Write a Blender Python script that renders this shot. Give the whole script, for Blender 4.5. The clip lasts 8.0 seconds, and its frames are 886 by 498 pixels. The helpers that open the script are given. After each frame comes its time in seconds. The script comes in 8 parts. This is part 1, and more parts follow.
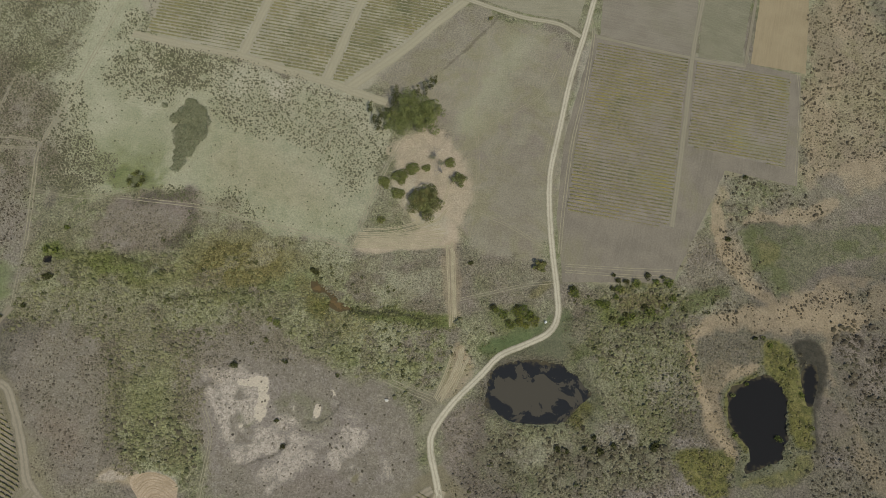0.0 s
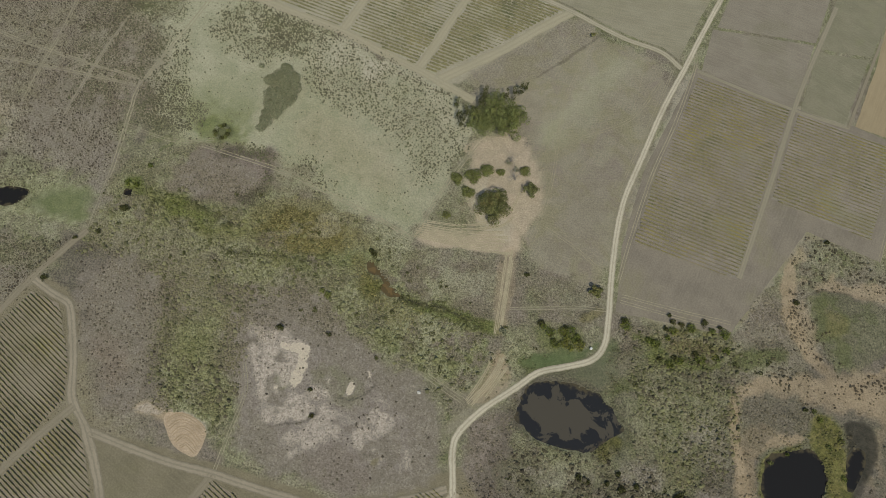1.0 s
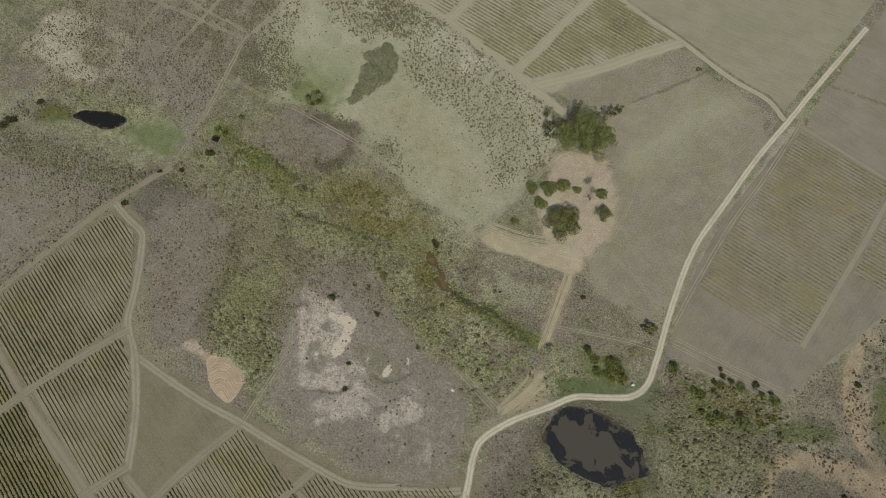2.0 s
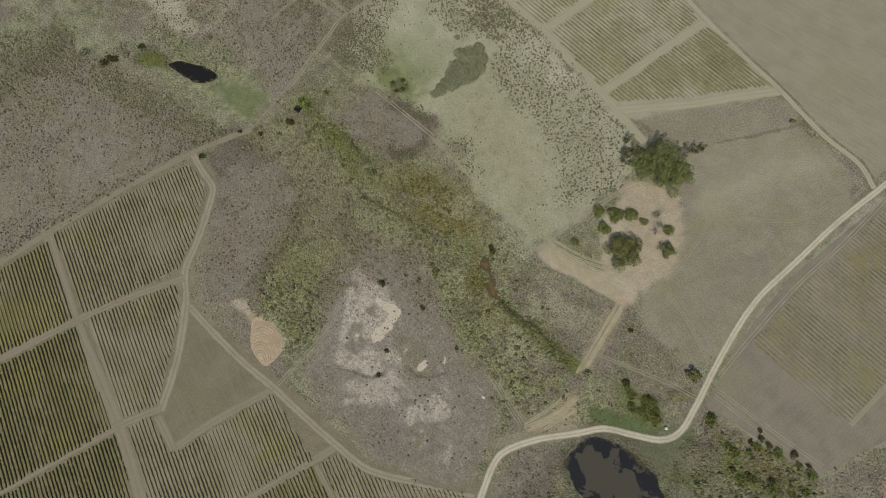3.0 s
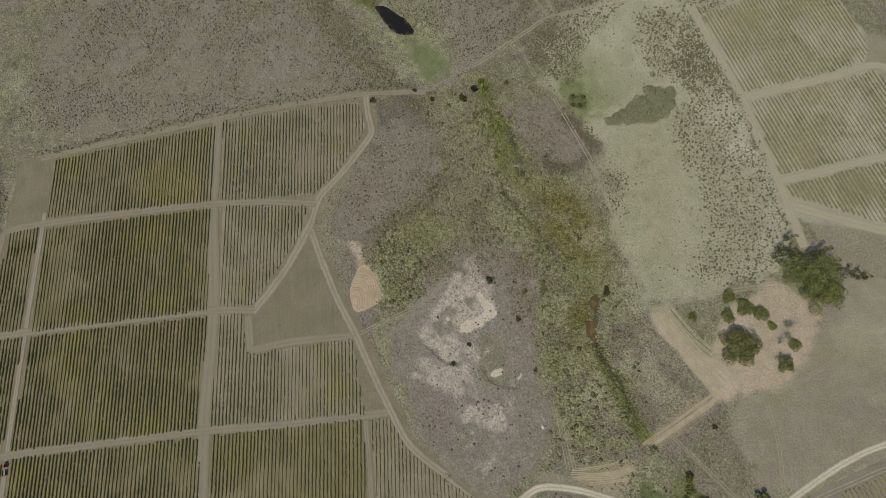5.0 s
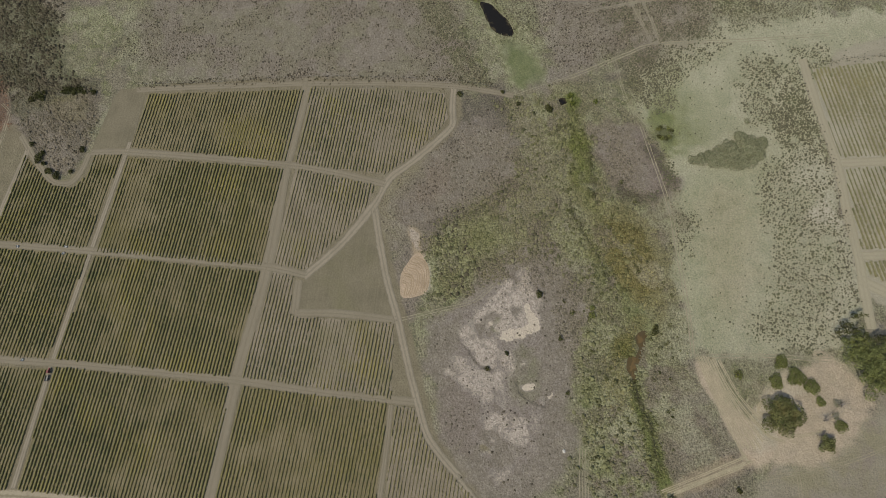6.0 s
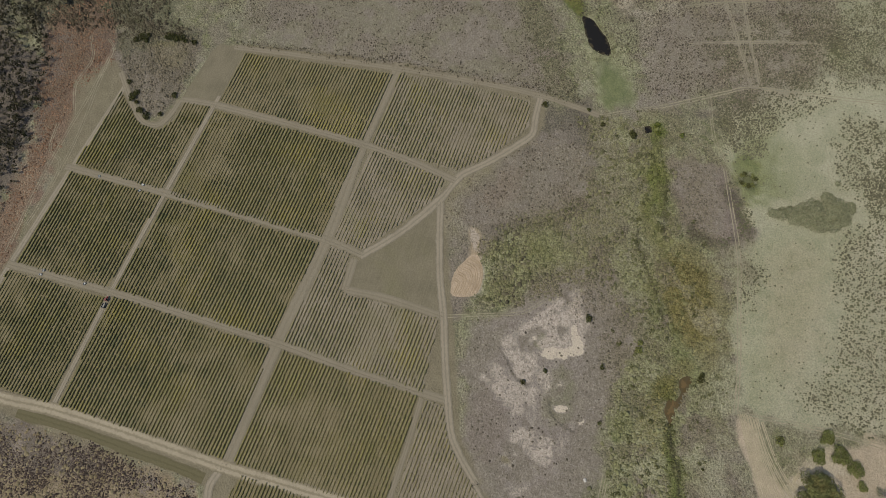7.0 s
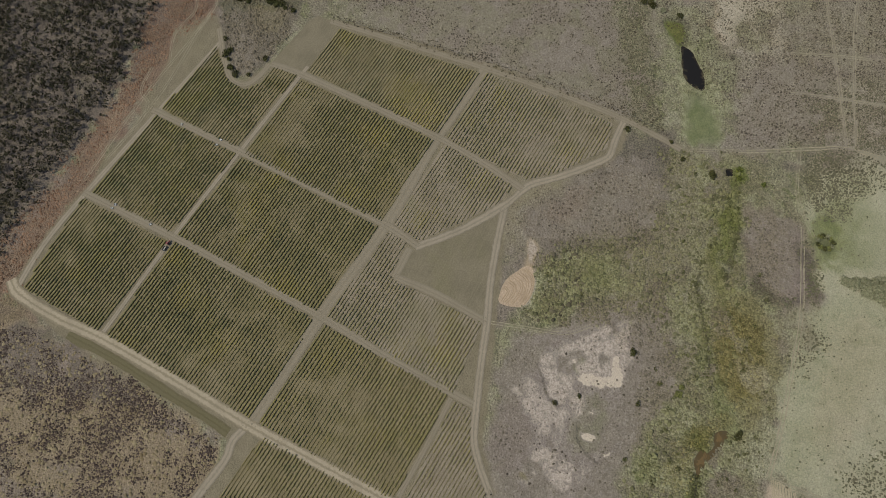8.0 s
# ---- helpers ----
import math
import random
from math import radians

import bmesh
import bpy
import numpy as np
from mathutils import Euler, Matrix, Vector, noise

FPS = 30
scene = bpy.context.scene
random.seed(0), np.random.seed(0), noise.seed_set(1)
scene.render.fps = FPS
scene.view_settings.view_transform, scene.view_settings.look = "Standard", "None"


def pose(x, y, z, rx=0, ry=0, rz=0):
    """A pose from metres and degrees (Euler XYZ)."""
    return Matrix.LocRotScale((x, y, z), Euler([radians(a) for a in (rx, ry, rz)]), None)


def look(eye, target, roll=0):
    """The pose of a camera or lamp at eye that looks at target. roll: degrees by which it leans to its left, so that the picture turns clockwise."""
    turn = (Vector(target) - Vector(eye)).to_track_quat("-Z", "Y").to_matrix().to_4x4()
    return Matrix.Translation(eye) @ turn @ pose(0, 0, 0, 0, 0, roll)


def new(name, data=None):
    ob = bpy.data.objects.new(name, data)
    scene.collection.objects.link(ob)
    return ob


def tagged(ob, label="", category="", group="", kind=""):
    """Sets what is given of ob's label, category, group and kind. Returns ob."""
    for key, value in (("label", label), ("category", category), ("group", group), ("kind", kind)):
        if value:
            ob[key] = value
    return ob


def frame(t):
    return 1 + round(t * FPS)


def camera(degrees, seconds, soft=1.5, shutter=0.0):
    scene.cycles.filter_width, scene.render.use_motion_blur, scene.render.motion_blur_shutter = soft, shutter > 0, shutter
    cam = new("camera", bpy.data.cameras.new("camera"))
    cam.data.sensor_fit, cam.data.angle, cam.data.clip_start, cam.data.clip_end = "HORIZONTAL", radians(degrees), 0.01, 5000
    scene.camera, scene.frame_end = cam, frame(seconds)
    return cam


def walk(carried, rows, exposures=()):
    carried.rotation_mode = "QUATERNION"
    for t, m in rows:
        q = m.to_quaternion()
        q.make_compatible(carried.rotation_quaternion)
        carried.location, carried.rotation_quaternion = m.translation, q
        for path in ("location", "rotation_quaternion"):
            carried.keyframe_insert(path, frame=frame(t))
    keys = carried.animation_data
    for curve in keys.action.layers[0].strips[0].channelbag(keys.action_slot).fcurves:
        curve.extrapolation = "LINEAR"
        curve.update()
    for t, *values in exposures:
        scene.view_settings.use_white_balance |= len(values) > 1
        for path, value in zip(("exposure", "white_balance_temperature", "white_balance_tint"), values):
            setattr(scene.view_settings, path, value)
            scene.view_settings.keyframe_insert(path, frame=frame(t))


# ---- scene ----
import itertools
from mathutils import geometry

cam = camera(73.4, 8.0, soft=0.75)
PATH = [
    (0, (-6.543, -2.837, 359.218), (-6.52, -2.201, 357.322), 10.3),
    (0.5, (-11.367, -3.183, 359.133), (-11.416, -2.563, 357.232), 9.6),
    (1, (-16.2, -3.688, 359.044), (-16.32, -3.092, 357.138), 8.6),
    (1.5, (-20.983, -4.602, 358.996), (-21.17, -4.039, 357.086), 7.4),
    (1.7, (-22.85, -5.208, 359.008), (-23.065, -4.663, 357.096), 6.9),
    (2.8, (-32.852, -9.903, 359.296), (-33.192, -9.454, 357.377), 4.3),
    (3, (-34.556, -10.979, 359.312), (-34.915, -10.546, 357.392), 3.7),
    (3.5, (-38.49, -14.214, 359.358), (-38.894, -13.835, 357.436), 2.3),
    (4, (-42.013, -17.917, 359.412), (-42.46, -17.595, 357.489), 0.6),
    (4.5, (-45.083, -22.034, 359.494), (-45.566, -21.773, 357.571), -1.0),
    (4.7, (-46.129, -23.825, 359.53), (-46.626, -23.589, 357.607), -1.8),
    (5.8, (-50.868, -34.411, 360.093), (-51.411, -34.327, 358.17), -4.3),
    (6, (-51.548, -36.393, 360.135), (-52.095, -36.33, 358.213), -4.6),
    (6.5, (-52.81, -41.45, 360.279), (-53.366, -41.456, 358.357), -6.1),
    (7, (-53.705, -46.518, 360.421), (-54.261, -46.594, 358.501), -7.6),
    (7.5, (-54.338, -51.537, 360.551), (-54.886, -51.679, 358.633), -8.9),
    (8, (-54.862, -56.515, 360.641), (-55.396, -56.724, 358.725), -10.1),
]
walk(cam, [(t, look(eye, target, roll)) for t, eye, target, roll in PATH], exposures=[(0.0, 0.0, 6500, 5.0), (8.0, 0.0, 6500, 10.5)])

# ---- daylight ----
SUN_EL, SUN_DIR = radians(57.0), Vector((0.45, -0.9))          # towards the sun, on plan
SUN_AZ = math.atan2(SUN_DIR.x, SUN_DIR.y)                       # clockwise from +y
world = bpy.data.worlds.new("sky")
scene.world = world
world.use_nodes = True
wn = world.node_tree.nodes
sky = wn.new("ShaderNodeTexSky")
sky.sky_type, sky.sun_disc, sky.sun_elevation, sky.sun_rotation = "NISHITA", False, SUN_EL, SUN_AZ
world.node_tree.links.new(sky.outputs["Color"], wn["Background"].inputs["Color"])
wn["Background"].inputs["Strength"].default_value = 0.15
sun = new("sun", bpy.data.lights.new("sun", "SUN"))
sun.data.energy, sun.data.angle, sun.data.color = 4.2, radians(0.6), (1.0, 0.94, 0.82)
flat = SUN_DIR.normalized() * math.cos(SUN_EL)
sun.matrix_world = look((flat.x * 900, flat.y * 900, math.sin(SUN_EL) * 900), (0, 0, 0))

# ---- small tools ----
GAIN = 1.42     # albedo = seen colour / GAIN


def tint(r, g, b):
    """Albedo from an 8-bit colour."""
    lin = [((c / 255 + 0.055) / 1.055) ** 2.4 if c > 10 else c / 255 / 12.92 for c in (r, g, b)]
    return tuple(c / GAIN for c in lin) + (1.0,)


class Lattice:
    """Smooth value noise on the plan."""

    def __init__(self, seed):
        self.v = np.random.RandomState(seed).rand(128, 128)

    def at(self, x, y, size):
        u, v = np.asarray(x) / size + 1000, np.asarray(y) / size + 1000
        i, j = np.floor(u).astype(int), np.floor(v).astype(int)
        a, b = u - i, v - j
        a, b = a * a * (3 - 2 * a), b * b * (3 - 2 * b)
        g = lambda p, q: self.v[p % 128, q % 128]
        return (g(i, j) * (1 - a) + g(i + 1, j) * a) * (1 - b) + (g(i, j + 1) * (1 - a) + g(i + 1, j + 1) * a) * b

    def rough(self, x, y, size):
        return 0.55 * self.at(x, y, size) + 0.29 * self.at(x, y, size / 2.3) + 0.16 * self.at(x, y, size / 5.1)


NA, NB, NC = Lattice(11), Lattice(23), Lattice(37)


def round_off(pts, times=2):
    """A closed outline with its corners cut round."""
    p = np.array(pts, float)
    for _ in range(times):
        q = np.roll(p, -1, 0)
        p = np.stack((0.75 * p + 0.25 * q, 0.25 * p + 0.75 * q), 1).reshape(-1, 2)
    return p


def glide(pts, step):
    """A smooth open line through the points, with a point about every step metres."""
    p = np.array(pts, float)
    e = np.vstack((2 * p[0] - p[1], p, 2 * p[-1] - p[-2]))
    out = []
    for k in range(len(p) - 1):
        a, b, c, d = e[k:k + 4]
        n = max(1, int(np.linalg.norm(c - b) / step))
        s = (np.arange(n) / n)[:, None]
        out.append(0.5 * (2 * b + (c - a) * s + (2 * a - 5 * b + 4 * c - d) * s ** 2 + (3 * b - a - 3 * c + d) * s ** 3))
    return np.vstack(out + [p[-1:]])


def signed(x, y, poly):
    """Distance to a closed outline, plus inside, minus outside."""
    p, q = np.asarray(poly, float), np.roll(np.asarray(poly, float), -1, 0)
    best, inside = np.full(np.shape(x), 1e18), np.zeros(np.shape(x), bool)
    for (ax, ay), (bx, by) in zip(p, q):
        dx, dy = bx - ax, by - ay
        s = np.clip(((x - ax) * dx + (y - ay) * dy) / (dx * dx + dy * dy + 1e-12), 0, 1)
        best = np.minimum(best, (x - ax - s * dx) ** 2 + (y - ay - s * dy) ** 2)
        if ay != by:
            inside ^= ((ay > y) != (by > y)) & (x < (bx - ax) * (y - ay) / (by - ay) + ax)
    return np.where(inside, 1, -1) * np.sqrt(best)


def mesh_of(name, verts, quads=None, tris=None, mats=(), smooth=False):
    """A mesh from arrays."""
    me = bpy.data.meshes.new(name)
    verts = np.asarray(verts, np.float32)
    me.vertices.add(len(verts))
    me.vertices.foreach_set("co", verts.ravel())
    quads = np.zeros((0, 4), int) if quads is None else np.asarray(quads)
    tris = np.zeros((0, 3), int) if tris is None else np.asarray(tris)
    loops = np.concatenate((quads.ravel(), tris.ravel())).astype(np.int32)
    sizes = np.concatenate((np.full(len(quads), 4), np.full(len(tris), 3))).astype(np.int32)
    starts = np.concatenate(([0], np.cumsum(sizes)[:-1])).astype(np.int32)
    me.loops.add(len(loops))
    me.loops.foreach_set("vertex_index", loops)
    me.polygons.add(len(sizes))
    me.polygons.foreach_set("loop_start", starts)
    if smooth:
        me.polygons.foreach_set("use_smooth", np.ones(len(sizes), bool))
    for m in mats:
        me.materials.append(m)
    me.update(calc_edges=True)
    me.validate()
    return me


def share(me, name, values):
    me.attributes.new(name, "FLOAT", "POINT").data.foreach_set("value", np.asarray(values, np.float32).ravel())


def child(name, me, parent, label=""):
    ob = new(name, me)
    ob.parent = parent
    return tagged(ob, label=label)


def joined(bm):
    me = bpy.data.meshes.new("made")
    bm.to_mesh(me)
    bm.free()
    return me


# ---- materials ----
class Nodes:
    """A few words for wiring a material."""

    def __init__(self, name, rough=0.95, gloss=0.15):
        self.m = bpy.data.materials.new(name)
        self.m.use_nodes = True
        self.t = self.m.node_tree
        self.b = self.t.nodes["Principled BSDF"]
        self.b.inputs["Roughness"].default_value = rough
        self.b.inputs["Specular IOR Level"].default_value = gloss
        self.pos = self.t.nodes.new("ShaderNodeNewGeometry").outputs["Position"]

    def put(self, socket, value):
        if isinstance(value, bpy.types.NodeSocket):
            self.t.links.new(value, socket)
        else:
            socket.default_value = value

    def noise(self, size, detail=3.0, rough=0.55, warp=0.0, stretch=None):
        n = self.t.nodes.new("ShaderNodeTexNoise")
        n.inputs["Scale"].default_value, n.inputs["Detail"].default_value = 1 / size, detail
        n.inputs["Roughness"].default_value, n.inputs["Distortion"].default_value = rough, warp
        src = self.pos
        if stretch:
            k = self.t.nodes.new("ShaderNodeMapping")
            k.vector_type = "TEXTURE"
            k.inputs["Rotation"].default_value, k.inputs["Scale"].default_value = (0, 0, stretch[0]), (stretch[1], 1, 1)
            self.put(k.inputs["Vector"], src)
            src = k.outputs["Vector"]
        self.put(n.inputs["Vector"], src)
        return n.outputs["Fac"]

    def ramp(self, fac, low, high, a=0.0, b=1.0):
        n = self.t.nodes.new("ShaderNodeMapRange")
        n.interpolation_type = "SMOOTHSTEP"
        for k, v in zip(("Value", "From Min", "From Max", "To Min", "To Max"), (fac, low, high, a, b)):
            self.put(n.inputs[k], v)
        return n.outputs["Result"]

    def mix(self, fac, a, b, kind="MIX"):
        n = self.t.nodes.new("ShaderNodeMix")
        n.data_type, n.blend_type = "RGBA", kind
        self.put(n.inputs[0], fac), self.put(n.inputs[6], a), self.put(n.inputs[7], b)
        return n.outputs[2]

    def sums(self, a, b, op="ADD"):
        n = self.t.nodes.new("ShaderNodeMath")
        n.operation = op
        self.put(n.inputs[0], a), self.put(n.inputs[1], b)
        return n.outputs[0]

    def attr(self, name):
        n = self.t.nodes.new("ShaderNodeAttribute")
        n.attribute_name = name
        return n.outputs["Fac"]

    def island(self):
        return self.t.nodes.new("ShaderNodeNewGeometry").outputs["Random Per Island"]

    def chance(self):
        return self.t.nodes.new("ShaderNodeObjectInfo").outputs["Random"]

    def bump(self, height, depth, strength=0.6):
        n = self.t.nodes.new("ShaderNodeBump")
        n.inputs["Distance"].default_value, n.inputs["Strength"].default_value = depth, strength
        self.put(n.inputs["Height"], height)
        self.put(self.b.inputs["Normal"], n.outputs["Normal"])

    def done(self, colour):
        self.put(self.b.inputs["Base Color"], colour)
        return self.m


def earth(name, a, b, c=None, fine=0.9, mid=9.0, grain=0.3, relief=0.12, streak=None):
    """Dry ground in two or three tints: patches, clods and grain."""
    k = Nodes(name)
    big, small = k.noise(mid, 4), k.noise(fine, 3, 0.6)
    col = k.mix(k.ramp(big, 0.34, 0.66), tint(*a), tint(*b))
    if c:
        col = k.mix(k.ramp(k.noise(mid * 2.7, 5, 0.6, 0.8), 0.5, 0.72), col, tint(*c))
    if streak is not None:
        col = k.mix(k.ramp(k.noise(1.1, 2, 0.5, 0.3, (streak, 26)), 0.35, 0.7, 0.0, 0.45), col, tint(*[v * 1.14 for v in a]))
    col = k.mix(1.0, col, k.mix(k.ramp(small, 0.25, 0.75), (1 - grain,) * 3 + (1,), (1 + grain,) * 3 + (1,)), "MULTIPLY")
    k.bump(k.sums(small, k.noise(fine * 0.35, 2)), relief)
    return k.done(col)


def leaves(name, a, b, c, patch=22.0, stand=0.0):
    """Leaves in three tints by clump and by stand. stand: how far the plants of a place share its tint."""
    k = Nodes(name, 0.85, 0.06)
    col = k.mix(k.island(), tint(*a), tint(*b))
    col = k.mix(k.ramp(k.noise(patch, 3), 0.45, 0.72), col, tint(*c))
    if stand:
        n = k.t.nodes.new("ShaderNodeAttribute")
        n.attribute_name = "stand"
        vary = k.t.nodes.new("ShaderNodeVectorMath")
        vary.operation = "SCALE"
        k.put(vary.inputs[0], n.outputs["Color"]), k.put(vary.inputs["Scale"], k.ramp(k.island(), 0.0, 1.0, 0.56, 1.16))
        col = k.mix(stand, col, vary.outputs[0])
        return k.done(col)
    return k.done(k.mix(k.ramp(k.noise(0.5, 2), 0.3, 0.7, 0.0, 0.5), col, tint(*[v * 0.8 for v in a])))


def vine_leaves(name, a, b, c):
    """Vine leaves that change from plant to plant, yellowing in drifts."""
    k = Nodes(name, 0.7, 0.25)
    col = k.mix(k.ramp(k.noise(1.3, 2), 0.35, 0.65), tint(*a), tint(*b))
    col = k.mix(k.ramp(k.noise(34, 4), 0.48, 0.72, 0.0, 0.75), col, tint(*c))
    col = k.mix(k.ramp(k.noise(15, 4, 0.6, 0.5), 0.53, 0.68, 0.0, 0.7), col, tint(a[0] * 0.74, a[1] * 0.82, a[2] * 0.76))
    col = k.mix(k.ramp(k.sums(k.attr("ripe"), k.noise(3, 3), "MULTIPLY"), 0.1, 0.6, 0.0, 0.85), col, tint(*c))
    col = k.mix(k.sums(k.chance(), 0.25, "MULTIPLY"), col, tint(*b))
    k.bump(k.noise(0.3, 2), 0.2)
    return k.done(col)


def track_dirt(name, ruts, verge, between):
    """A wheel track: two worn ruts, a rougher middle and soft verges."""
    k = Nodes(name)
    side = k.attr("across")
    off = k.sums(k.sums(k.sums(side, 0.0), 0.42, "SUBTRACT"), 0.0)
    near = k.sums(off, off, "MULTIPLY")
    wear = k.ramp(k.sums(near, k.ramp(k.noise(1.6, 4), 0.2, 0.8, -0.07, 0.07)), 0.015, 0.12, 1.0, 0.0)
    col = k.mix(wear, tint(*between), tint(*ruts))
    edge = k.ramp(k.sums(side, k.ramp(k.noise(2.6, 4, 0.6), 0.2, 0.8, -0.22, 0.22)), 0.72, 0.98)
    col = k.mix(edge, col, tint(*verge))
    col = k.mix(k.ramp(k.noise(14, 4), 0.4, 0.75, 0.0, 0.4), col, tint(*verge))
    small = k.noise(0.5, 3, 0.65)
    col = k.mix(1.0, col, k.mix(small, (0.78, 0.78, 0.78, 1), (1.22, 1.22, 1.22, 1)), "MULTIPLY")
    k.bump(k.sums(small, wear, "SUBTRACT"), 0.1)
    return k.done(col)


def plain(name, colour, rough=0.6, metal=0.0, wear=0.25):
    k = Nodes(name, rough, 0.4)
    k.b.inputs["Metallic"].default_value = metal
    dirty = k.ramp(k.noise(0.35, 4), 0.35, 0.75, 0.0, wear)
    return k.done(k.mix(dirty, tint(*colour), tint(*[v * 0.7 for v in colour])))
# the covers of the open ground: two tints, size of the patches
COVERS = {
    "scrub": ((110, 107, 84), (130, 125, 100), 5.0),
    "meadow": ((143, 141, 114), (159, 155, 129), 16.0),
    "lush": ((126, 126, 95), (148, 146, 114), 6.0),
    "clay": ((120, 110, 101), (138, 128, 118), 7.0),
    "chalk": ((132, 122, 112), (146, 136, 124), 4.0),
    "sand": ((142, 126, 101), (158, 141, 115), 8.0),
    "fallow": ((128, 120, 102), (140, 132, 113), 18.0),
    "heath": ((112, 102, 91), (130, 119, 107), 7.0),
    "rust": ((96, 90, 54), (124, 116, 76), 4.0),
    "green": ((86, 95, 48), (106, 111, 60), 7.0),
    "dark": ((48, 46, 38), (66, 62, 52), 4.0),
    "redsoil": ((108, 88, 73), (126, 105, 87), 6.0),
    "pinksand": ((160, 145, 123), (176, 160, 136), 7.0),
    "turf": ((80, 90, 57), (95, 104, 68), 6.0),
    "pale": ((158, 152, 132), (174, 167, 146), 8.0),
    "reed": ((78, 78, 38), (112, 108, 58), 4.0),
    "lilac": ((116, 108, 95), (131, 122, 107), 6.0),
    "bleached": ((156, 145, 131), (180, 168, 151), 2.2),
    "headland": ((113, 105, 84), (124, 115, 93), 9.0),
}


def ground_material():
    k = Nodes("open_ground")
    total = None
    by_size = {}
    for name, (a, b, size) in COVERS.items():
        if size not in by_size:
            by_size[size] = k.ramp(k.noise(size, 5, 0.62, 0.4), 0.32, 0.68)
        col = k.mix(by_size[size], tint(*a), tint(*b))
        if name == "clay":
            col = k.mix(k.ramp(k.noise(13, 7, 0.66, 1.8), 0.555, 0.61, 0.0, 0.55), col, tint(170, 160, 147))
            col = k.mix(k.ramp(k.noise(19, 7, 0.66, 1.4), 0.54, 0.6, 0.0, 0.75), col, tint(108, 100, 88))
            col = k.mix(k.ramp(k.noise(3.2, 8, 0.72, 2.2), 0.51, 0.57, 0.0, 0.55), col, tint(166, 155, 143))
            col = k.mix(k.ramp(k.noise(2.3, 8, 0.72, 2.2), 0.55, 0.6, 0.0, 0.5), col, tint(100, 92, 82))
        if name == "lilac":
            col = k.mix(k.ramp(k.noise(7, 7, 0.68, 2.0), 0.52, 0.6, 0.0, 0.5), col, tint(104, 97, 84))
            col = k.mix(k.ramp(k.noise(3.4, 7, 0.7, 2.2), 0.545, 0.6, 0.0, 0.45), col, tint(156, 146, 134))
        if name == "bleached":
            col = k.mix(k.ramp(k.noise(4.2, 8, 0.72, 2.4), 0.49, 0.55, 0.0, 0.7), col, tint(114, 105, 95))
            col = k.mix(k.ramp(k.noise(2.1, 7, 0.7, 2.0), 0.54, 0.6, 0.0, 0.6), col, tint(196, 184, 164))
        if name == "heath":
            col = k.mix(k.ramp(k.noise(2.6, 6, 0.66, 1.4), 0.54, 0.63, 0.0, 0.5), col, tint(88, 80, 66))
            col = k.mix(k.ramp(k.noise(24, 5, 0.6, 0.8), 0.52, 0.7, 0.0, 0.7), col, tint(118, 112, 88))
        if name == "scrub" or name == "lush":
            col = k.mix(k.ramp(k.noise(31, 5, 0.62, 0.8), 0.5, 0.68, 0.0, 0.6), col, tint(126, 118, 100))
            col = k.mix(k.ramp(k.noise(11, 6, 0.66, 1.2), 0.5, 0.62, 0.0, 0.6), col, tint(98, 102, 64))
            col = k.mix(k.ramp(k.noise(8, 6, 0.66, 1.0), 0.55, 0.66, 0.0, 0.5), col, tint(86, 80, 60))
            col = k.mix(k.ramp(k.noise(2.8, 6, 0.68, 1.4), 0.53, 0.62, 0.0, 0.55), col, tint(80, 80, 52))
            col = k.mix(k.ramp(k.noise(4.6, 6, 0.68, 1.6), 0.55, 0.64, 0.0, 0.5), col, tint(156, 152, 118))
        if name == "reed":
            col = k.mix(k.ramp(k.noise(6, 6, 0.66, 1.2), 0.5, 0.62, 0.0, 0.6), col, tint(128, 118, 74))
            col = k.mix(k.ramp(k.noise(9, 6, 0.66, 1.2), 0.52, 0.62, 0.0, 0.7), col, tint(62, 64, 34))
        if name == "fallow":
            col = k.mix(k.ramp(k.noise(1.1, 2, 0.5, 0.3, (1.4, 26)), 0.4, 0.7, 0.0, 0.35), col, tint(148, 139, 118))
            col = k.mix(k.ramp(k.noise(26, 5, 0.62, 0.8), 0.45, 0.6, 0.0, 0.75), col, tint(130, 123, 96))
            col = k.mix(k.ramp(k.noise(16, 5, 0.62, 0.6), 0.52, 0.66, 0.0, 0.5), col, tint(128, 116, 106))
        n = k.t.nodes.new("ShaderNodeVectorMath")
        n.operation = "SCALE"
        k.put(n.inputs[0], col), k.put(n.inputs["Scale"], k.attr(name))
        if total is None:
            total = n.outputs[0]
        else:
            s = k.t.nodes.new("ShaderNodeVectorMath")
            k.put(s.inputs[0], total), k.put(s.inputs[1], n.outputs[0])
            total = s.outputs[0]
    white = k.ramp(k.sums(k.attr("chalk"), k.ramp(k.noise(5, 8, 0.7, 1.2), 0.3, 0.7, -0.42, 0.32)), 0.42, 0.62)
    total = k.mix(white, total, k.mix(k.noise(2.5, 4), tint(164, 152, 134), tint(196, 183, 160)))
    tuft, fine = k.noise(1.3, 5, 0.62), k.noise(0.5, 3, 0.6)
    wild = k.attr("wild")
    lo = k.sums(0.92, k.sums(wild, 0.26, "MULTIPLY"), "SUBTRACT")
    hi = k.sums(1.06, k.sums(wild, 0.2, "MULTIPLY"))
    f = k.ramp(tuft, 0.3, 0.7, lo, hi)
    g = k.ramp(fine, 0.25, 0.75, k.sums(0.9, k.sums(wild, 0.15, "MULTIPLY"), "SUBTRACT"), k.sums(1.1, k.sums(wild, 0.18, "MULTIPLY")))
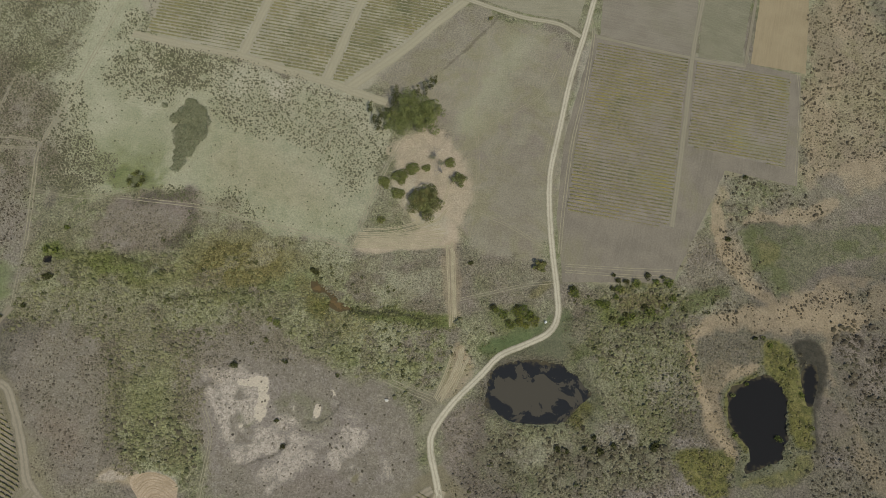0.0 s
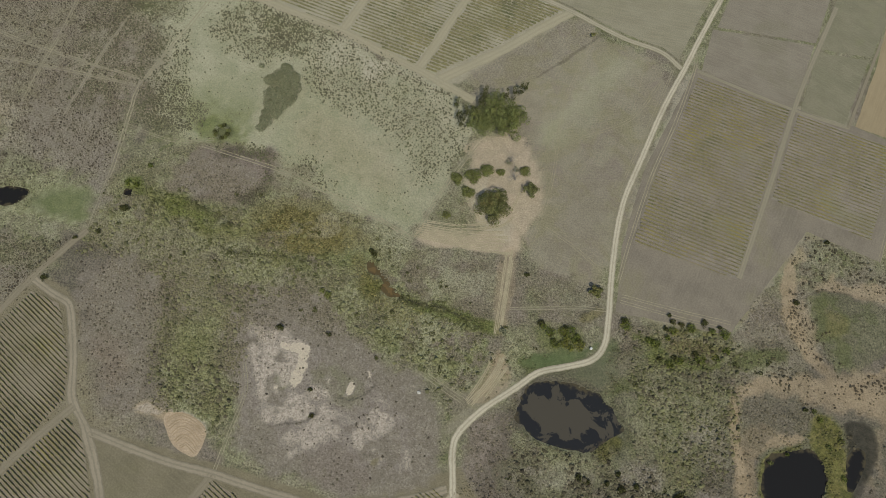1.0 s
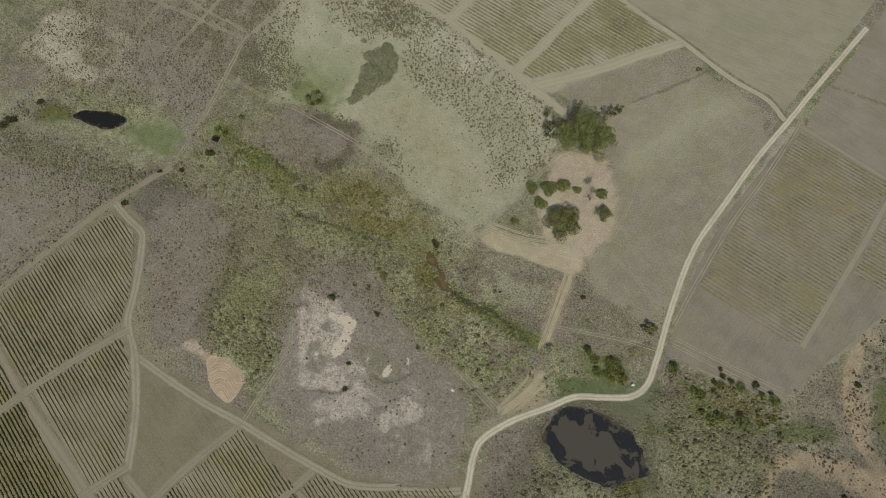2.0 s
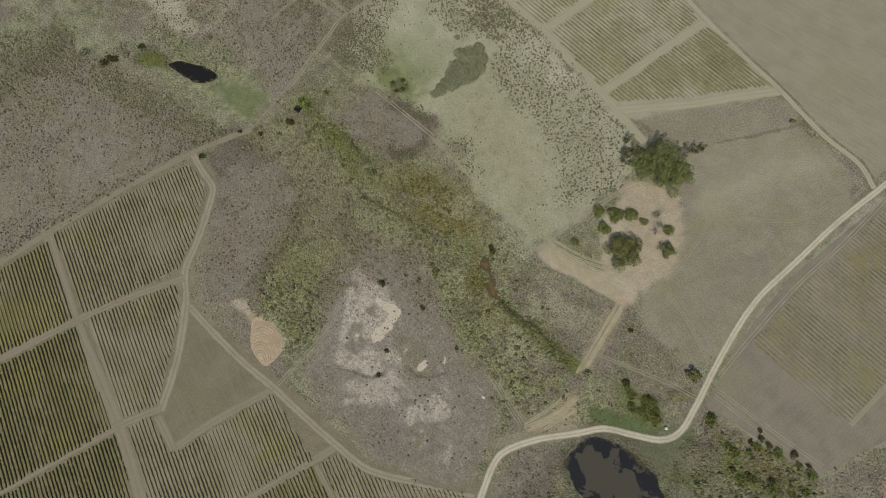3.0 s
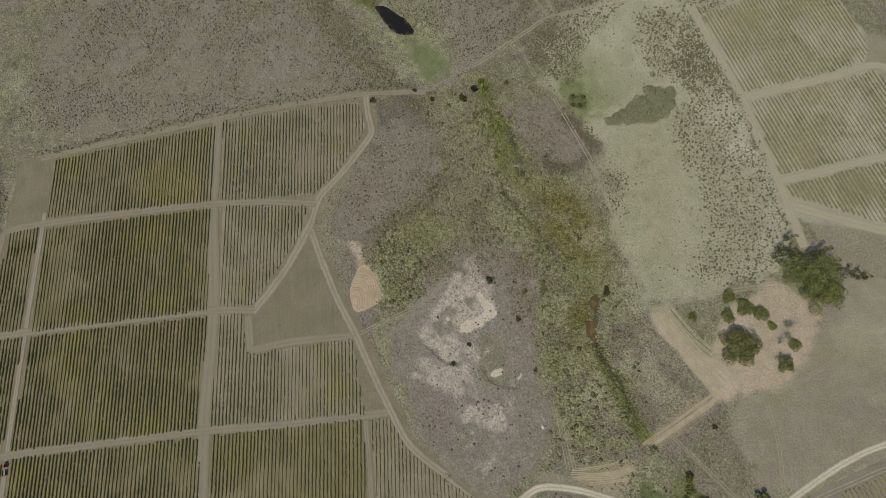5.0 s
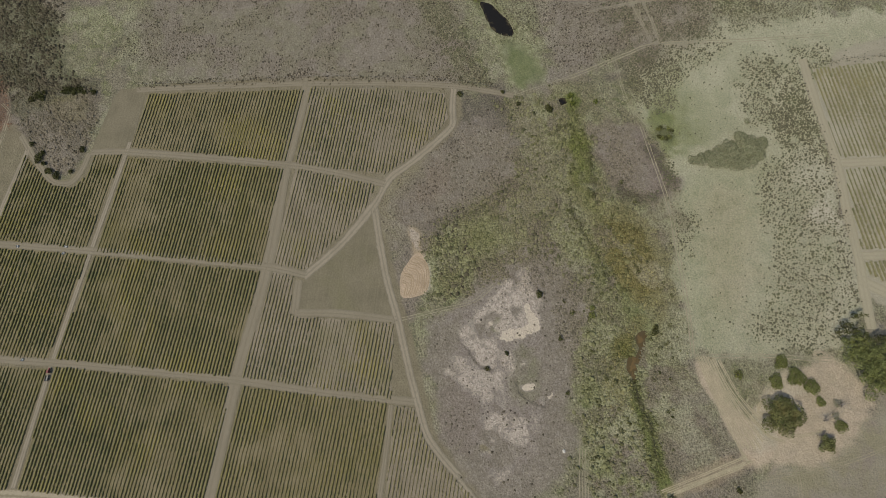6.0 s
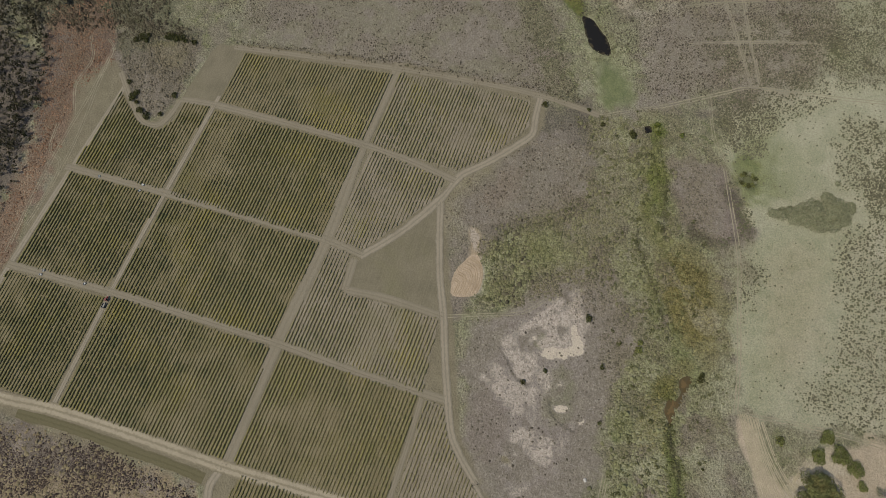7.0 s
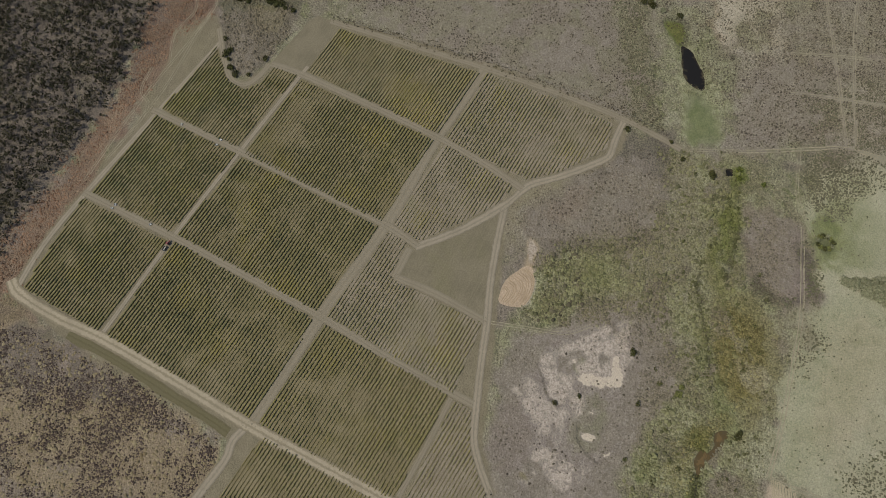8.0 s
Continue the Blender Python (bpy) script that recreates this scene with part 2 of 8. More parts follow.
    speck = k.ramp(k.noise(0.95, 2, 0.5, 0.2), 0.54, 0.64, 1.0, k.sums(1.0, k.sums(wild, 0.42, "MULTIPLY"), "SUBTRACT"))
    shade = k.sums(k.sums(f, g, "MULTIPLY"), speck, "MULTIPLY")
    n = k.t.nodes.new("ShaderNodeVectorMath")
    n.operation = "SCALE"
    k.put(n.inputs[0], total), k.put(n.inputs["Scale"], shade)
    k.bump(k.sums(tuft, k.sums(fine, 0.4, "MULTIPLY")), 0.6, 0.9)
    return k.done(n.outputs[0])


GRAVEL = track_dirt("pale_gravel", (177, 168, 146), (134, 127, 106), (158, 149, 128))
DUST = track_dirt("dusty_track", (141, 131, 112), (116, 108, 90), (128, 119, 101))
FARM_DUST = track_dirt("farm_dust", (154, 143, 120), (118, 109, 89), (130, 120, 98))
BRANCH = track_dirt("pale_dust", (156, 148, 126), (132, 125, 104), (146, 138, 116))
BROAD = track_dirt("grassy_headland", (129, 120, 101), (118, 110, 91), (124, 115, 96))
PALE_BROAD = track_dirt("pale_grassy_strip", (152, 144, 120), (143, 136, 113), (147, 139, 116))
EAST_STRIP = track_dirt("worn_grass_strip", (136, 128, 108), (123, 116, 98), (130, 122, 103))
RUT = earth("worn_rut", (134, 126, 104), (146, 137, 114), fine=0.6, mid=6, grain=0.2, relief=0.04)
ROW_FLOOR = earth("vineyard_floor", (110, 101, 75), (123, 113, 87), (106, 99, 67), fine=0.7, mid=13, grain=0.22)
THIN_FLOOR = earth("sparse_vineyard_floor", (121, 112, 94), (133, 123, 105), (121, 114, 90), fine=0.7, mid=13, grain=0.22)
PALE_FLOOR = earth("pale_vineyard_floor", (142, 136, 117), (153, 147, 127), (142, 139, 114), fine=0.7, mid=13, grain=0.18)
STRAW = earth("mown_straw", (148, 138, 112), (160, 149, 122), fine=0.6, mid=6, grain=0.2, relief=0.04)
GREY_FLOOR = earth("greyish_vineyard_floor", (122, 114, 101), (132, 123, 111), (124, 119, 98), fine=0.8, mid=15, grain=0.2)
FALLOW_OLIVE = earth("olive_bare_field", (106, 99, 80), (117, 109, 89), (110, 104, 80), fine=1.0, mid=14, grain=0.14, relief=0.06, streak=-0.3)
FALLOW_B = earth("mown_field", (112, 108, 88), (122, 116, 96), (114, 112, 86), fine=1.0, mid=14, grain=0.14, relief=0.06, streak=-0.3)
FALLOW_DARK = earth("brown_fallow_field", (112, 104, 91), (124, 115, 100), (122, 115, 92), fine=1.1, mid=16, grain=0.12, relief=0.06, streak=1.4)
STUBBLE = earth("stubble_field", (126, 120, 100), (133, 127, 107), (126, 121, 97), fine=0.9, mid=16, grain=0.14, relief=0.06, streak=0.15)
DRILLED = earth("drilled_brown_field", (118, 110, 96), (127, 119, 104), (116, 110, 92), fine=0.9, mid=16, grain=0.14, relief=0.06, streak=-0.06)
TAN = earth("tan_field", (134, 120, 94), (142, 128, 101), fine=0.9, mid=20, grain=0.1, relief=0.05, streak=1.4)
VINE = vine_leaves("vine_leaves", (88, 86, 47), (118, 110, 66), (134, 122, 56))
VINE_OLIVE = vine_leaves("olive_vine_leaves", (102, 98, 62), (126, 117, 80), (138, 126, 62))
VINE_PALE = vine_leaves("thin_vine_leaves", (102, 99, 66), (124, 118, 84), (130, 121, 80))
EUCALYPT = leaves("gum_tree_leaves", (84, 92, 52), (142, 144, 90), (126, 127, 72), 4)
OAK = leaves("dark_tree_leaves", (80, 85, 50), (140, 138, 88), (120, 110, 68), 4)
ROUND_LEAF = leaves("clipped_bush_leaves", (96, 102, 56), (138, 139, 84), (124, 122, 72), 4)
GREY_LEAF = leaves("grey_thicket_leaves", (120, 122, 93), (156, 155, 124), (138, 137, 106), 6)
BRIGHT_LEAF = leaves("bright_green_leaves", (88, 98, 46), (122, 126, 64), (128, 122, 60), 8)
DARK_LEAF = leaves("dark_bush_leaves", (64, 66, 38), (94, 94, 56), (86, 82, 48), 8)
TUFT_DRY = leaves("dry_tufts", (78, 72, 54), (128, 118, 94), (108, 104, 76), 30, 0.65)
TUFT_GREEN = leaves("green_tufts", (66, 66, 44), (112, 109, 76), (100, 94, 70), 11, 0.72)
TUFT_RUST = leaves("rusty_sedge_leaves", (74, 70, 40), (148, 138, 92), (100, 98, 54), 9, 0.4)
TUFT_HEATH = leaves("heath_tufts", (66, 58, 48), (124, 112, 94), (96, 88, 72), 18, 0.55)
DARK_TUFT = leaves("dark_shrublets", (54, 49, 40), (88, 80, 64), (70, 68, 48), 18, 0.25)
TUFT_MEADOW = leaves("meadow_tuft_leaves", (82, 80, 62), (116, 112, 90), (100, 100, 74), 20)
TUFT_PALE = leaves("pale_straw_tufts", (128, 116, 88), (150, 138, 108), (118, 104, 78), 18)
WOOD_LEAF = leaves("bushland_leaves", (46, 47, 33), (98, 90, 68), (66, 65, 44), 9)
BARK = plain("grey_bark", (120, 112, 100), 0.9)
DEAD = plain("dead_grey_wood", (128, 120, 110), 0.9)


def water_material(name, mud, deep, size, cover, reach_in=5.0):
    """Still water: a muddy bed seen through, and darker weed."""
    k = Nodes(name, 0.12, 0.3)
    k.b.inputs["IOR"].default_value = 1.33
    shore = k.sums(k.attr("shore"), k.ramp(k.noise(size, 5, 0.65, 0.6), 0.3, 0.7, -reach_in, reach_in))
    col = k.mix(k.ramp(shore, cover - 0.8, cover + 0.8), tint(*deep), tint(*mud))
    col = k.mix(k.ramp(k.sums(k.attr("shore"), k.ramp(k.noise(3, 4), 0.3, 0.7, -1.5, 1.5)), -1.5, 1.6, 0.75, 0.0), col, tint(82, 74, 54))
    n = k.noise(0.8, 2)
    k.bump(n, 0.01, 0.15)
    return k.done(col)


# ---- the plan as a raster, for covers, relief and planting ----
STEP = 1.4
inner_x, inner_y = np.arange(-520, 381, STEP), np.arange(-520, 451, STEP)
reach = np.array([8, 20, 45, 90, 170, 320, 600, 1100, 2000, 3600.0])
gx = np.concatenate((inner_x[0] - reach[::-1], inner_x, inner_x[-1] + reach))
gy = np.concatenate((inner_y[0] - reach[::-1], inner_y, inner_y[-1] + reach))
GX, GY = np.meshgrid(gx, gy)
WARP_X, WARP_Y = NA.rough(GX, GY, 14) - 0.5, NB.rough(GX, GY, 14) - 0.5
weight = {k: np.zeros(GX.shape) for k in COVERS}
weight["scrub"][:] = 1.0
wild = np.ones(GX.shape)         # rough vegetation: 1, tended: 0
depth = np.zeros(GX.shape)       # ponds
kept_free = np.zeros(GX.shape, bool)


def window(p, pad):
    lo, hi = np.min(p, 0) - pad, np.max(p, 0) + pad
    i0, i1 = np.searchsorted(gx, (lo[0], hi[0]))
    j0, j1 = np.searchsorted(gy, (lo[1], hi[1]))
    return np.s_[max(j0 - 1, 0):j1 + 1, max(i0 - 1, 0):i1 + 1]


def cover(kind, pts, feather=4.0, much=1.0, warp=8.0, rough=None, patchy=0.0):
    """Spread a cover inside an outline, with a ragged soft edge. patchy: how far noise breaks it up."""
    w = window(pts, feather + warp)
    d = signed(GX[w] + warp * 2 * WARP_X[w], GY[w] + warp * 2 * WARP_Y[w], round_off(pts, 1))
    d = d + min(feather, 5) * 2.2 * (NC.rough(GX[w], GY[w], 5.5) - 0.5)
    a = np.clip(0.5 + d / (1.3 * feather), 0, 1)
    if patchy:
        a = a * np.clip(0.5 + (NC.rough(GX[w], GY[w], 13) - 0.36 - 0.32 * patchy) * 9, 0, 1)
    a = a * a * (3 - 2 * a) * much
    for k in weight:
        weight[k][w] *= 1 - a
    weight[kind][w] += a
    if rough is not None:
        wild[w] = wild[w] * (1 - a) + rough * a


def mottle(kind, size, above, much, lattice, sharp=9.0):
    """Break up the rough ground with drifts of another cover."""
    a = np.clip((lattice.rough(GX + 4 * WARP_X, GY + 4 * WARP_Y, size) - above) * sharp, 0, 1) * much * np.clip(wild * 1.6 - 0.3, 0, 1)
    for k in weight:
        weight[k] *= 1 - a
    weight[kind] += a


def tend(pts, pad=0.0, free=True):
    """No rough growth inside an outline."""
    w = window(pts, 4 + pad)
    d = signed(GX[w], GY[w], pts) + pad
    wild[w] *= 1 - np.clip(0.5 + d / 3, 0, 1)
    if free:
        kept_free[w] |= d > 0


def free_at(x, y):
    i = np.clip(np.searchsorted(gx, x), 0, len(gx) - 1)
    j = np.clip(np.searchsorted(gy, y), 0, len(gy) - 1)
    return ~kept_free[j, i]


def patch(name, pts, material, label, z=0.05, jag=0.7, rounded=0, kind="structure", parent=None, category="field", origin=(0, 0)):
    """A field or floor with a slightly ragged edge, laid on the ground."""
    p = round_off(pts, rounded) if rounded else np.array(pts, float)
    line = []
    for a, b in zip(p, np.roll(p, -1, 0)):
        n = max(1, int(np.linalg.norm(b - a) / 3))
        line += [a + (b - a) * s / n for s in range(n)]
    line = np.array(line)
    line = line + jag * 2 * np.stack((NA.rough(line[:, 0], line[:, 1], 5) - 0.5, NB.rough(line[:, 0], line[:, 1], 5) - 0.5), 1)
    from_above = [Vector((x - origin[0], y - origin[1], 0)) for x, y in line]
    n = len(line)
    tris = np.array(geometry.tessellate_polygon([from_above]))
    v = np.array([(q.x, q.y, z) for q in from_above])
    a, b, c = (v[tris[:, k]] for k in range(3))
    up = np.cross(b - a, c - a)[:, 2] > 0
    tris[~up] = tris[~up][:, ::-1]
    me = mesh_of(name, v, tris=tris, mats=[material])
    tend(line, 0.5)
    if parent:
        return child(name, me, parent)
    return tagged(new(name, me), label, category, kind=kind)


def ribbon(name, pts, width, material, label, z=0.09, wobble=0.12, category="road"):
    """A road or track along a line."""
    c = glide(pts, 2.5)
    d = np.gradient(c, axis=0)
    d /= np.linalg.norm(d, axis=1)[:, None] + 1e-9
    side = np.stack((-d[:, 1], d[:, 0]), 1)
    s = np.array([-1, -0.72, -0.42, 0, 0.42, 0.72, 1])
    half = width / 2 * (1 + wobble * 2 * (NC.rough(c[:, 0], c[:, 1], 9) - 0.5))
    left = half * (1 + wobble * 2 * (NA.rough(c[:, 0], c[:, 1], 4) - 0.5))
    offs = np.where(s[None] < 0, left[:, None], half[:, None]) * s[None]
    xy = c[:, None] + side[:, None] * offs[..., None]
    hump = np.array([0, 0.02, -0.01, 0.03, -0.01, 0.02, 0]) + z
    v = np.concatenate((xy, np.broadcast_to(hump[None, :, None], xy.shape[:2] + (1,))), 2).reshape(-1, 3)
    n, m = len(c), len(s)
    i = (np.arange(n - 1)[:, None] * m + np.arange(m - 1)[None]).ravel()
    me = mesh_of(name, v, quads=np.stack((i, i + m, i + m + 1, i + 1), 1)[:, ::-1], mats=[material], smooth=True)
    share(me, "across", np.tile(np.abs(s), n))
    hull = np.vstack((xy[:, 0], xy[::-1, -1]))
    tend(hull, 0.6)
    return tagged(new(name, me), label, category, kind="structure")


RUT_LEVELS = itertools.cycle(0.06 + 0.004 * k for k in range(9))


def ruts(name, pts, label, gauge=1.6, width=0.34, material=RUT):
    """Two worn wheel lines side by side."""
    z = next(RUT_LEVELS)
    c = glide(pts, 2.0)
    d = np.gradient(c, axis=0)
    d /= np.linalg.norm(d, axis=1)[:, None] + 1e-9
    side = np.stack((-d[:, 1], d[:, 0]), 1)
    n = len(c)
    V, Q = [], []
    for k, off in enumerate((-gauge / 2, gauge / 2)):
        wob = off + 0.5 * (NA.rough(c[:, 0] + 50 * k, c[:, 1], 12) - 0.5)
        half = width / 2 * (0.35 + 1.4 * NB.rough(c[:, 0], c[:, 1] + 50 * k, 5))
        for s in (-1, 1):
            xy = c + side * (wob + s * half)[:, None]
            V.append(np.concatenate((xy, np.full((n, 1), z)), 1))
        i = np.arange(n - 1) + 2 * k * n
        Q.append(np.stack((i, i + n, i + n + 1, i + 1), 1))
    me = mesh_of(name, np.vstack(V), np.vstack(Q), mats=[material])
    hull = np.vstack((c + side * 1.2, (c - side * 1.2)[::-1]))
    tend(hull, 0.0)
    return tagged(new(name, me), label, "track", kind="structure")


def pond(name, pts, material, label, level=-0.5, ragged=9.0):
    """A hollow in the ground with water standing in it."""
    p = round_off(pts, 1)
    w = window(p, 14)
    d = signed(GX[w] + ragged * WARP_X[w], GY[w] + ragged * WARP_Y[w], p)
    depth[w] = np.minimum(depth[w], -np.clip((d + 2.5) / 5, 0, 1) * 1.0 - np.clip(d / 12, 0, 1))
    kept_free[w] |= d > -0.5
    wild[w] *= np.clip(0.5 - d / 4, 0, 1)
    lo, hi = p.min(0) - 8, p.max(0) + 8
    xs, ys = np.arange(lo[0], hi[0], 1.5), np.arange(lo[1], hi[1], 1.5)
    X, Y = np.meshgrid(xs, ys)
    sd = signed(X, Y, p)
    me_v = np.stack((X, Y, np.full(X.shape, level)), 2).reshape(-1, 3)
    i = (np.arange(len(ys) - 1)[:, None] * len(xs) + np.arange(len(xs) - 1)[None]).ravel()
    q = np.stack((i, i + 1, i + len(xs) + 1, i + len(xs)), 1)
    q = q[(sd.ravel()[q] > -7).all(1)]
    me = mesh_of(name, me_v, quads=q, mats=[material], smooth=True)
    share(me, "shore", sd.ravel())
    return tagged(new(name, me), label, "pond", kind="structure")


# ---- vines ----
RIPE = [(-264.8, -148.1), (-251.4, -136)]+[(-258.7, -143.8)]+[(-241.3, -127.8), (-223.5, -154.6)]  # where the leaves have turned yellow


def domes(x, y, rx, ry, h, turn, rng, sides=5, z0=0.0, low=0.15):
    """Many small leafy domes: vertices, quads, triangles."""
    n = len(x)
    a = np.arange(sides) / sides * 2 * np.pi
    jit = lambda s: 1 + s * (rng.rand(n, sides) - 0.5)
    ang = a[None] + rng.rand(n, 1) * 6.28
    ca, sa = np.cos(ang), np.sin(ang)
    ct, st = np.cos(turn)[:, None], np.sin(turn)[:, None]
    rings = []
    for k, zf in ((0.78, low), (1.0, 0.55)):
        u, v = ca * rx[:, None] * k * jit(0.5), sa * ry[:, None] * k * jit(0.5)
        rings.append(np.stack((x[:, None] + u * ct - v * st, y[:, None] + u * st + v * ct, z0 + h[:, None] * zf * jit(0.5)), 2))
    top = np.stack((x + (rng.rand(n) - 0.5) * rx * 0.6, y + (rng.rand(n) - 0.5) * ry * 0.6, z0 + h), 1)[:, None]
    verts = np.concatenate(rings + [top], 1)
    base = (np.arange(n) * (2 * sides + 1))[:, None]
    i, j = np.arange(sides)[None], (np.arange(sides)[None] + 1) % sides
    quads = np.stack((base + i, base + j, base + sides + j, base + sides + i), 2).reshape(-1, 4)
    tris = np.stack((base + sides + i, base + sides + j, np.broadcast_to(base + 2 * sides, (n, sides))), 2).reshape(-1, 3)
    return verts.reshape(-1, 3), quads, tris


def hedge(x, y, along, across, half, high, rng):
    """A leafy row as one skin, narrower and lower where a vine is weak or missing."""
    n = len(x)
    prof = np.array(((-0.8, 0.2), (-1.0, 0.6), (-0.25, 1.0), (0.75, 0.8), (0.9, 0.25)))
    o = prof[None, :, 0] * half[:, None] * (0.75 + 0.5 * rng.rand(n, 5)) + (rng.rand(n, 1) - 0.5) * 0.2
    z = prof[None, :, 1] * high[:, None] * (0.8 + 0.4 * rng.rand(n, 5)) + 0.03
    e = (rng.rand(n, 5) - 0.5) * 0.35
    v = np.stack((x[:, None] + across[0] * o + along[0] * e, y[:, None] + across[1] * o + along[1] * e, z), 2).reshape(-1, 3)
    i = (np.arange(n - 1)[:, None] * 5 + np.arange(4)[None]).ravel()
    return v, np.stack((i, i + 5, i + 6, i + 1), 1)


def cut(p, origin, along, across, s):
    """Where the line at s across an outline lies inside it."""
    q = np.asarray(p, float) - origin
    u, v = q @ along, q @ across - s
    hits = []
    for k in range(len(q)):
        l = (k + 1) % len(q)
        if (v[k] > 0) != (v[l] > 0):
            hits.append(u[k] + (u[l] - u[k]) * v[k] / (v[k] - v[l]))
    hits.sort()
    return list(zip(hits[::2], hits[1::2]))


def vineyard(pts, way, label, pitch=2.12, leaf=VINE, floor=ROW_FLOOR, vigour=1.0, seed=1, high=0.95, wide=0.43):
    """A block of vines: its floor, and one mesh a row."""
    rng = np.random.RandomState(seed)
    p = np.array(pts, float)
    mid = p.mean(0)
    out = p - mid
    p = mid + out * (1 + 1.7 / np.linalg.norm(out, axis=1)[:, None])
    block = tagged(new("vineyard_block"), label, "vineyard", "vineyard blocks")
    block.location = (mid[0], mid[1], 0)
    patch("soil", p, floor, "", 0.05, 0.5, 0, parent=block, origin=mid)
    along = np.array(way, float) / np.linalg.norm(way)
    across = np.array((-along[1], along[0]))
    turn = math.atan2(along[1], along[0])
    v = (p - mid) @ across
    for s in np.arange(v.min() + 0.8, v.max() - 0.4, pitch):
        wander = (rng.rand() - 0.5) * 0.25
        for a, b in cut(p, mid, along, across, s):
            a, b = a + rng.rand() * 1.3 - 0.4, b - rng.rand() * 1.3 + 0.4
            if b - a < 4:
                continue
            t = np.arange(a, b, 0.6)
            n = len(t)
            x, y = mid[0] + along[0] * t + across[0] * (s + wander), mid[1] + along[1] * t + across[1] * (s + wander)
            good = np.clip(1.05 + 2.3 * (NB.rough(x, y, 26) - 0.5) + 1.3 * (NA.rough(x, y, 7) - 0.5), 0.3, 1.7)
            plant = np.repeat(0.75 + 0.5 * rng.rand(n // 2 + 1), 2)[:n]
            plant *= np.where(np.repeat(rng.rand(n // 2 + 1) < np.clip(0.3 - 0.25 * vigour, 0.02, 0.3), 2)[:n], 0.25, 1)
            size = np.clip(good * vigour * plant * (0.8 + 0.4 * rng.rand(n)) * np.where(np.arange(n) % 2, 1.25, 0.65), 0.12, 1.5)
            v, q = hedge(x - mid[0], y - mid[1], along, across, wide * size, high * np.sqrt(size), rng)
            me = mesh_of("vine_hedge", v, q, mats=[leaf])
            share(me, "ripe", np.repeat(sum(np.exp(-((x - c[0]) ** 2 + (y - c[1]) ** 2) / 150) for c in RIPE), 5))
            child("vine_hedge", me, block)
    return block


def spikes(x, y, r, h, rng, sides=5):
    """Countless small tufts, each an uneven tent of blades: vertices, triangles."""
    n = len(x)
    a = (np.arange(sides) / sides * 6.2832)[None] + rng.rand(n, 1) * 6.28 + (rng.rand(n, sides) - 0.5) * 0.7
    k = r[:, None] * (0.6 + 0.8 * rng.rand(n, sides))
    foot = np.stack((x[:, None] + np.cos(a) * k, y[:, None] + np.sin(a) * k, h[:, None] * 0.3 * rng.rand(n, sides) - 0.12), 2)
    top = np.stack((x + (rng.rand(n) - 0.5) * r, y + (rng.rand(n) - 0.5) * r, h), 1)[:, None]
    base = (np.arange(n) * (sides + 1))[:, None]
    i, j = np.arange(sides)[None], (np.arange(sides)[None] + 1) % sides
    return np.concatenate((foot, top), 1).reshape(-1, 3), np.stack((base + i, base + j, np.broadcast_to(base + sides, (n, sides))), 2).reshape(-1, 3)


# ---- bushes and trees ----
def cloud(lobes, n, size, rng, up=0.25):
    """Leaf sprays on the skins of rounded lobes (x, y, z, radius, squash)."""
    lobes = np.array(lobes, float)
    area = lobes[:, 3] ** 2
    pick = rng.choice(len(lobes), n, p=area / area.sum())
    d = rng.normal(size=(n, 3))
    d[:, 2] = np.abs(d[:, 2]) * 0.95 - up * rng.rand(n)
    d /= np.linalg.norm(d, axis=1)[:, None]
    L = lobes[pick]
    r = L[:, 3] * (0.72 + 0.36 * rng.rand(n))
    c = L[:, :3] + d * r[:, None] * np.stack((np.ones(n), np.ones(n), L[:, 4]), 1)
    c[:, 2] = np.maximum(c[:, 2], 0.15)
    nrm = d + 0.5 * rng.normal(size=(n, 3))
    nrm /= np.linalg.norm(nrm, axis=1)[:, None]
    ref = rng.normal(size=(n, 3))
    a = np.cross(nrm, ref)
    a /= np.linalg.norm(a, axis=1)[:, None]
    b = np.cross(nrm, a)
    s = size * (0.55 + 0.9 * rng.rand(n))[:, None]
    fold = nrm * s * 0.3
    v = np.stack((c - a * s, c - b * s * 0.55 + fold, c + a * s, c + b * s * 0.55 + fold), 1).reshape(-1, 3)
    return v, np.arange(4 * n).reshape(-1, 4)


def tube(bm, a, b, ra, rb, sides=6):
    """A tapered limb from a to b."""
    a, b = Vector(a), Vector(b)
    q = (b - a).to_track_quat("Z", "Y")
    rings = [[bm.verts.new(p + q @ Vector((math.cos(k / sides * 6.2832) * r, math.sin(k / sides * 6.2832) * r, 0))) for k in range(sides)] for p, r in ((a, ra), (b, rb))]
    for k in range(sides):
        bm.faces.new((rings[0][k], rings[0][(k + 1) % sides], rings[1][(k + 1) % sides], rings[1][k]))
    bm.faces.new(rings[1])
    bm.faces.new(rings[0][::-1])


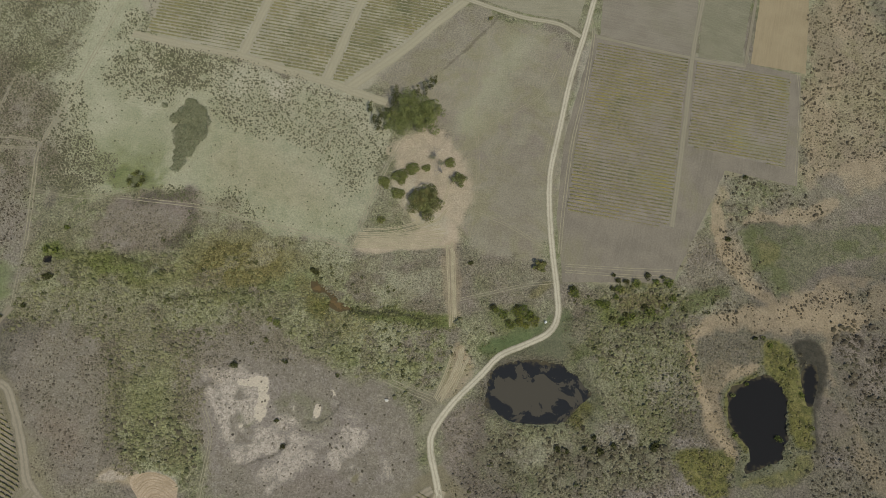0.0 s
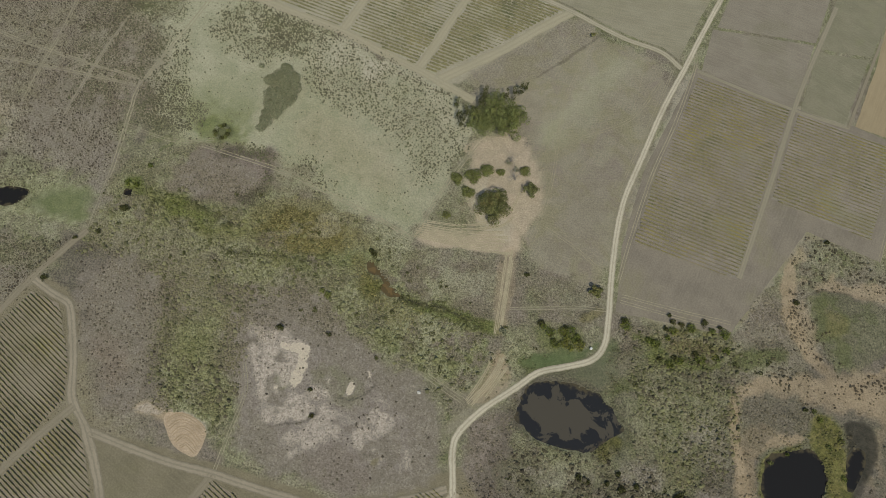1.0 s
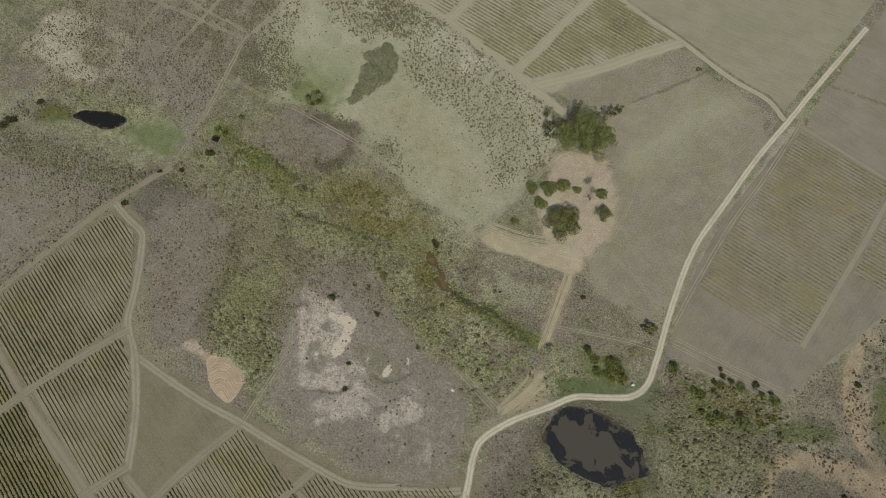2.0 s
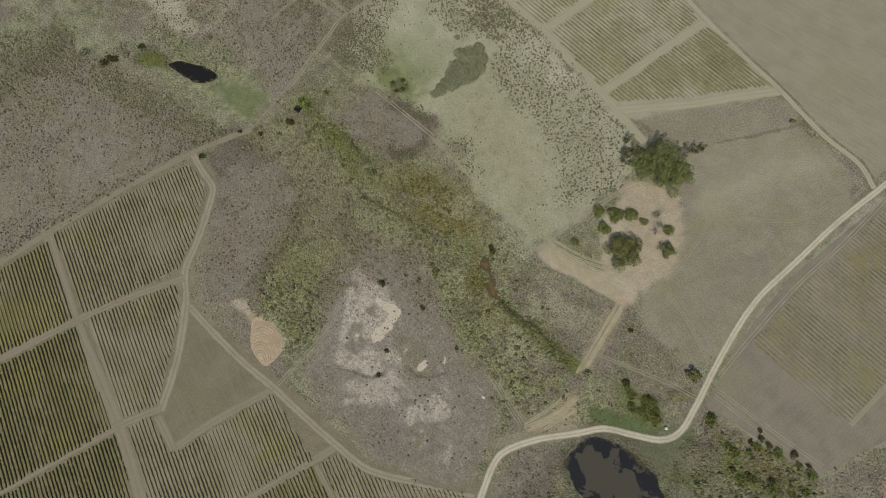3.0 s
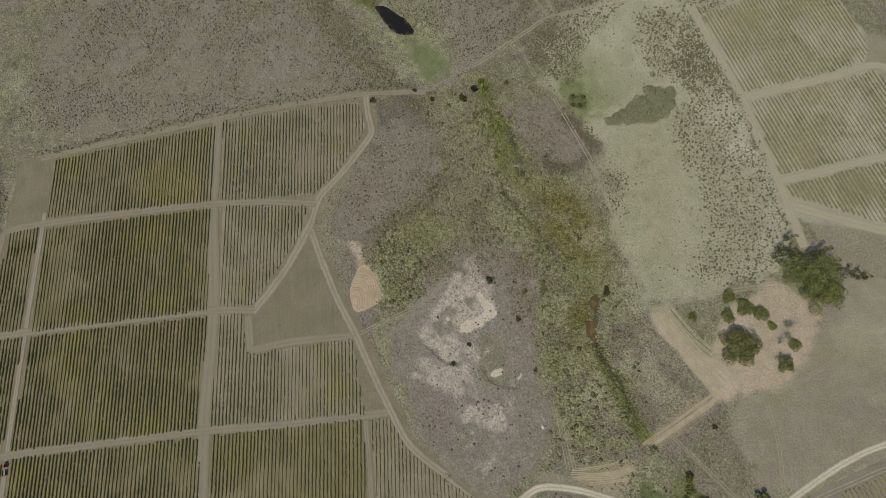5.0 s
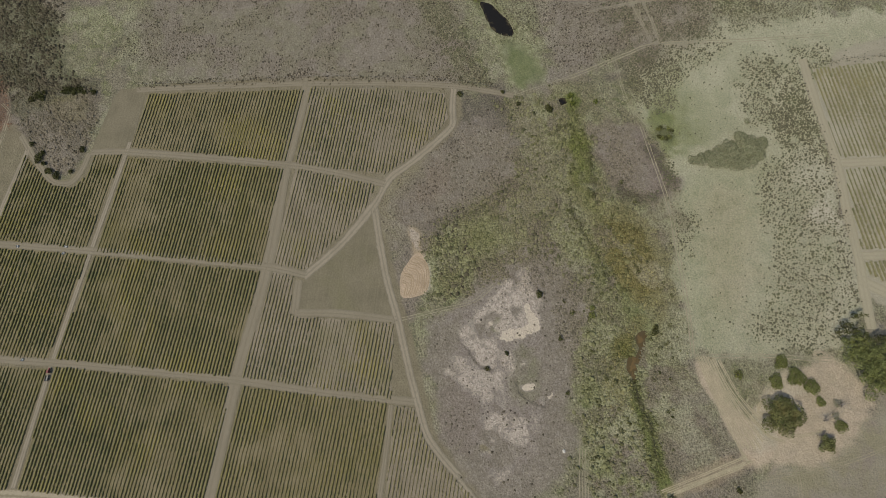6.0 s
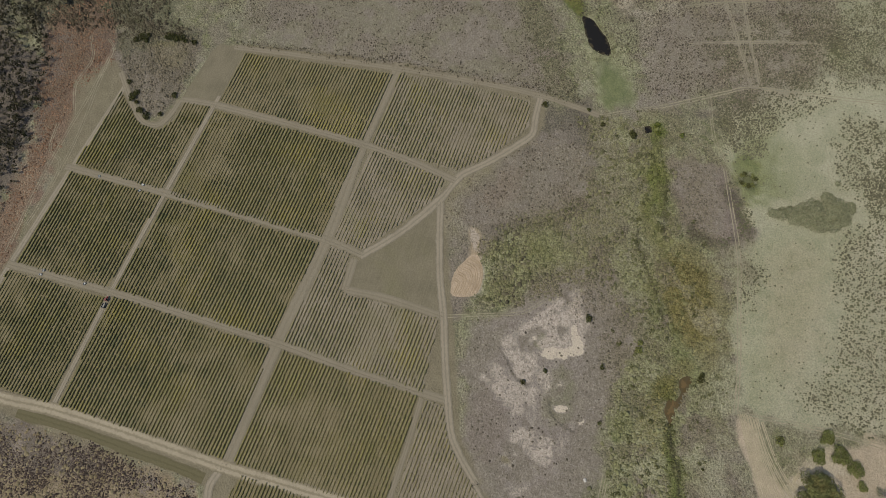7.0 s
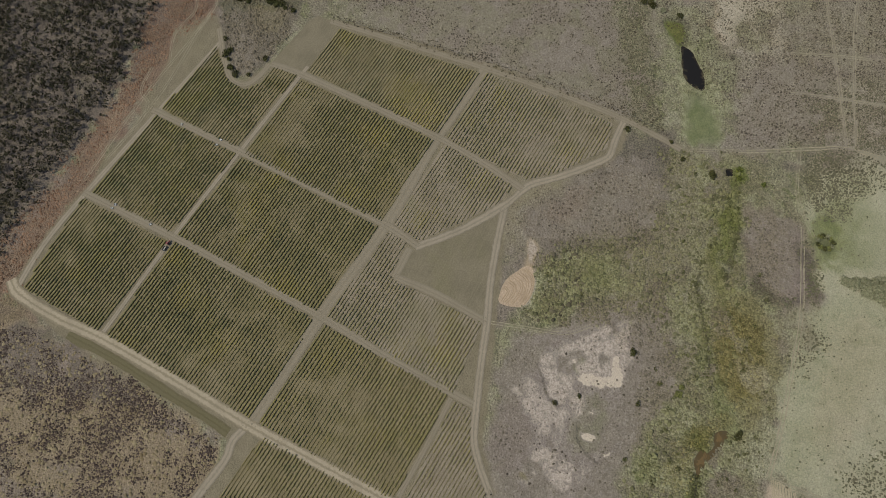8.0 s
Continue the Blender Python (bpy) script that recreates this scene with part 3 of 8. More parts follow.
def trunk_of(ob, height, thick, lobes, rng, material=BARK, twigs=0):
    """A trunk that forks towards the lobes."""
    bm = bmesh.new()
    fork = Vector(((rng.rand() - 0.5) * 0.12 * height, (rng.rand() - 0.5) * 0.12 * height, height * 0.38))
    tube(bm, (0, 0, -0.3), fork, thick, thick * 0.7, 8)
    for x, y, z, r, *_ in lobes:
        elbow = fork.lerp(Vector((x, y, z)), 0.5) + Vector((0, 0, 0.06 * height))
        tube(bm, fork, elbow, thick * 0.5, thick * 0.3)
        tube(bm, elbow, (x, y, z), thick * 0.3, thick * 0.1)
        for _ in range(twigs):
            d = Vector(rng.normal(size=3)) * r
            tube(bm, (x, y, z), (x + d.x, y + d.y, z + abs(d.z)), thick * 0.1, thick * 0.03, 4)
    me = joined(bm)
    me.materials.append(material)
    child("trunk", me, ob)


def tree(x, y, radius, height, leaf, label, n=14, leaf_size=0.6, fill=1.0, seed=1, spread=0.62, name="tree", category="tree", group="", slender=False):
    """A tree: forking trunk, and a crown of leaf sprays in uneven lobes."""
    rng = np.random.RandomState(seed)
    ob = tagged(new(name), label, category, group)
    ob.location = (x, y, 0)
    ob.rotation_euler.z = rng.rand() * 6.28
    lobes = [(0, 0, height * 0.5, radius * 0.4, 0.6)]
    for k in range(n):
        a, d = k * 2.4 + rng.rand(), radius * spread * math.sqrt((k + 0.6) / n) * (0.75 + 0.5 * rng.rand())
        r = radius * (0.13 + 0.15 * rng.rand())
        lobes.append((math.cos(a) * d, math.sin(a) * d, height * (0.45 + 0.4 * rng.rand()) - 0.18 * d, r, 0.9))
    if slender:
        lobes = [(rng.normal() * radius * 0.3, rng.normal() * radius * 0.3, height * (0.25 + 0.7 * (k + rng.rand()) / n), radius * (0.75 - 0.4 * k / n), 1.5) for k in range(n)]
    trunk_of(ob, height, 0.05 * radius + 0.1, lobes[1:9], rng)
    count = int(fill * 4.2 * radius ** 2 / leaf_size ** 2 * 0.75) + 60
    v, q = cloud(lobes, count, leaf_size, rng)
    child("crown", mesh_of("crown", v, q, mats=[leaf]), ob)
    return ob


def bush(x, y, radius, height, leaf, label, seed=1, leaf_size=0.38, group="", fill=1.0):
    """A low bush: short stems and leaves nearly down to the ground."""
    rng = np.random.RandomState(seed)
    ob = tagged(new("bush"), label, "bush", group)
    ob.location = (x, y, 0)
    lobes = [(0, 0, height * 0.5, radius * 0.62, min(0.9, 0.75 * height / radius))]
    for k in range(5 + int(radius)):
        a = k * 2.4 + rng.rand()
        d = radius * (0.35 + 0.35 * rng.rand())
        lobes.append((math.cos(a) * d, math.sin(a) * d, height * (0.3 + 0.25 * rng.rand()), radius * (0.28 + 0.18 * rng.rand()), 0.8))
    bm = bmesh.new()
    for lx, ly, lz, *_ in lobes[:6]:
        tube(bm, (lx * 0.1, ly * 0.1, -0.1), (lx, ly, lz), 0.03 + 0.02 * radius, 0.02, 5)
    me = joined(bm)
    me.materials.append(BARK)
    child("stem", me, ob)
    v, q = cloud(lobes, int(fill * 3.4 * radius * (radius + height) / leaf_size ** 2 * 0.6) + 30, leaf_size, rng, 0.9)
    child("foliage", mesh_of("foliage", v, q, mats=[leaf]), ob)
    return ob


def tufts(name, outlines, per_m2, size, leaf, label, seed=1, clump=0.5, tall=0.7, scale=9.0, avoid=True):
    """Countless tufts over an area, in drifts."""
    rng = np.random.RandomState(seed)
    X, Y = [], []
    for pts in outlines:
        p = np.array(pts, float)
        lo, hi = p.min(0), p.max(0)
        cell = 1 / math.sqrt(per_m2 * 1.9)
        x, y = (a.ravel() for a in np.meshgrid(np.arange(lo[0], hi[0], cell), np.arange(lo[1], hi[1], cell)))
        n = len(x)
        x, y = x + cell * 0.95 * (rng.rand(n) - 0.5), y + cell * 0.95 * (rng.rand(n) - 0.5)
        warp = 10 * np.stack((NA.rough(x, y, 12) - 0.5, NB.rough(x, y, 12) - 0.5))
        ok = signed(x + warp[0], y + warp[1], p) + (rng.rand(n) - 0.5) * 8 > 0
        ok &= 0.62 * NC.rough(x, y, scale) + 0.38 * NA.rough(x, y, scale * 0.32) + (rng.rand(n) - 0.5) * 0.2 > clump
        if avoid:
            ok &= free_at(x, y)
        X.append(x[ok]), Y.append(y[ok])
    x, y = np.concatenate(X), np.concatenate(Y)
    n = len(x)
    r = size * (0.5 + rng.rand(n) ** 3 * 1.2)
    v, t = spikes(x, y, r, r * tall * 1.5 * (0.8 + 0.8 * rng.rand(n)), rng)
    me = mesh_of(name, v, tris=t, mats=[leaf])
    i, j = np.clip(np.searchsorted(gx, x), 0, len(gx) - 1), np.clip(np.searchsorted(gy, y), 0, len(gy) - 1)
    tone = sum(weight[k][j, i][:, None] * (np.array(tint(*a)) + np.array(tint(*b)))[None] / 2 for k, (a, b, _) in COVERS.items())
    me.attributes.new("stand", "FLOAT_COLOR", "POINT").data.foreach_set("color", np.repeat(tone, len(v) // n, 0).astype(np.float32).ravel())
    return tagged(new(name, me), label, "scrub", kind="stuff")


def low_shrubs(outlines, per_m2, size, seed):
    """Leafy low shrubs too many to count, joined."""
    rng = np.random.RandomState(seed)
    V, Q, n0 = [], [], 0
    for pts in outlines:
        p = np.array(pts, float)
        lo, hi = p.min(0), p.max(0)
        n = int((hi - lo).prod() * per_m2 * 2)
        x, y = lo[0] + rng.rand(n) * (hi[0] - lo[0]), lo[1] + rng.rand(n) * (hi[1] - lo[1])
        ok = (signed(x, y, p) > 0) & (NB.rough(x, y, 15) > 0.5) & free_at(x, y)
        for a, c in zip(x[ok], y[ok]):
            r = size * (0.5 + 0.8 * rng.rand() ** 2)
            v, q = cloud([(a, c, r * 0.3, r * 0.75, 0.7), (a + r * 0.4 * rng.normal(), c + r * 0.4 * rng.normal(), r * 0.25, r * 0.55, 0.7)], 24, 0.42 * r / 1.2, rng, 0.6)
            V.append(v), Q.append(q + n0)
            n0 += len(v)
    return tagged(new("low_shrubs", mesh_of("low_shrubs", np.vstack(V), np.vstack(Q), mats=[leaves("olive_shrub_leaves", (70, 74, 44), (116, 114, 74), (98, 96, 60), 7)])), "low olive shrubs scattered through rough growth", "scrub", kind="stuff")
# ======== the plan ========
# ---- covers of the open ground ----
mottle("heath", 46, 0.52, 0.6, NB)
mottle("lush", 34, 0.55, 0.5, NA)
mottle("heath", 17, 0.56, 0.5, NA)
mottle("meadow", 21, 0.60, 0.35, NC)
mottle("dark", 9, 0.64, 0.25, NC)
cover("meadow", [(-267.9, 217.4), (-232.6, 242.6), (-163.3, 236), (-88.8, 221.2), (-56, 213.3), (-47.2, 183.9), (-56.4, 149), (-56.7, 109.6), (-96.6, 111.1), (-134.4, 118.7), (-169.2, 126.9), (-208.4, 124.6), (-226.8, 125.6), (-252.5, 137.5), (-268.9, 163.9)], 6, rough=0.35)
cover("meadow", [(-240, 126.3), (-275.8, 169.5), (-264.2, 193.9), (-66.7, 191.1), (-58.2, 120.6), (-81, 113.5), (-140, 117), (-176.3, 125.2), (-212.1, 120.5)], 6, rough=0.3)
cover("meadow", [(-276.4, 157.9), (-267.1, 313.5), (-235.1, 353.8), (-214.4, 344.5), (-246.3, 148.8)], 5, rough=0.4)
cover("meadow", [(-265.7, 164.8), (-218.4, 265.5), (-187.4, 213.1), (-137.4, 176), (-169.8, 138.3), (-219.3, 140.8)], 5, rough=0.3)
cover("green", [(-249.9, 162.8), (-197.1, 173.9), (-185, 144.5), (-216.5, 127.2), (-238.6, 139.8)], 8, 0.35, rough=0.3)
# bright spot opposite the sun, painted as pale ground
cover("pale", [(-140, 221.5), (-117.3, 225.5), (-108.9, 204.2), (-126.6, 196.7)], 9, 0.7, patchy=0.1)
cover("pale", [(-177.9, 231.1), (-105, 223), (-51.8, 211.7), (-51.9, 166.2), (-55.9, 125.2), (-89.7, 147.7), (-128.3, 170.5), (-162, 199.5)], 14, 0.48, rough=0.4)
cover("meadow", [(-368.7, 276.9), (-269, 295.9), (-264.2, 218.1), (-265.4, 164.5), (-268.4, 130.8), (-306.3, 116.7)], 10, 0.55, patchy=0.05, rough=0.7)
cover("heath", [(-315.7, 199.8), (-275.2, 193.3), (-245.6, 138.6), (-264.4, 119.5), (-284.7, 116.2)], 10, 0.5)
cover("heath", [(-210.7, 120.2), (-174.8, 134), (-121.8, 126.5), (-164.1, 108.2), (-199.3, 106.5)], 5, 0.7)
cover("heath", [(-216.8, 103.2), (-192.7, 128), (-168.4, 126.9), (-156.3, 106.2), (-181.1, 93), (-203.7, 92.3)], 4, 0.8)
cover("heath", [(-458.8, -146.1), (-370.8, -22.6), (-334.2, 13.3), (-280.4, 22.3), (-263.2, 10), (-296.9, -102.9), (-338.3, -225)], 12, 0.45, rough=0.5)
cover("fallow", [(-450.8, -150.1), (-363.1, -27.4), (-320.6, 8.7), (-284.3, 11.2), (-272, -6.6), (-300.2, -100.9), (-341.7, -223.4)], 12, 0.35, rough=0.5)
cover("clay", [(-375.6, -42), (-350.6, 1), (-316.8, 20), (-289.2, 5.5), (-307, -41), (-327.8, -84.2)], 15, 0.35, patchy=0.3)
cover("heath", [(-312.7, -205.3), (-370.7, -125.1), (-392, 7.7), (-262.1, 25.4), (-266.5, 2.7), (-289.5, -97.2)], 12, 0.5, rough=0.5)
cover("fallow", [(-315.4, -189), (-370.7, -125.1), (-390.7, -0.2), (-272.6, 13.2), (-270, -1.4), (-292.2, -97.7)], 12, 0.45, rough=0.5)
cover("clay", [(-388.5, 47.8), (-397.9, 105.6), (-328.3, 106.8), (-315.4, 83.6), (-326.1, 68)], 7, 0.6, patchy=0.2)
cover("sand", [(-389.8, 55.6), (-396.6, 97.9), (-345.2, 100.5), (-346, 77.9)], 7, 0.45, patchy=0.3)
cover("clay", [(-313.5, 72.6), (-319.8, 109), (-264.7, 113.2), (-258.7, 80)], 7, 0.5, patchy=0.2)
cover("heath", [(-397.9, 105.6), (-416.1, 218.2), (-308.5, 215.1), (-271.5, 146.1), (-267.3, 111.3)], 9, 0.5)
cover("clay", [(-317.4, -206.5), (-380.6, -127.1), (-401.9, 6.7), (-262.1, 25.4), (-266.5, 2.7), (-289.5, -97.2)], 10, 0.25, rough=0.5)
cover("clay", [(-450.8, -150.1), (-363.1, -27.4), (-330.5, 10.8), (-282.9, 19.4), (-270.5, 1.5), (-300.2, -100.9), (-341.7, -223.4)], 12, 0.12, rough=0.5)
cover("clay", [(-330.5, 67.7), (-334.3, 115.7), (-265.1, 114.9), (-258.7, 80)], 7, 0.5)
cover("sand", [(-382.8, 42.4), (-397.9, 105.6), (-359.5, 103.5), (-337.5, 108.2), (-338.2, 85.9), (-325.4, 64.3)], 5, 0.5, warp=9, patchy=0.1, rough=0.3)
cover("pale", [(-383.7, 48.2), (-397.2, 101.7), (-349.7, 100.2), (-351.2, 81.4), (-339.5, 67)], 4, 0.45, warp=9, patchy=0.25)
# the wet valley
cover("lush", [(-251.5, 83.2), (-189.2, 96.6), (-132.2, 109.4), (-94.2, 100), (-49.3, 88.3), (9.2, 75.3), (44.9, 69.9), (33.4, 47.6), (-5, 28.8), (-67.1, 36.6), (-112.7, 30.1), (-131.7, 1.4), (-174.1, 1.9), (-236, 39.2)], 12, 0.85, patchy=0.25)
cover("lush", [(-251.2, 33.9), (-256.1, 83.7), (-208.3, 100.4), (-152.3, 110), (-105.3, 109.1), (-47.3, 100.1), (-33.9, 37.1), (-83, 31.4), (-140.7, 51.6), (-194.8, 29)], 10, 0.6, patchy=0.2)
cover("green", [(-228.9, 66.2), (-239.6, 81.2), (-198.3, 87.4), (-193, 79.3)], 7, 0.6, patchy=0.35)
cover("green", [(-183, 20), (-151.3, 24.6), (-134.5, -23.7), (-161.1, -30.2)], 12, 0.15, patchy=0.3)
cover("lush", [(-181.4, -9.5), (-189.7, 51.9), (-139.5, 39), (-120.9, -16.5), (-121.3, -37.9), (-171.2, -25.9)], 8, 0.7, patchy=0.2)
cover("rust", [(-148.8, 75.2), (-145.2, 91.5), (-125.8, 98.8), (-100, 102.3), (-92.8, 93.2), (-109.6, 79.5), (-127.1, 70.8)], 4, 0.7, warp=8, patchy=0.25)
cover("green", [(-141.7, 59.6), (-114.8, 79.2), (-87.3, 88.2), (-72.3, 88.7), (-76.5, 78.2), (-108.7, 69.1)], 4, 0.4, warp=8, patchy=0.3)
cover("heath", [(-124.5, 45), (-116.2, 66.1), (-93.1, 64.6), (-78.9, 42.7), (-85, 25), (-106.7, 32.2)], 6, 0.55, patchy=0.1)
cover("lush", [(-72.8, 60.6), (-48.9, 66.8), (-11.3, 68.6), (9.4, 62.4), (-3.4, 37.8), (-35.7, 40.5)], 7, 0.7, patchy=0.15)
cover("green", [(-29, 48.1), (-13.5, 66.1), (13.8, 67.4), (9.7, 48.1), (-12.5, 37.2)], 5, 0.4, patchy=0.3)
cover("rust", [(-158.4, 88.3), (-114.4, 103.2), (-100.7, 95.6), (-121.9, 71.1), (-141.7, 59.6)], 6, 0.55, patchy=0.3)
cover("lush", [(-166.2, -41.4), (-178.8, -14.8), (-181, 16.6), (-166.2, 35.5), (-143.7, 31.2), (-130.3, -1.1), (-126.1, -31.4)], 5, 0.85, warp=8, patchy=0.05)
cover("heath", [(-166.5, 18.3), (-166.8, 38.9), (-140.7, 51.6), (-122.6, 30.2), (-130.2, 15.9)], 6, 0.6)
cover("heath", [(-224, 82.3), (-217.7, 110.1), (-167.4, 115.8), (-156.6, 96.7), (-186.6, 84.8)], 6, 0.7)
cover("lush", [(-163.6, 96.2), (-170.9, 115.6), (-154.2, 119.6), (-151, 103.5)], 4, 0.7)
cover("green", [(-241.3, 68.8), (-235, 78), (-190.3, 84.5), (-160.4, 79.9), (-176.8, 72), (-203.2, 73.4)], 4, 0.6, warp=8, patchy=0.2)
cover("rust", [(-145.1, 73.8), (-145.7, 94.1), (-123.8, 103.4), (-103.8, 101.4), (-100.2, 84.2), (-118.4, 76.5)], 4, 0.8, warp=8, patchy=0.25)
cover("meadow", [(-135.5, 94.7), (-153.5, 116.4), (-106.9, 116.9), (-56.3, 111.7), (-53.8, 99.7)], 6, 0.4, patchy=0.2)
cover("lush", [(-82.3, 28.3), (-93.2, 49.7), (-78.9, 73.2), (-40.3, 67.3), (-34.6, 40.1)], 6, 0.6, patchy=0.1)
cover("green", [(-75.6, 57.8), (-78.2, 70.2), (-65.7, 69.7), (-61.3, 63.8)], 3, 0.6, warp=3)
cover("rust", [(-141.8, 74.7), (-140.2, 100.9), (-110.5, 102.6), (-102.8, 80.9)], 7, 0.5, patchy=0.3)
cover("heath", [(-240, -6.7), (-212.1, 13.6), (-154.6, -34.1), (-169.4, -40.3), (-198.5, -40.8)], 7, 0.8, rough=0.35)
cover("heath", [(-251.4, 26.8), (-192.2, 38.8), (-166.2, -33.9), (-192.4, -49.1), (-232.7, -6.3)], 9, 0.8, rough=0.4)
cover("heath", [(-139.1, 11.3), (-129.2, 39.7), (-71.5, 40.7), (-23.4, 24.6), (2.5, -12.2), (-40.5, -43.1), (-101.4, -40.5)], 8, 0.75, rough=0.4)
cover("clay", [(-110.6, -46.1), (-103.5, -17.4), (-76.8, 13.5), (-27.7, 19.6), (0.4, -14.6), (-25.5, -30.5), (-70.3, -44.1)], 6, 0.3, patchy=0.45)
cover("clay", [(-112.4, -27.6), (-79.4, 15.7), (-36.9, 18.9), (-4.1, -10.6), (-27.8, -28.5), (-72.7, -42.1)], 8, 0.4, patchy=0.1)
cover("green", [(-52.7, 70.4), (-48, 73.1), (-23.2, 75.5), (4.5, 76.7), (13.7, 72.2), (9.3, 67.2), (-13.5, 66.1), (-36.8, 64.9)], 3, 0.8, warp=3)
cover("dark", [(-54.4, 71), (-39.1, 71.8), (-24.1, 74.4), (-9.1, 71.2), (9.3, 67.2), (-10.4, 69.6), (-24, 72.4), (-38.5, 69.8), (-51.9, 69.6)], 0.7, 0.55, warp=1)
cover("green", [(-75.8, 68), (-72.7, 77.1), (-62.6, 72.4), (-64.7, 67.3), (-71.9, 64.4)], 3, 0.6, warp=3)
cover("rust", [(-106.3, 100.8), (-92.5, 105.2), (-70, 91.4), (-77.3, 88.5), (-94, 91.9)], 5, 0.5, warp=4)
cover("heath", [(-177.3, 42), (-154.1, 51.1), (-141.9, 36.3), (-164, 22.1)], 9, 0.5)
cover("green", [(-216.8, 73.7), (-209, 79.6), (-173.5, 76.9), (-151.8, 77.7), (-161.3, 66.6), (-191.8, 67.9)], 6, 0.5, patchy=0.2)
cover("fallow", [(-108, -48.1), (-67.8, -46.1), (-20.9, -34.4), (-20.5, -43.2), (-55.6, -55.9), (-92.9, -55.6)], 4, 0.5)
cover("sand", [(-171.2, -42.4), (-163.7, -40.2), (-145.3, -36.7), (-147.8, -43.4), (-163.6, -44.5)], 2, 0.8, warp=3)
# drifts of the wet valley
cover("heath", [(-220.9, 101.6), (-194.3, 129.4), (-166.3, 132.6), (-159.4, 121.4), (-158.7, 103.4), (-176.7, 91.8), (-201.3, 85.4)], 3, 0.75, warp=5, rough=0.5)
cover("dark", [(-202.4, 118.6), (-187.9, 128.9), (-169.5, 128.9), (-170.7, 122.9), (-185.9, 122.1), (-198.5, 115.3)], 2, 0.3, warp=4)
cover("dark", [(-173.7, 94.1), (-166.4, 110.1), (-159.1, 111.1), (-159.6, 101.7), (-167.6, 92.4)], 2, 0.3, warp=4)
cover("heath", [(-202.1, 31.3), (-189.7, 51.9), (-157, 30.3), (-162.8, 12), (-184.1, 10.5)], 6, 0.7, rough=0.7)
cover("heath", [(-152.3, 35.7), (-131.2, 60.2), (-110.6, 61.2), (-101, 38.9), (-124.8, 22.3), (-142.5, 18.5)], 6, 0.65, patchy=0.05)
cover("clay", [(-215.8, -70.1), (-215.5, -27.4), (-233.9, 6.7), (-222.7, 33.2), (-189.3, 40.1), (-175.4, 6.8), (-174.9, -35.7), (-162.8, -58.8)], 7, 0.2, patchy=0.15, rough=0.7)
cover("lush", [(-209, -41.1), (-230, 7.2), (-223.4, 36.6), (-185.6, 40.4), (-175.4, 6.8), (-176.2, -28.7)], 7, 0.5, patchy=0.2)
cover("heath", [(-127.1, 17.9), (-136, 45.4), (-114.5, 57.3), (-87.5, 53.5), (-76, 29)], 6, 0.65)
cover("heath", [(-262.4, 56.2), (-221.3, 55.3), (-154.4, 72.5), (-142.2, 53), (-167.8, 35.6), (-163.5, 9.8), (-183.9, -18.2), (-220.5, -4.6), (-256.5, 22.7)], 9, 0.45, patchy=0.3)
cover("lush", [(-149.2, 66.1), (-119.2, 56.4), (-83.7, 51.2), (-20.8, 43.2), (-39, 30.6), (-93.2, 32.9), (-120.8, 35.6), (-136.5, 7.1), (-159.5, 30)], 7, 0.6, patchy=0.1)
cover("lush", [(-181, 16.6), (-194.4, 67.2), (-144.6, 71.2), (-139.4, 45.1), (-156.4, 22.9)], 8, 0.5, patchy=0.15)
cover("rust", [(-218.9, 77.8), (-209.9, 81.8), (-182.1, 79.2), (-159.3, 84.2), (-151.1, 96.7), (-123, 102.2), (-98.6, 101), (-90.1, 90.7), (-105.9, 80.9), (-129.7, 70.7), (-153.2, 67), (-177.6, 65.9), (-203.4, 70.2)], 3, 0.3, warp=7)
cover("rust", [(-150.5, 91.3), (-139.4, 101.2), (-125.8, 98.8), (-105.4, 104.8), (-96.5, 97.6), (-107.9, 82.7), (-126.1, 74.8), (-141.1, 78.2)], 2.5, 0.75, warp=6, patchy=0.1)
cover("dark", [(-150.8, 94), (-138.2, 102.6), (-125.8, 98.8), (-130.6, 93.3), (-142.2, 88.9)], 2.5, 0.25, warp=4)
cover("rust", [(-92, 82.8), (-83.4, 87), (-71.2, 73.3), (-50, 65.5), (-36.8, 64.9), (-45.6, 49.6), (-67.6, 55.8)], 4, 0.45, warp=6, patchy=0.1)
cover("green", [(-78.5, 70.4), (-74.3, 81.9), (-61.4, 73.8), (-64.5, 64.8)], 2, 0.5, warp=3)
cover("green", [(-50.8, 71), (-23.2, 75.5), (1.1, 75.3), (14.8, 73.5), (9.3, 67.2), (-12.4, 67.3), (-34.6, 67.5)], 2, 0.45, warp=2)
for bank in ([(-179.2, 67.2), (-163, 59.9), (-143.6, 66.9), (-127.6, 71.3), (-116.2, 71.8), (-101.2, 76.7), (-115.1, 70.8), (-126.7, 69.5), (-143.1, 64.6), (-163, 58.1)], [(-51.5, 71.2), (-36.5, 73.1), (-22.4, 74.8), (-4.5, 71.4), (8.8, 66.7), (-6.3, 70.3), (-22.1, 72.5), (-36.6, 70.4)], [(-208, 84), (-192.4, 83), (-166.8, 78.5), (-168.5, 76.5), (-192.1, 80.2)]):
    cover("dark", bank, 0.8, 0.6, warp=1.5)
cover("meadow", [(-51.9, 76.7), (-14.2, 85.8), (10, 83.1), (-10.4, 111.3), (-45.7, 97.4)], 6, 0.4, patchy=0.1)
cover("pale", [(-387.9, 43.9), (-397.9, 105.6), (-328.3, 106.8), (-313.5, 72.6)], 7, 0.4, patchy=0.1)
cover("fallow", [(-391.7, 67.2), (-425.8, 218.4), (-292, 214.7), (-268.5, 118.3), (-262.9, 76.1)], 8, 0.4)
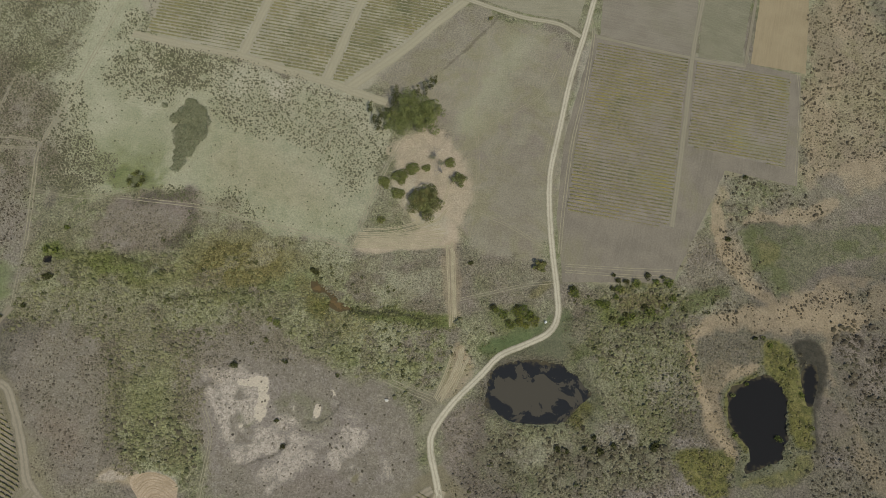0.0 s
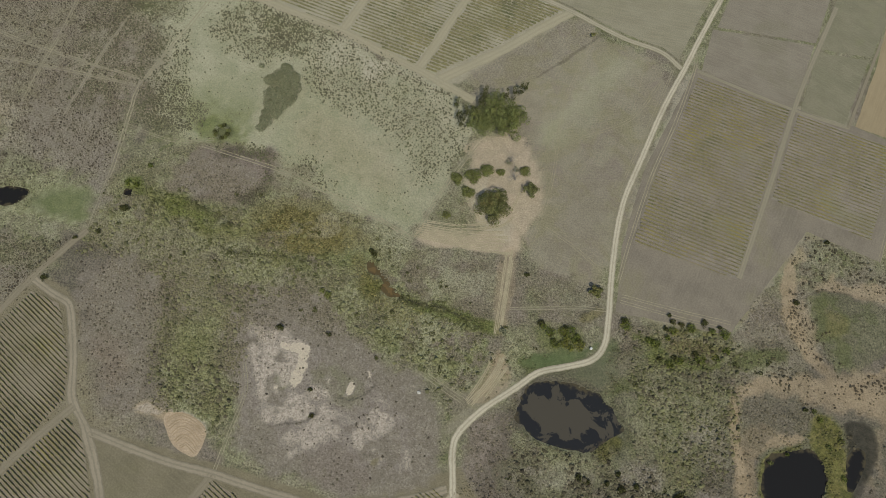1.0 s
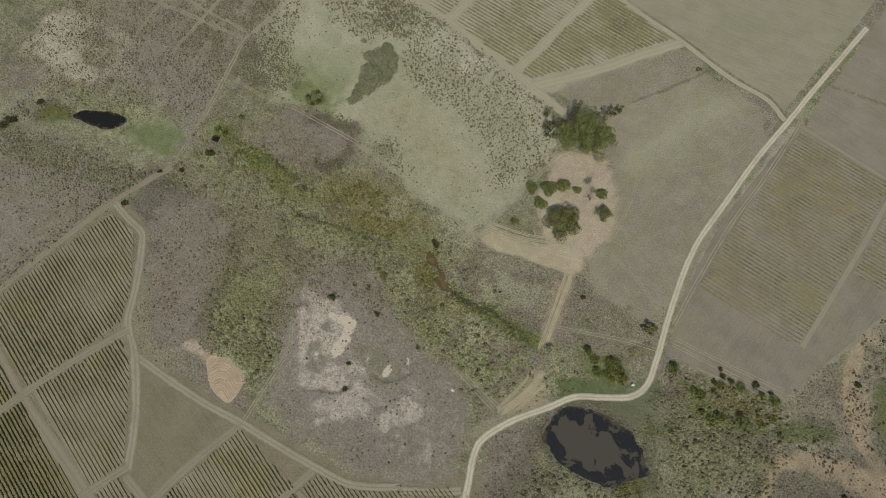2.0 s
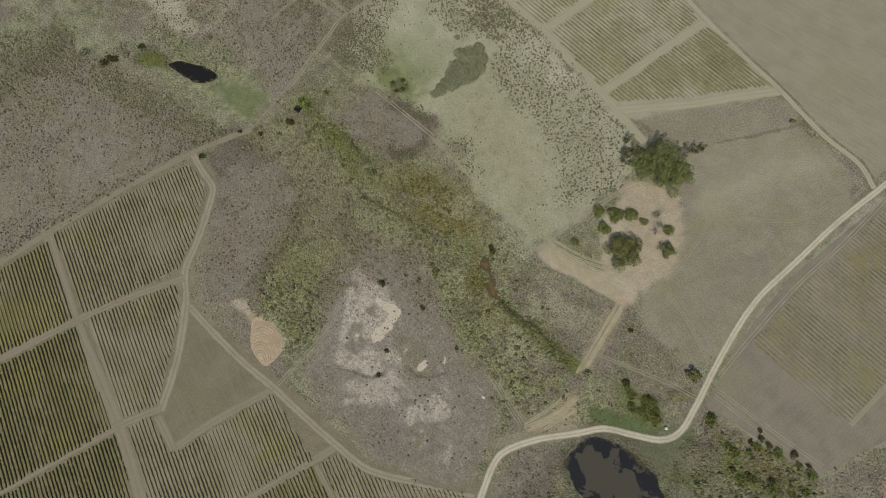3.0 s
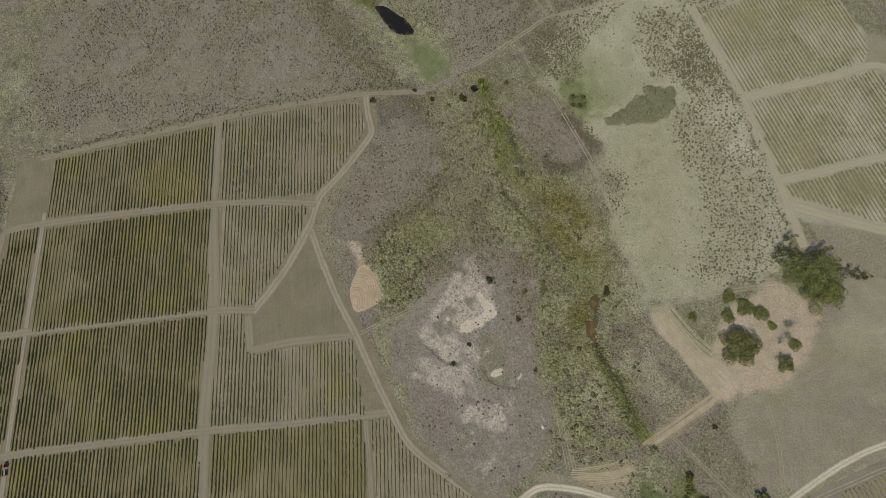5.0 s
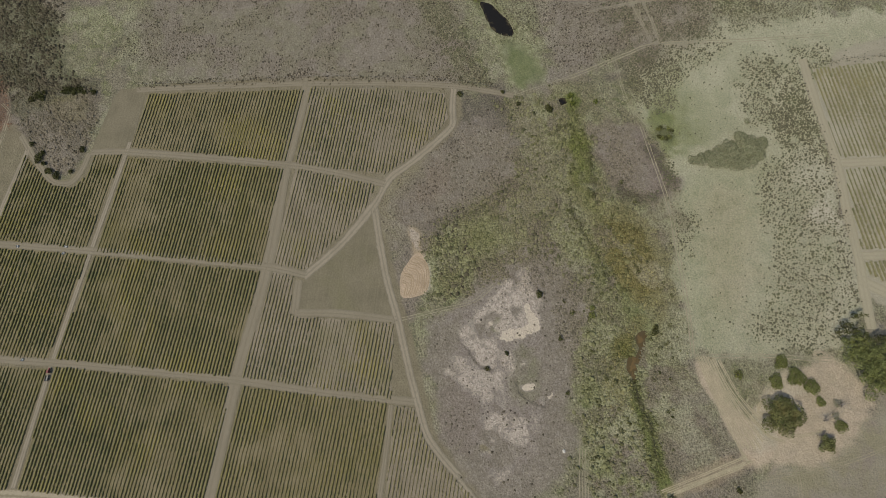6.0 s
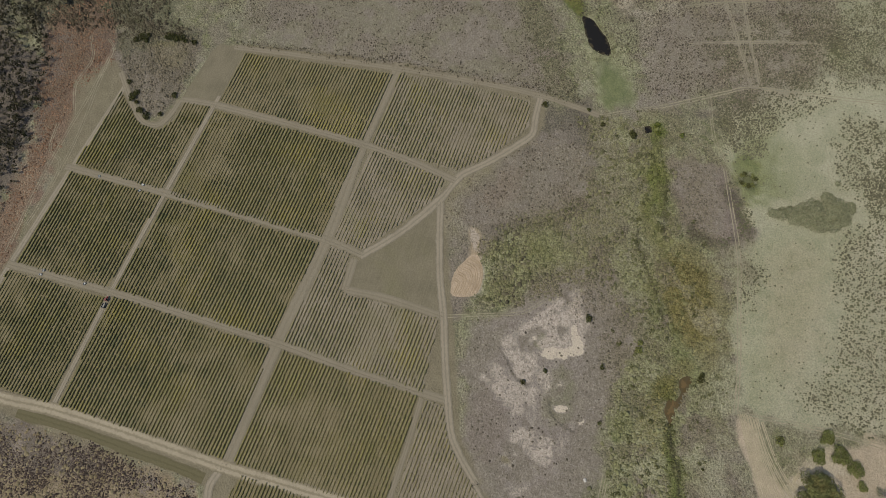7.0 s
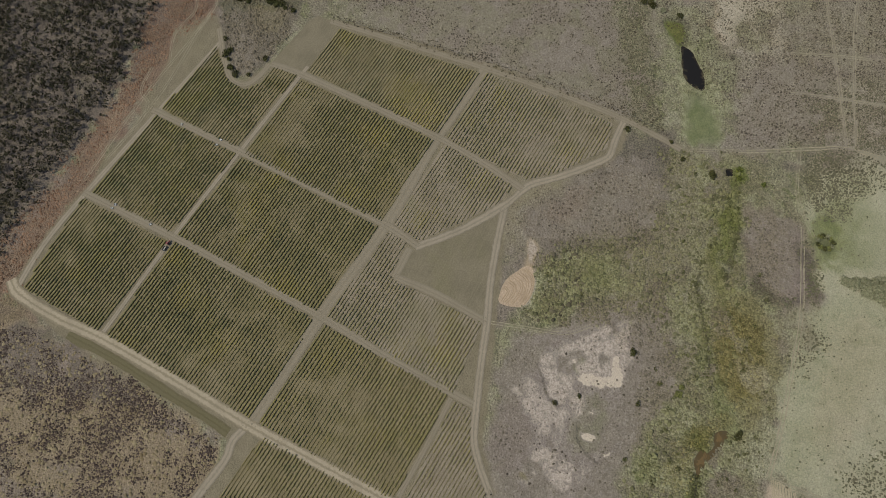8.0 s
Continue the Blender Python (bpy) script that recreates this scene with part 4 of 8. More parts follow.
# the near valley by the road
cover("green", [(28, 64), (65.8, 71.2), (79.4, 78.5), (100.6, 78.1), (98.1, 60.2), (46.6, 52.9)], 5, 0.7)
cover("turf", [(28.1, 63.3), (62.4, 69.7), (46.1, 57.9), (32.4, 56)], 2.5, 0.8, warp=3, rough=0.0)
cover("lush", [(26.2, 49.9), (101.5, 60.7), (150, 110.9), (183.1, 115.8), (161, 69.2), (154.2, 21.6), (103.2, 27.5), (51.1, 7.6), (30.1, 17.4)], 9, 0.6, patchy=0.2)
cover("heath", [(12, 27.9), (31.5, 33.9), (40.6, 12.5), (144, 23.4), (151.1, -15.9), (20.1, -32.9)], 8, 0.6, patchy=0.15)
cover("clay", [(107.4, 12.1), (157.5, 25.2), (167.4, -13.8), (105.7, -21.8)], 6, 0.5, patchy=0.4)
cover("green", [(147.5, 15.9), (174.4, 21.1), (180.8, 0.1), (157.6, -6)], 5, 0.7, patchy=0.15)
cover("green", [(29.3, 83.7), (53.5, 90.9), (63.1, 83.3), (62.2, 72.5), (44.9, 69.9), (32.2, 73.4)], 4, 0.6, warp=5)
# the scrub with dams
cover("heath", [(149.7, 149.4), (184, 162.8), (236, 200.3), (269.9, 227.7), (370.9, 305.9), (323.4, -5.6), (144.7, -28.5), (147.1, 46.8), (153.8, 89.4)], 8, 0.6)
cover("sand", [(168.7, 166.5), (178.8, 199.6), (187.8, 163.4), (187.5, 151.3), (198.6, 141.2), (220.6, 115.8), (239.4, 131.9), (258.6, 138.7), (300.3, 141.1), (348.1, 156.1), (343.2, 124.6), (282.6, 115.7), (252.1, 103.8), (243.2, 81), (255.3, 55.1), (267, 30.4), (285.3, 10.8), (271.3, 5.8), (252.6, 22.1), (238.1, 59.5), (236.9, 94.3), (200.5, 89), (186.4, 101.5), (215.9, 109.5), (194.1, 117.5), (183.4, 135), (176.2, 149.6)], 2.5, 0.6, warp=4, patchy=0.05, rough=0.5)
cover("sand", [(169.5, 168.7), (177.4, 184.5), (181.9, 154.5), (190.9, 136.1), (212.5, 116.5), (220.4, 110.9), (235.3, 127.5), (247.1, 135), (238.8, 124.2), (223.1, 106.9), (212.2, 108.2), (186.9, 124), (175.3, 145.5)], 1.5, 0.75, warp=3, rough=0.3)
cover("sand", [(153.1, 85), (175.5, 102.8), (217.9, 112.8), (249.4, 116.3), (248.9, 110), (219.4, 105.6), (179, 94.9), (159.2, 81.3), (163.7, 52.5), (181.9, 55), (199.9, 70.6), (200, 74.8), (204.3, 75.4), (199.8, 67.8), (185.4, 55.5), (174.8, 50.7), (178.1, 36.2), (186.3, 19.5), (182.8, 15.3), (176, 14.4), (164.4, 35.9), (158.1, 65.3)], 1.5, 0.7, warp=3, rough=0.2)
cover("sand", [(160.3, 65.6), (196.5, 74.3), (196.3, 69), (178.4, 54.5), (174, 40.5), (184.6, 19.3), (177.7, 14.6), (164.4, 39.2)], 3, 0.5, warp=4, rough=0.3)
cover("sand", [(187.8, 163.4), (199.7, 175.6), (205.9, 187), (207.3, 172.6), (227, 179.9), (247, 189.4), (261.2, 195), (261.6, 185.4), (242.2, 175.3), (226.4, 168.7), (218.7, 168.3)], 2, 0.7, warp=4, rough=0.3)
cover("sand", [(257.3, 221.2), (286.3, 230.4), (312.7, 248.3), (310, 225.4), (283.9, 205.9), (263.4, 198.3)], 4, 0.5, warp=6)
cover("sand", [(251.4, 384.2), (297.4, 392.9), (272, 303.4), (257.3, 221.2), (243.9, 201.6), (232.7, 198.9), (243.3, 288.5)], 4, 0.5, warp=6, patchy=0.1)
cover("lush", [(188.6, 162.7), (204.8, 158), (225.9, 159.3), (252.9, 163.5), (305.3, 184), (303.1, 165.2), (263.4, 151.1), (236.1, 139.9), (224.6, 135.4), (222.2, 125.5), (215.4, 115), (205.7, 130.6), (192, 148)], 1.5, 0.9, warp=3, rough=0.5)
cover("green", [(191.6, 162), (225.8, 157.3), (256.7, 162.1), (305, 181.8), (303.4, 167.3), (263.6, 153.1), (224.9, 141.3), (202.4, 141.8)], 4, 0.5, warp=6, patchy=0.25)
cover("rust", [(191.4, 153.9), (214.2, 153.5), (223.6, 152.9), (222.9, 139.1), (215.3, 135.9), (206.1, 140.4)], 3, 0.6, warp=4, rough=0.1)
cover("green", [(189.7, 161.7), (203, 159.7), (210.1, 146.9), (198.7, 145.1)], 3, 0.7, warp=3, rough=0.1)
cover("lush", [(223.8, 157), (248.9, 160.9), (243.9, 144.2), (224.8, 139.3)], 3, 0.7, warp=3)
cover("dark", [(188.6, 163.6), (199.4, 168.1), (222.6, 169.7), (226, 161.3), (225.7, 156.5), (206.7, 156.3), (197.4, 162.9)], 1.5, 0.75, warp=2, rough=0.1)
cover("dark", [(219, 136.5), (226.4, 133.8), (222, 121.7), (215.5, 116.9), (213, 127.9)], 2, 0.4, warp=2)
cover("dark", [(164.7, 120.6), (183.2, 121.5), (179.3, 111.5), (150.1, 101.6), (153.7, 109.6)], 3, 0.35)
# rims of the dams
cover("lush", [(175.6, 54.1), (199.8, 69.5), (204.1, 89.6), (222.3, 92.2), (230.3, 75.6), (235.9, 52.4), (232.6, 29), (224.6, 8.9), (194.2, 4.9), (180.8, 0.1), (188, 19.8), (179.7, 31.5)], 2, 0.9, warp=3, rough=0.4)
cover("rust", [(204.7, 85.4), (220.3, 88.3), (227.6, 71.7), (220.6, 60.4), (208.7, 70.8)], 2, 0.6, warp=3, rough=0.4)
cover("rust", [(220.4, 57), (231.3, 51.8), (233.2, 38.8), (229.7, 27), (222.3, 27.6), (220.2, 40.3)], 2, 0.8, warp=3, rough=0.4)
cover("dark", [(222.3, 92.2), (238.8, 96.4), (245, 81.2), (242.6, 63.5), (236.9, 52.6), (236.5, 26.3), (233.1, 25.8), (233.4, 52.1), (227.7, 61.4), (226.9, 78.6)], 2, 0.8, warp=2, rough=0.1)
cover("dark", [(175.6, 54.1), (199.8, 69.5), (204.1, 89.6), (222.3, 92.2), (230.3, 75.6), (235.9, 52.4), (232.6, 29), (224.6, 8.9), (194.2, 4.9), (180.8, 0.1), (188, 19.8), (179.7, 31.5)], 2, 0.25, warp=3)
cover("heath", [(238.4, 62.9), (255.3, 55.1), (260, 29.5), (248.3, 12.1), (235.8, 26.2)], 4, 0.8, warp=5)
cover("clay", [(239.5, 29.9), (256.6, 29), (253.7, 15.9), (238.6, 17.1)], 3, 0.5, warp=4)
cover("lush", [(147.5, 15.9), (166, 21.6), (181.1, 15.7), (182.8, 0.3), (167.5, -10.8), (155.9, -0.1), (149.2, 5.2)], 3, 0.85, warp=5, rough=0.5)
cover("rust", [(150.8, 14.8), (171, 19.1), (179.3, 9.2), (167.5, -4.7), (155.9, 1.4)], 4, 0.5, warp=5, patchy=0.1)
cover("clay", [(147.6, 1.8), (155.9, 6), (162.5, -11.4), (144.5, -13.8)], 3, 0.6, warp=4)
cover("chalk", [(150.7, 29.2), (160.9, 27.3), (174.4, 21.1), (169.4, 18.8), (154.1, 23.2)], 3, 0.35, warp=4)
cover("dark", [(32.1, 44), (39.8, 51.9), (56.5, 57.7), (80.8, 57.7), (102.4, 43.9), (103.1, 30.7), (87, 17.2), (53.9, 12.7), (32.8, 22.6)], 3, 0.35, warp=3, rough=0.5)
cover("rust", [(83.1, 24.7), (92.5, 37.5), (99.4, 35.1), (98.3, 25.2), (90.1, 20.9)], 2, 0.5, warp=3)
cover("heath", [(37.7, 8.9), (70.7, 11.8), (97.1, 17), (116.8, 27.7), (147.3, 27.1), (147.8, -16.3), (23.2, -32.5), (17.8, 9.4)], 6, 0.5, patchy=0.1)
cover("lush", [(120, 33.1), (147.2, 40.1), (150.8, 17.9), (127.3, 14.8)], 4, 0.7, warp=5)
cover("lush", [(34.8, 19.7), (83.5, 18.4), (80.9, 8.5), (51.4, 4.5), (34.4, 8.5)], 4, 0.6, warp=5, patchy=0.1)
cover("dark", [(74.5, 6), (140.7, 18.2), (140.8, 11.8), (111, 4.7), (78.1, 1.2)], 2.5, 0.4, warp=5, patchy=0.25)
cover("heath", [(14.9, 18.5), (32.1, 29.1), (40.6, 12.5), (38.9, -30.5), (17, -33.3), (13.4, -19)], 4, 0.75, rough=0.3)
cover("clay", [(108.2, -6.4), (131.2, -3.4), (147.7, -4.3), (147.8, -16.3), (105.7, -21.8)], 4, 0.5, warp=6, patchy=0.2)
cover("lush", [(82.4, 86.1), (146.4, 110.3), (183.1, 117.7), (155.6, 82.5), (162.6, 29.2), (120.1, 29.8), (101.9, 53.9), (80.8, 57.7)], 6, 0.55, patchy=0.1)
# near valley and dam scrub: shaded sides of the growth painted in as dark
cover("dark", [(31.5, 64.5), (146.3, 117.8), (161, 76.2), (162.6, 29.2), (151.1, -15.9), (23.2, -32.5), (33.4, 17.9)], 8, 0.32)
cover("dark", [(164.7, 113.1), (342.6, 171.3), (318.4, 5.8), (151.1, -15.9)], 10, 0.3)
# drifts of the valley floor and the scrub
cover("green", [(79.4, 104.8), (88.6, 101), (108.7, 97.3), (114.3, 91.6), (146.5, 102.9), (143, 94.3), (118.2, 83.5), (107.4, 85.5), (94.5, 93.4)], 3, 0.75, warp=6)
cover("reed", [(109.9, 109.7), (138.9, 120.5), (145.6, 117), (131.8, 110), (113.8, 104.7)], 2.5, 0.7, warp=5)
cover("rust", [(112, 104.4), (146.4, 112.2), (144.6, 104.1), (117.8, 95), (108.7, 97.3)], 3, 0.6, warp=5)
cover("green", [(150.1, 107.9), (183.2, 121.1), (183.7, 112.2), (153.8, 98.1)], 3, 0.6, warp=5)
cover("dark", [(150.1, 107.9), (183.2, 121.1), (183.7, 112.2), (153.8, 98.1)], 3, 0.25, warp=5)
cover("scrub", [(100.8, 74.6), (150.3, 85.3), (150.6, 40.6), (113.1, 35.4), (102.2, 47.2)], 9, 0.6, patchy=0.05)
cover("reed", [(111.6, 30.3), (143.8, 39), (152.4, 26.2), (139, 18.9), (118.7, 22.5)], 4, 0.5, warp=6, patchy=0.05)
cover("clay", [(100.1, 23.2), (120.1, 28.2), (130.6, 20), (105.7, 11.8)], 4, 0.6, warp=5)
cover("clay", [(46.4, 5.4), (84, 11.4), (80.1, -2.5), (49.4, -8.1)], 5, 0.5, warp=6, patchy=0.05)
cover("clay", [(144, 25), (181.3, 23.6), (166, 18.4), (145.7, 18.8)], 3, 0.6, warp=4)
cover("clay", [(110, -9.8), (147.7, -6.7), (147.8, -17.8), (107.4, -23.1)], 5, 0.6, warp=6)
cover("reed", [(149.2, 13.9), (167.7, 20.2), (182.8, 16.5), (184.1, -1), (171.4, -11.8), (159.2, -5.8), (150.9, 3.8)], 2.5, 0.85, warp=5)
cover("reed", [(204.1, 88.8), (220.5, 91.9), (228.5, 75.4), (234.6, 59), (233.3, 29.1), (227.2, 25.1), (218.8, 27.1), (221.4, 43.8), (217.1, 59.9), (210.3, 65.8), (202.7, 69.9)], 2, 0.85, warp=4)
cover("reed", [(176.6, 49.2), (198.1, 69.3), (201.5, 65.3), (185.3, 52.1), (183.6, 38.6), (188.9, 29.5), (194.7, 20.7), (188.6, 19.9), (181.4, 31.7)], 1.2, 0.75, warp=2)
cover("reed", [(187.6, 4.1), (218.1, 12.8), (225.5, 24.8), (232.2, 22.5), (227.8, 6.3), (190.8, -0.1)], 2, 0.6, warp=3)
cover("reed", [(188.6, 162.7), (203, 159.7), (223.6, 152.9), (222.9, 139.1), (205.8, 134.5), (194.3, 148.4)], 2, 0.8, warp=3)
cover("reed", [(241.1, 158.8), (288.3, 171), (304.1, 173.5), (302.9, 163.2), (263.6, 153.1), (243.9, 144.2)], 3, 0.55, warp=4, patchy=0.1)
cover("dark", [(222.3, 92.2), (237.1, 97.2), (246.1, 81.4), (241.2, 53.2), (236.7, 49.2), (234.8, 62.4), (226.9, 78.6)], 2, 0.6, warp=2, rough=0.1)
cover("heath", [(250.3, 103.5), (276.8, 112.9), (290.6, 87.7), (269.6, 57.1), (249.6, 71.4)], 4, 0.8, warp=6)
cover("dark", [(250.3, 103.5), (276.8, 112.9), (290.6, 87.7), (269.6, 57.1), (249.6, 71.4)], 4, 0.3, warp=6, patchy=0.1)
cover("dark", [(182.4, 82.8), (200.5, 89), (201.9, 78.6), (185.8, 72.8)], 3, 0.3, warp=5, patchy=0.1)
cover("sand", [(152, 84.9), (158.1, 82.9), (165.5, 56.1), (175.3, 30.9), (188.5, 16), (181.1, 14.1), (169.4, 29.4), (159.6, 51.9)], 1.2, 0.85, warp=2, rough=0.1)
cover("sand", [(182.1, 68.8), (200, 74.8), (201.7, 70.8), (185.5, 60.6), (176.6, 54.3)], 1.5, 0.7, warp=2, rough=0.1)
cover("sand", [(155.6, 89.7), (186.5, 107), (223.3, 111.4), (267.8, 115.3), (266.9, 106), (222.7, 100.2), (182.6, 90), (159.2, 83)], 4, 0.5, warp=6, rough=0.3)
cover("reed", [(86.5, 34.3), (98.6, 38.3), (103.1, 29.1), (93.5, 19.7), (85.1, 20.2)], 2, 0.6, warp=3)
cover("dark", [(93, 29.3), (102.4, 30), (103.5, 22.7), (95.2, 19.9)], 1.5, 0.5, warp=2)
# mown bits beside the bend
cover("sand", [(6.3, 24.9), (13.1, 44.7), (11.7, 57.7), (13.9, 61.6), (27.4, 49.1), (24.2, 43.1), (19.6, 52.2), (15.5, 37.8), (8.8, 23.9)], 1.5, 0.6, warp=2, rough=0.1)
cover("fallow", [(-4.6, 2.9), (5.9, 24.4), (25.2, 46.7), (30.9, 45.6), (6.2, 10.6), (1, 2.3)], 2, 0.7, warp=2, rough=0.1)
cover("turf", [(32, 60.7), (38.1, 66.2), (58.5, 73.2), (63, 73.2), (51, 62.2), (38.1, 56.8)], 1.5, 0.85, warp=1.5, rough=0.0)
cover("turf", [(53.6, 59.5), (67.6, 68.2), (74.4, 77.5), (82.8, 75.5), (85.7, 65.2), (68, 58.5)], 3, 0.6, warp=3, rough=0.1)
cover("rust", [(53.2, 95.7), (61.9, 105.8), (69.2, 106), (65.3, 99.5), (54.9, 91.4)], 1.5, 0.6, warp=2)
cover("dark", [(52.6, 96.4), (61.5, 108.7), (67.8, 107.6), (64.5, 105.4), (54.9, 95.3)], 1.0, 0.4, warp=1)
cover("heath", [(-267.6, 34.5), (-190, 42.5), (-167.9, 2.7), (-162.3, -36.4), (-191.4, -51.9), (-230.5, -12.3), (-258, 9.3)], 6, 0.6)
# lower heath: overall shade painted in as a dark cover
cover("dark", [(-267.6, 34.5), (-190, 42.5), (-167.9, 2.7), (-162.3, -36.4), (-191.4, -51.9), (-230.5, -12.3), (-258, 9.3)], 10, 0.4)
cover("clay", [(-277.9, 97.9), (-268.5, 111), (-248.7, 65.4), (-262.4, 56.2)], 6, 0.5)
cover("pinksand", [(-44.9, 193), (-11.7, 205.2), (9.9, 172.1), (11.4, 143.7), (7.8, 119.6), (3.5, 118.9), (-0.3, 133.9), (-18.1, 129.2), (-33.6, 134.6), (-43.9, 163.4)], 6, 0.8, warp=7, rough=0.1)
cover("pinksand", [(-57.4, 105.7), (-51.8, 118.8), (-19.9, 128.9), (4.4, 140.6), (7.7, 120.3), (-24.7, 112.7)], 1.2, 0.85, warp=1.5, rough=0.0)
cover("pale", [(-44.5, 167.4), (-26.7, 174.6), (-27.9, 157.7), (-6.5, 138.9), (0.5, 142), (-1.1, 125.9), (-20, 130), (-30.9, 141), (-41.6, 149.4)], 3, 0.4, warp=4)
# round the far dam
cover("lush", [(-329, 31.8), (-333.1, 42.9), (-311, 57.9), (-281.7, 63.9), (-260.3, 72.7), (-252, 42.8), (-290.2, 39.3)], 2.5, 0.6, warp=2, rough=0.1)
cover("meadow", [(-292.5, 40.2), (-296.2, 48.7), (-281.1, 61), (-259.3, 67.4), (-252.6, 46.4), (-271.6, 42.8)], 4, 0.2, warp=3, rough=0.05)
cover("green", [(-280, 42.8), (-288.2, 52.4), (-275.3, 63.7), (-261.1, 66.2), (-255.2, 47.2)], 6, 0.5, warp=3, rough=0.05)
cover("dark", [(-347.8, 19.5), (-353.4, 33.3), (-348.5, 38), (-327.8, 38.4), (-329.3, 33.7), (-339.2, 24.3)], 1.5, 0.6, warp=2)
cover("green", [(-345.2, 23.7), (-346, 36.7), (-330.1, 38.2), (-331.6, 33.5), (-337.5, 27.5)], 1.5, 0.85, warp=2)
cover("rust", [(-345.3, 24.4), (-345.7, 32.1), (-338.4, 32.8), (-338.5, 28.2)], 2, 0.5, warp=2)
cover("lush", [(-363.7, 14.7), (-360.6, 54), (-282, 65.7), (-289.9, 37.4)], 6, 0.4)
cover("green", [(-345.7, 21.3), (-348.8, 33.8), (-339.3, 38.1), (-328.1, 37.6), (-329.9, 32.1), (-337.1, 25.3)], 1.5, 0.95, warp=2, rough=0.1)
cover("green", [(-245.1, 76.8), (-237.8, 90.6), (-230.1, 84.4), (-237.1, 72.9)], 3, 0.85, warp=3)
cover("green", [(-221.8, 138.4), (-192.1, 143.3), (-187.1, 126), (-214.7, 121.6)], 5, 0.6)
cover("dark", [(-206.2, 129), (-209, 135.6), (-202.2, 140.1), (-197, 137), (-197.6, 130.2)], 2, 0.5, warp=2)
cover("dark", [(-349.9, 18.1), (-355.9, 31.2), (-349.7, 39.5), (-326.7, 40), (-327.4, 33.1), (-336.8, 23.4)], 1.5, 0.15, warp=2)
cover("reed", [(-345.1, 22.9), (-347.8, 33.5), (-338.2, 37.5), (-329.7, 35.9), (-331.6, 31.2)], 1.2, 0.5, warp=2)
cover("turf", [(-291.3, 41), (-295.5, 49.9), (-283.2, 60.9), (-258.9, 67.5), (-252.6, 46.4)], 4, 0.45, warp=3, rough=0.05)
# bushland and its cleared edge
cover("lush", [(-413.7, -379.7), (-399.9, -263.3), (-340.7, -261.7), (-312.8, -242), (-318.7, -282.5), (-324.7, -307.2), (-329.2, -368.5)], 4, 0.7, rough=0.8)
cover("dark", [(-413.7, -379.7), (-399.9, -263.3), (-340.7, -261.7), (-312.8, -242), (-318.7, -282.5), (-324.7, -307.2), (-329.2, -368.5)], 5, 0.5)
cover("heath", [(-392.2, -726.8), (-335.4, -345.1), (-217.7, -346.8), (-174.7, -364.3), (-131.2, -371.5), (-84.9, -384.3), (16.8, -487.8)], 5, 0.95)
cover("dark", [(-392.2, -726.8), (-335.4, -345.1), (-217.7, -346.8), (-174.7, -364.3), (-131.2, -371.5), (-84.9, -384.3), (16.8, -487.8)], 6, 0.35)
cover("redsoil", [(-344.7, -353), (-352.4, -304.9), (-293.2, -292.6), (-280.1, -312.5), (-157.7, -340.6), (-78.3, -359), (-56.3, -375.4), (-74.9, -396.2), (-133.1, -372.3), (-175.4, -360.3), (-225.2, -343.1)], 6, 0.85)
cover("redsoil", [(-67.9, -392.9), (-69.7, -345.3), (-56.1, -339.5), (-40.7, -380.2)], 5, 0.6)
cover("heath", [(-335.4, -345.1), (-318.6, -321.1), (-251.8, -337.7), (-204.4, -346), (-141, -363.1), (-77.8, -381.1), (-83.4, -391.9), (-133.1, -372.3), (-175.4, -360.3), (-225.2, -343.1)], 5, 0.55, patchy=0.2)
cover("sand", [(-241.2, -344.8), (-253.2, -329.5), (-197.5, -334.8), (-164.8, -347.6), (-162.7, -359.4)], 6, 0.3, patchy=0.3)
cover("headland", [(-289, -317.7), (-297.9, -294.2), (-271.2, -279.9), (-216.2, -309.8), (-152.9, -332.4), (-149.2, -341.4), (-219.5, -323.8)], 3, 0.9, rough=0.05)
cover("heath", [(-326.6, -303.4), (-326.9, -239.3), (-297.9, -235.5), (-259.9, -249.9), (-251.3, -260), (-258.3, -272.8), (-284.7, -285.5)], 4, 0.7)
cover("dark", [(-326.6, -303.4), (-326.9, -239.3), (-297.9, -235.5), (-259.9, -249.9), (-251.3, -260), (-258.3, -272.8), (-284.7, -285.5)], 3, 0.28)
cover("dark", [(-344.7, -353), (-352.4, -304.9), (-302.6, -295.7), (-289.4, -315.6), (-257.7, -331.1), (-225.2, -343.1)], 6, 0.22)
cover("lush", [(-314.5, -284), (-315.3, -249.1), (-296.6, -243.7), (-287.8, -266.9)], 5, 0.7, patchy=0.15)
cover("sand", [(-60.7, -353.4), (-42.9, -280.2), (-17.7, -198.2), (3.1, -198.5), (40.8, -203.2), (78.1, -376), (-43.8, -438.6)], 3, 0.9, rough=0.6)
cover("dark", [(-60.7, -353.4), (-42.9, -280.2), (-17.7, -198.2), (3.1, -198.5), (40.8, -203.2), (78.1, -376), (-43.8, -438.6)], 4, 0.3)
cover("heath", [(-45.7, -382.6), (-56.8, -335.9), (-44.8, -288.5), (-28.7, -248.8), (-22.4, -279.8), (-20.1, -324.2), (-11.5, -366.6)], 4, 0.85)
cover("dark", [(-45.7, -382.6), (-56.8, -335.9), (-44.8, -288.5), (-28.7, -248.8), (-22.4, -279.8), (-20.1, -324.2), (-11.5, -366.6)], 6, 0.3, patchy=0.05)
cover("heath", [(-25.6, -247.7), (-24.3, -221.8), (-16.2, -197.7), (-5.1, -204.7), (-5.5, -233.3)], 5, 0.85, patchy=0.1)
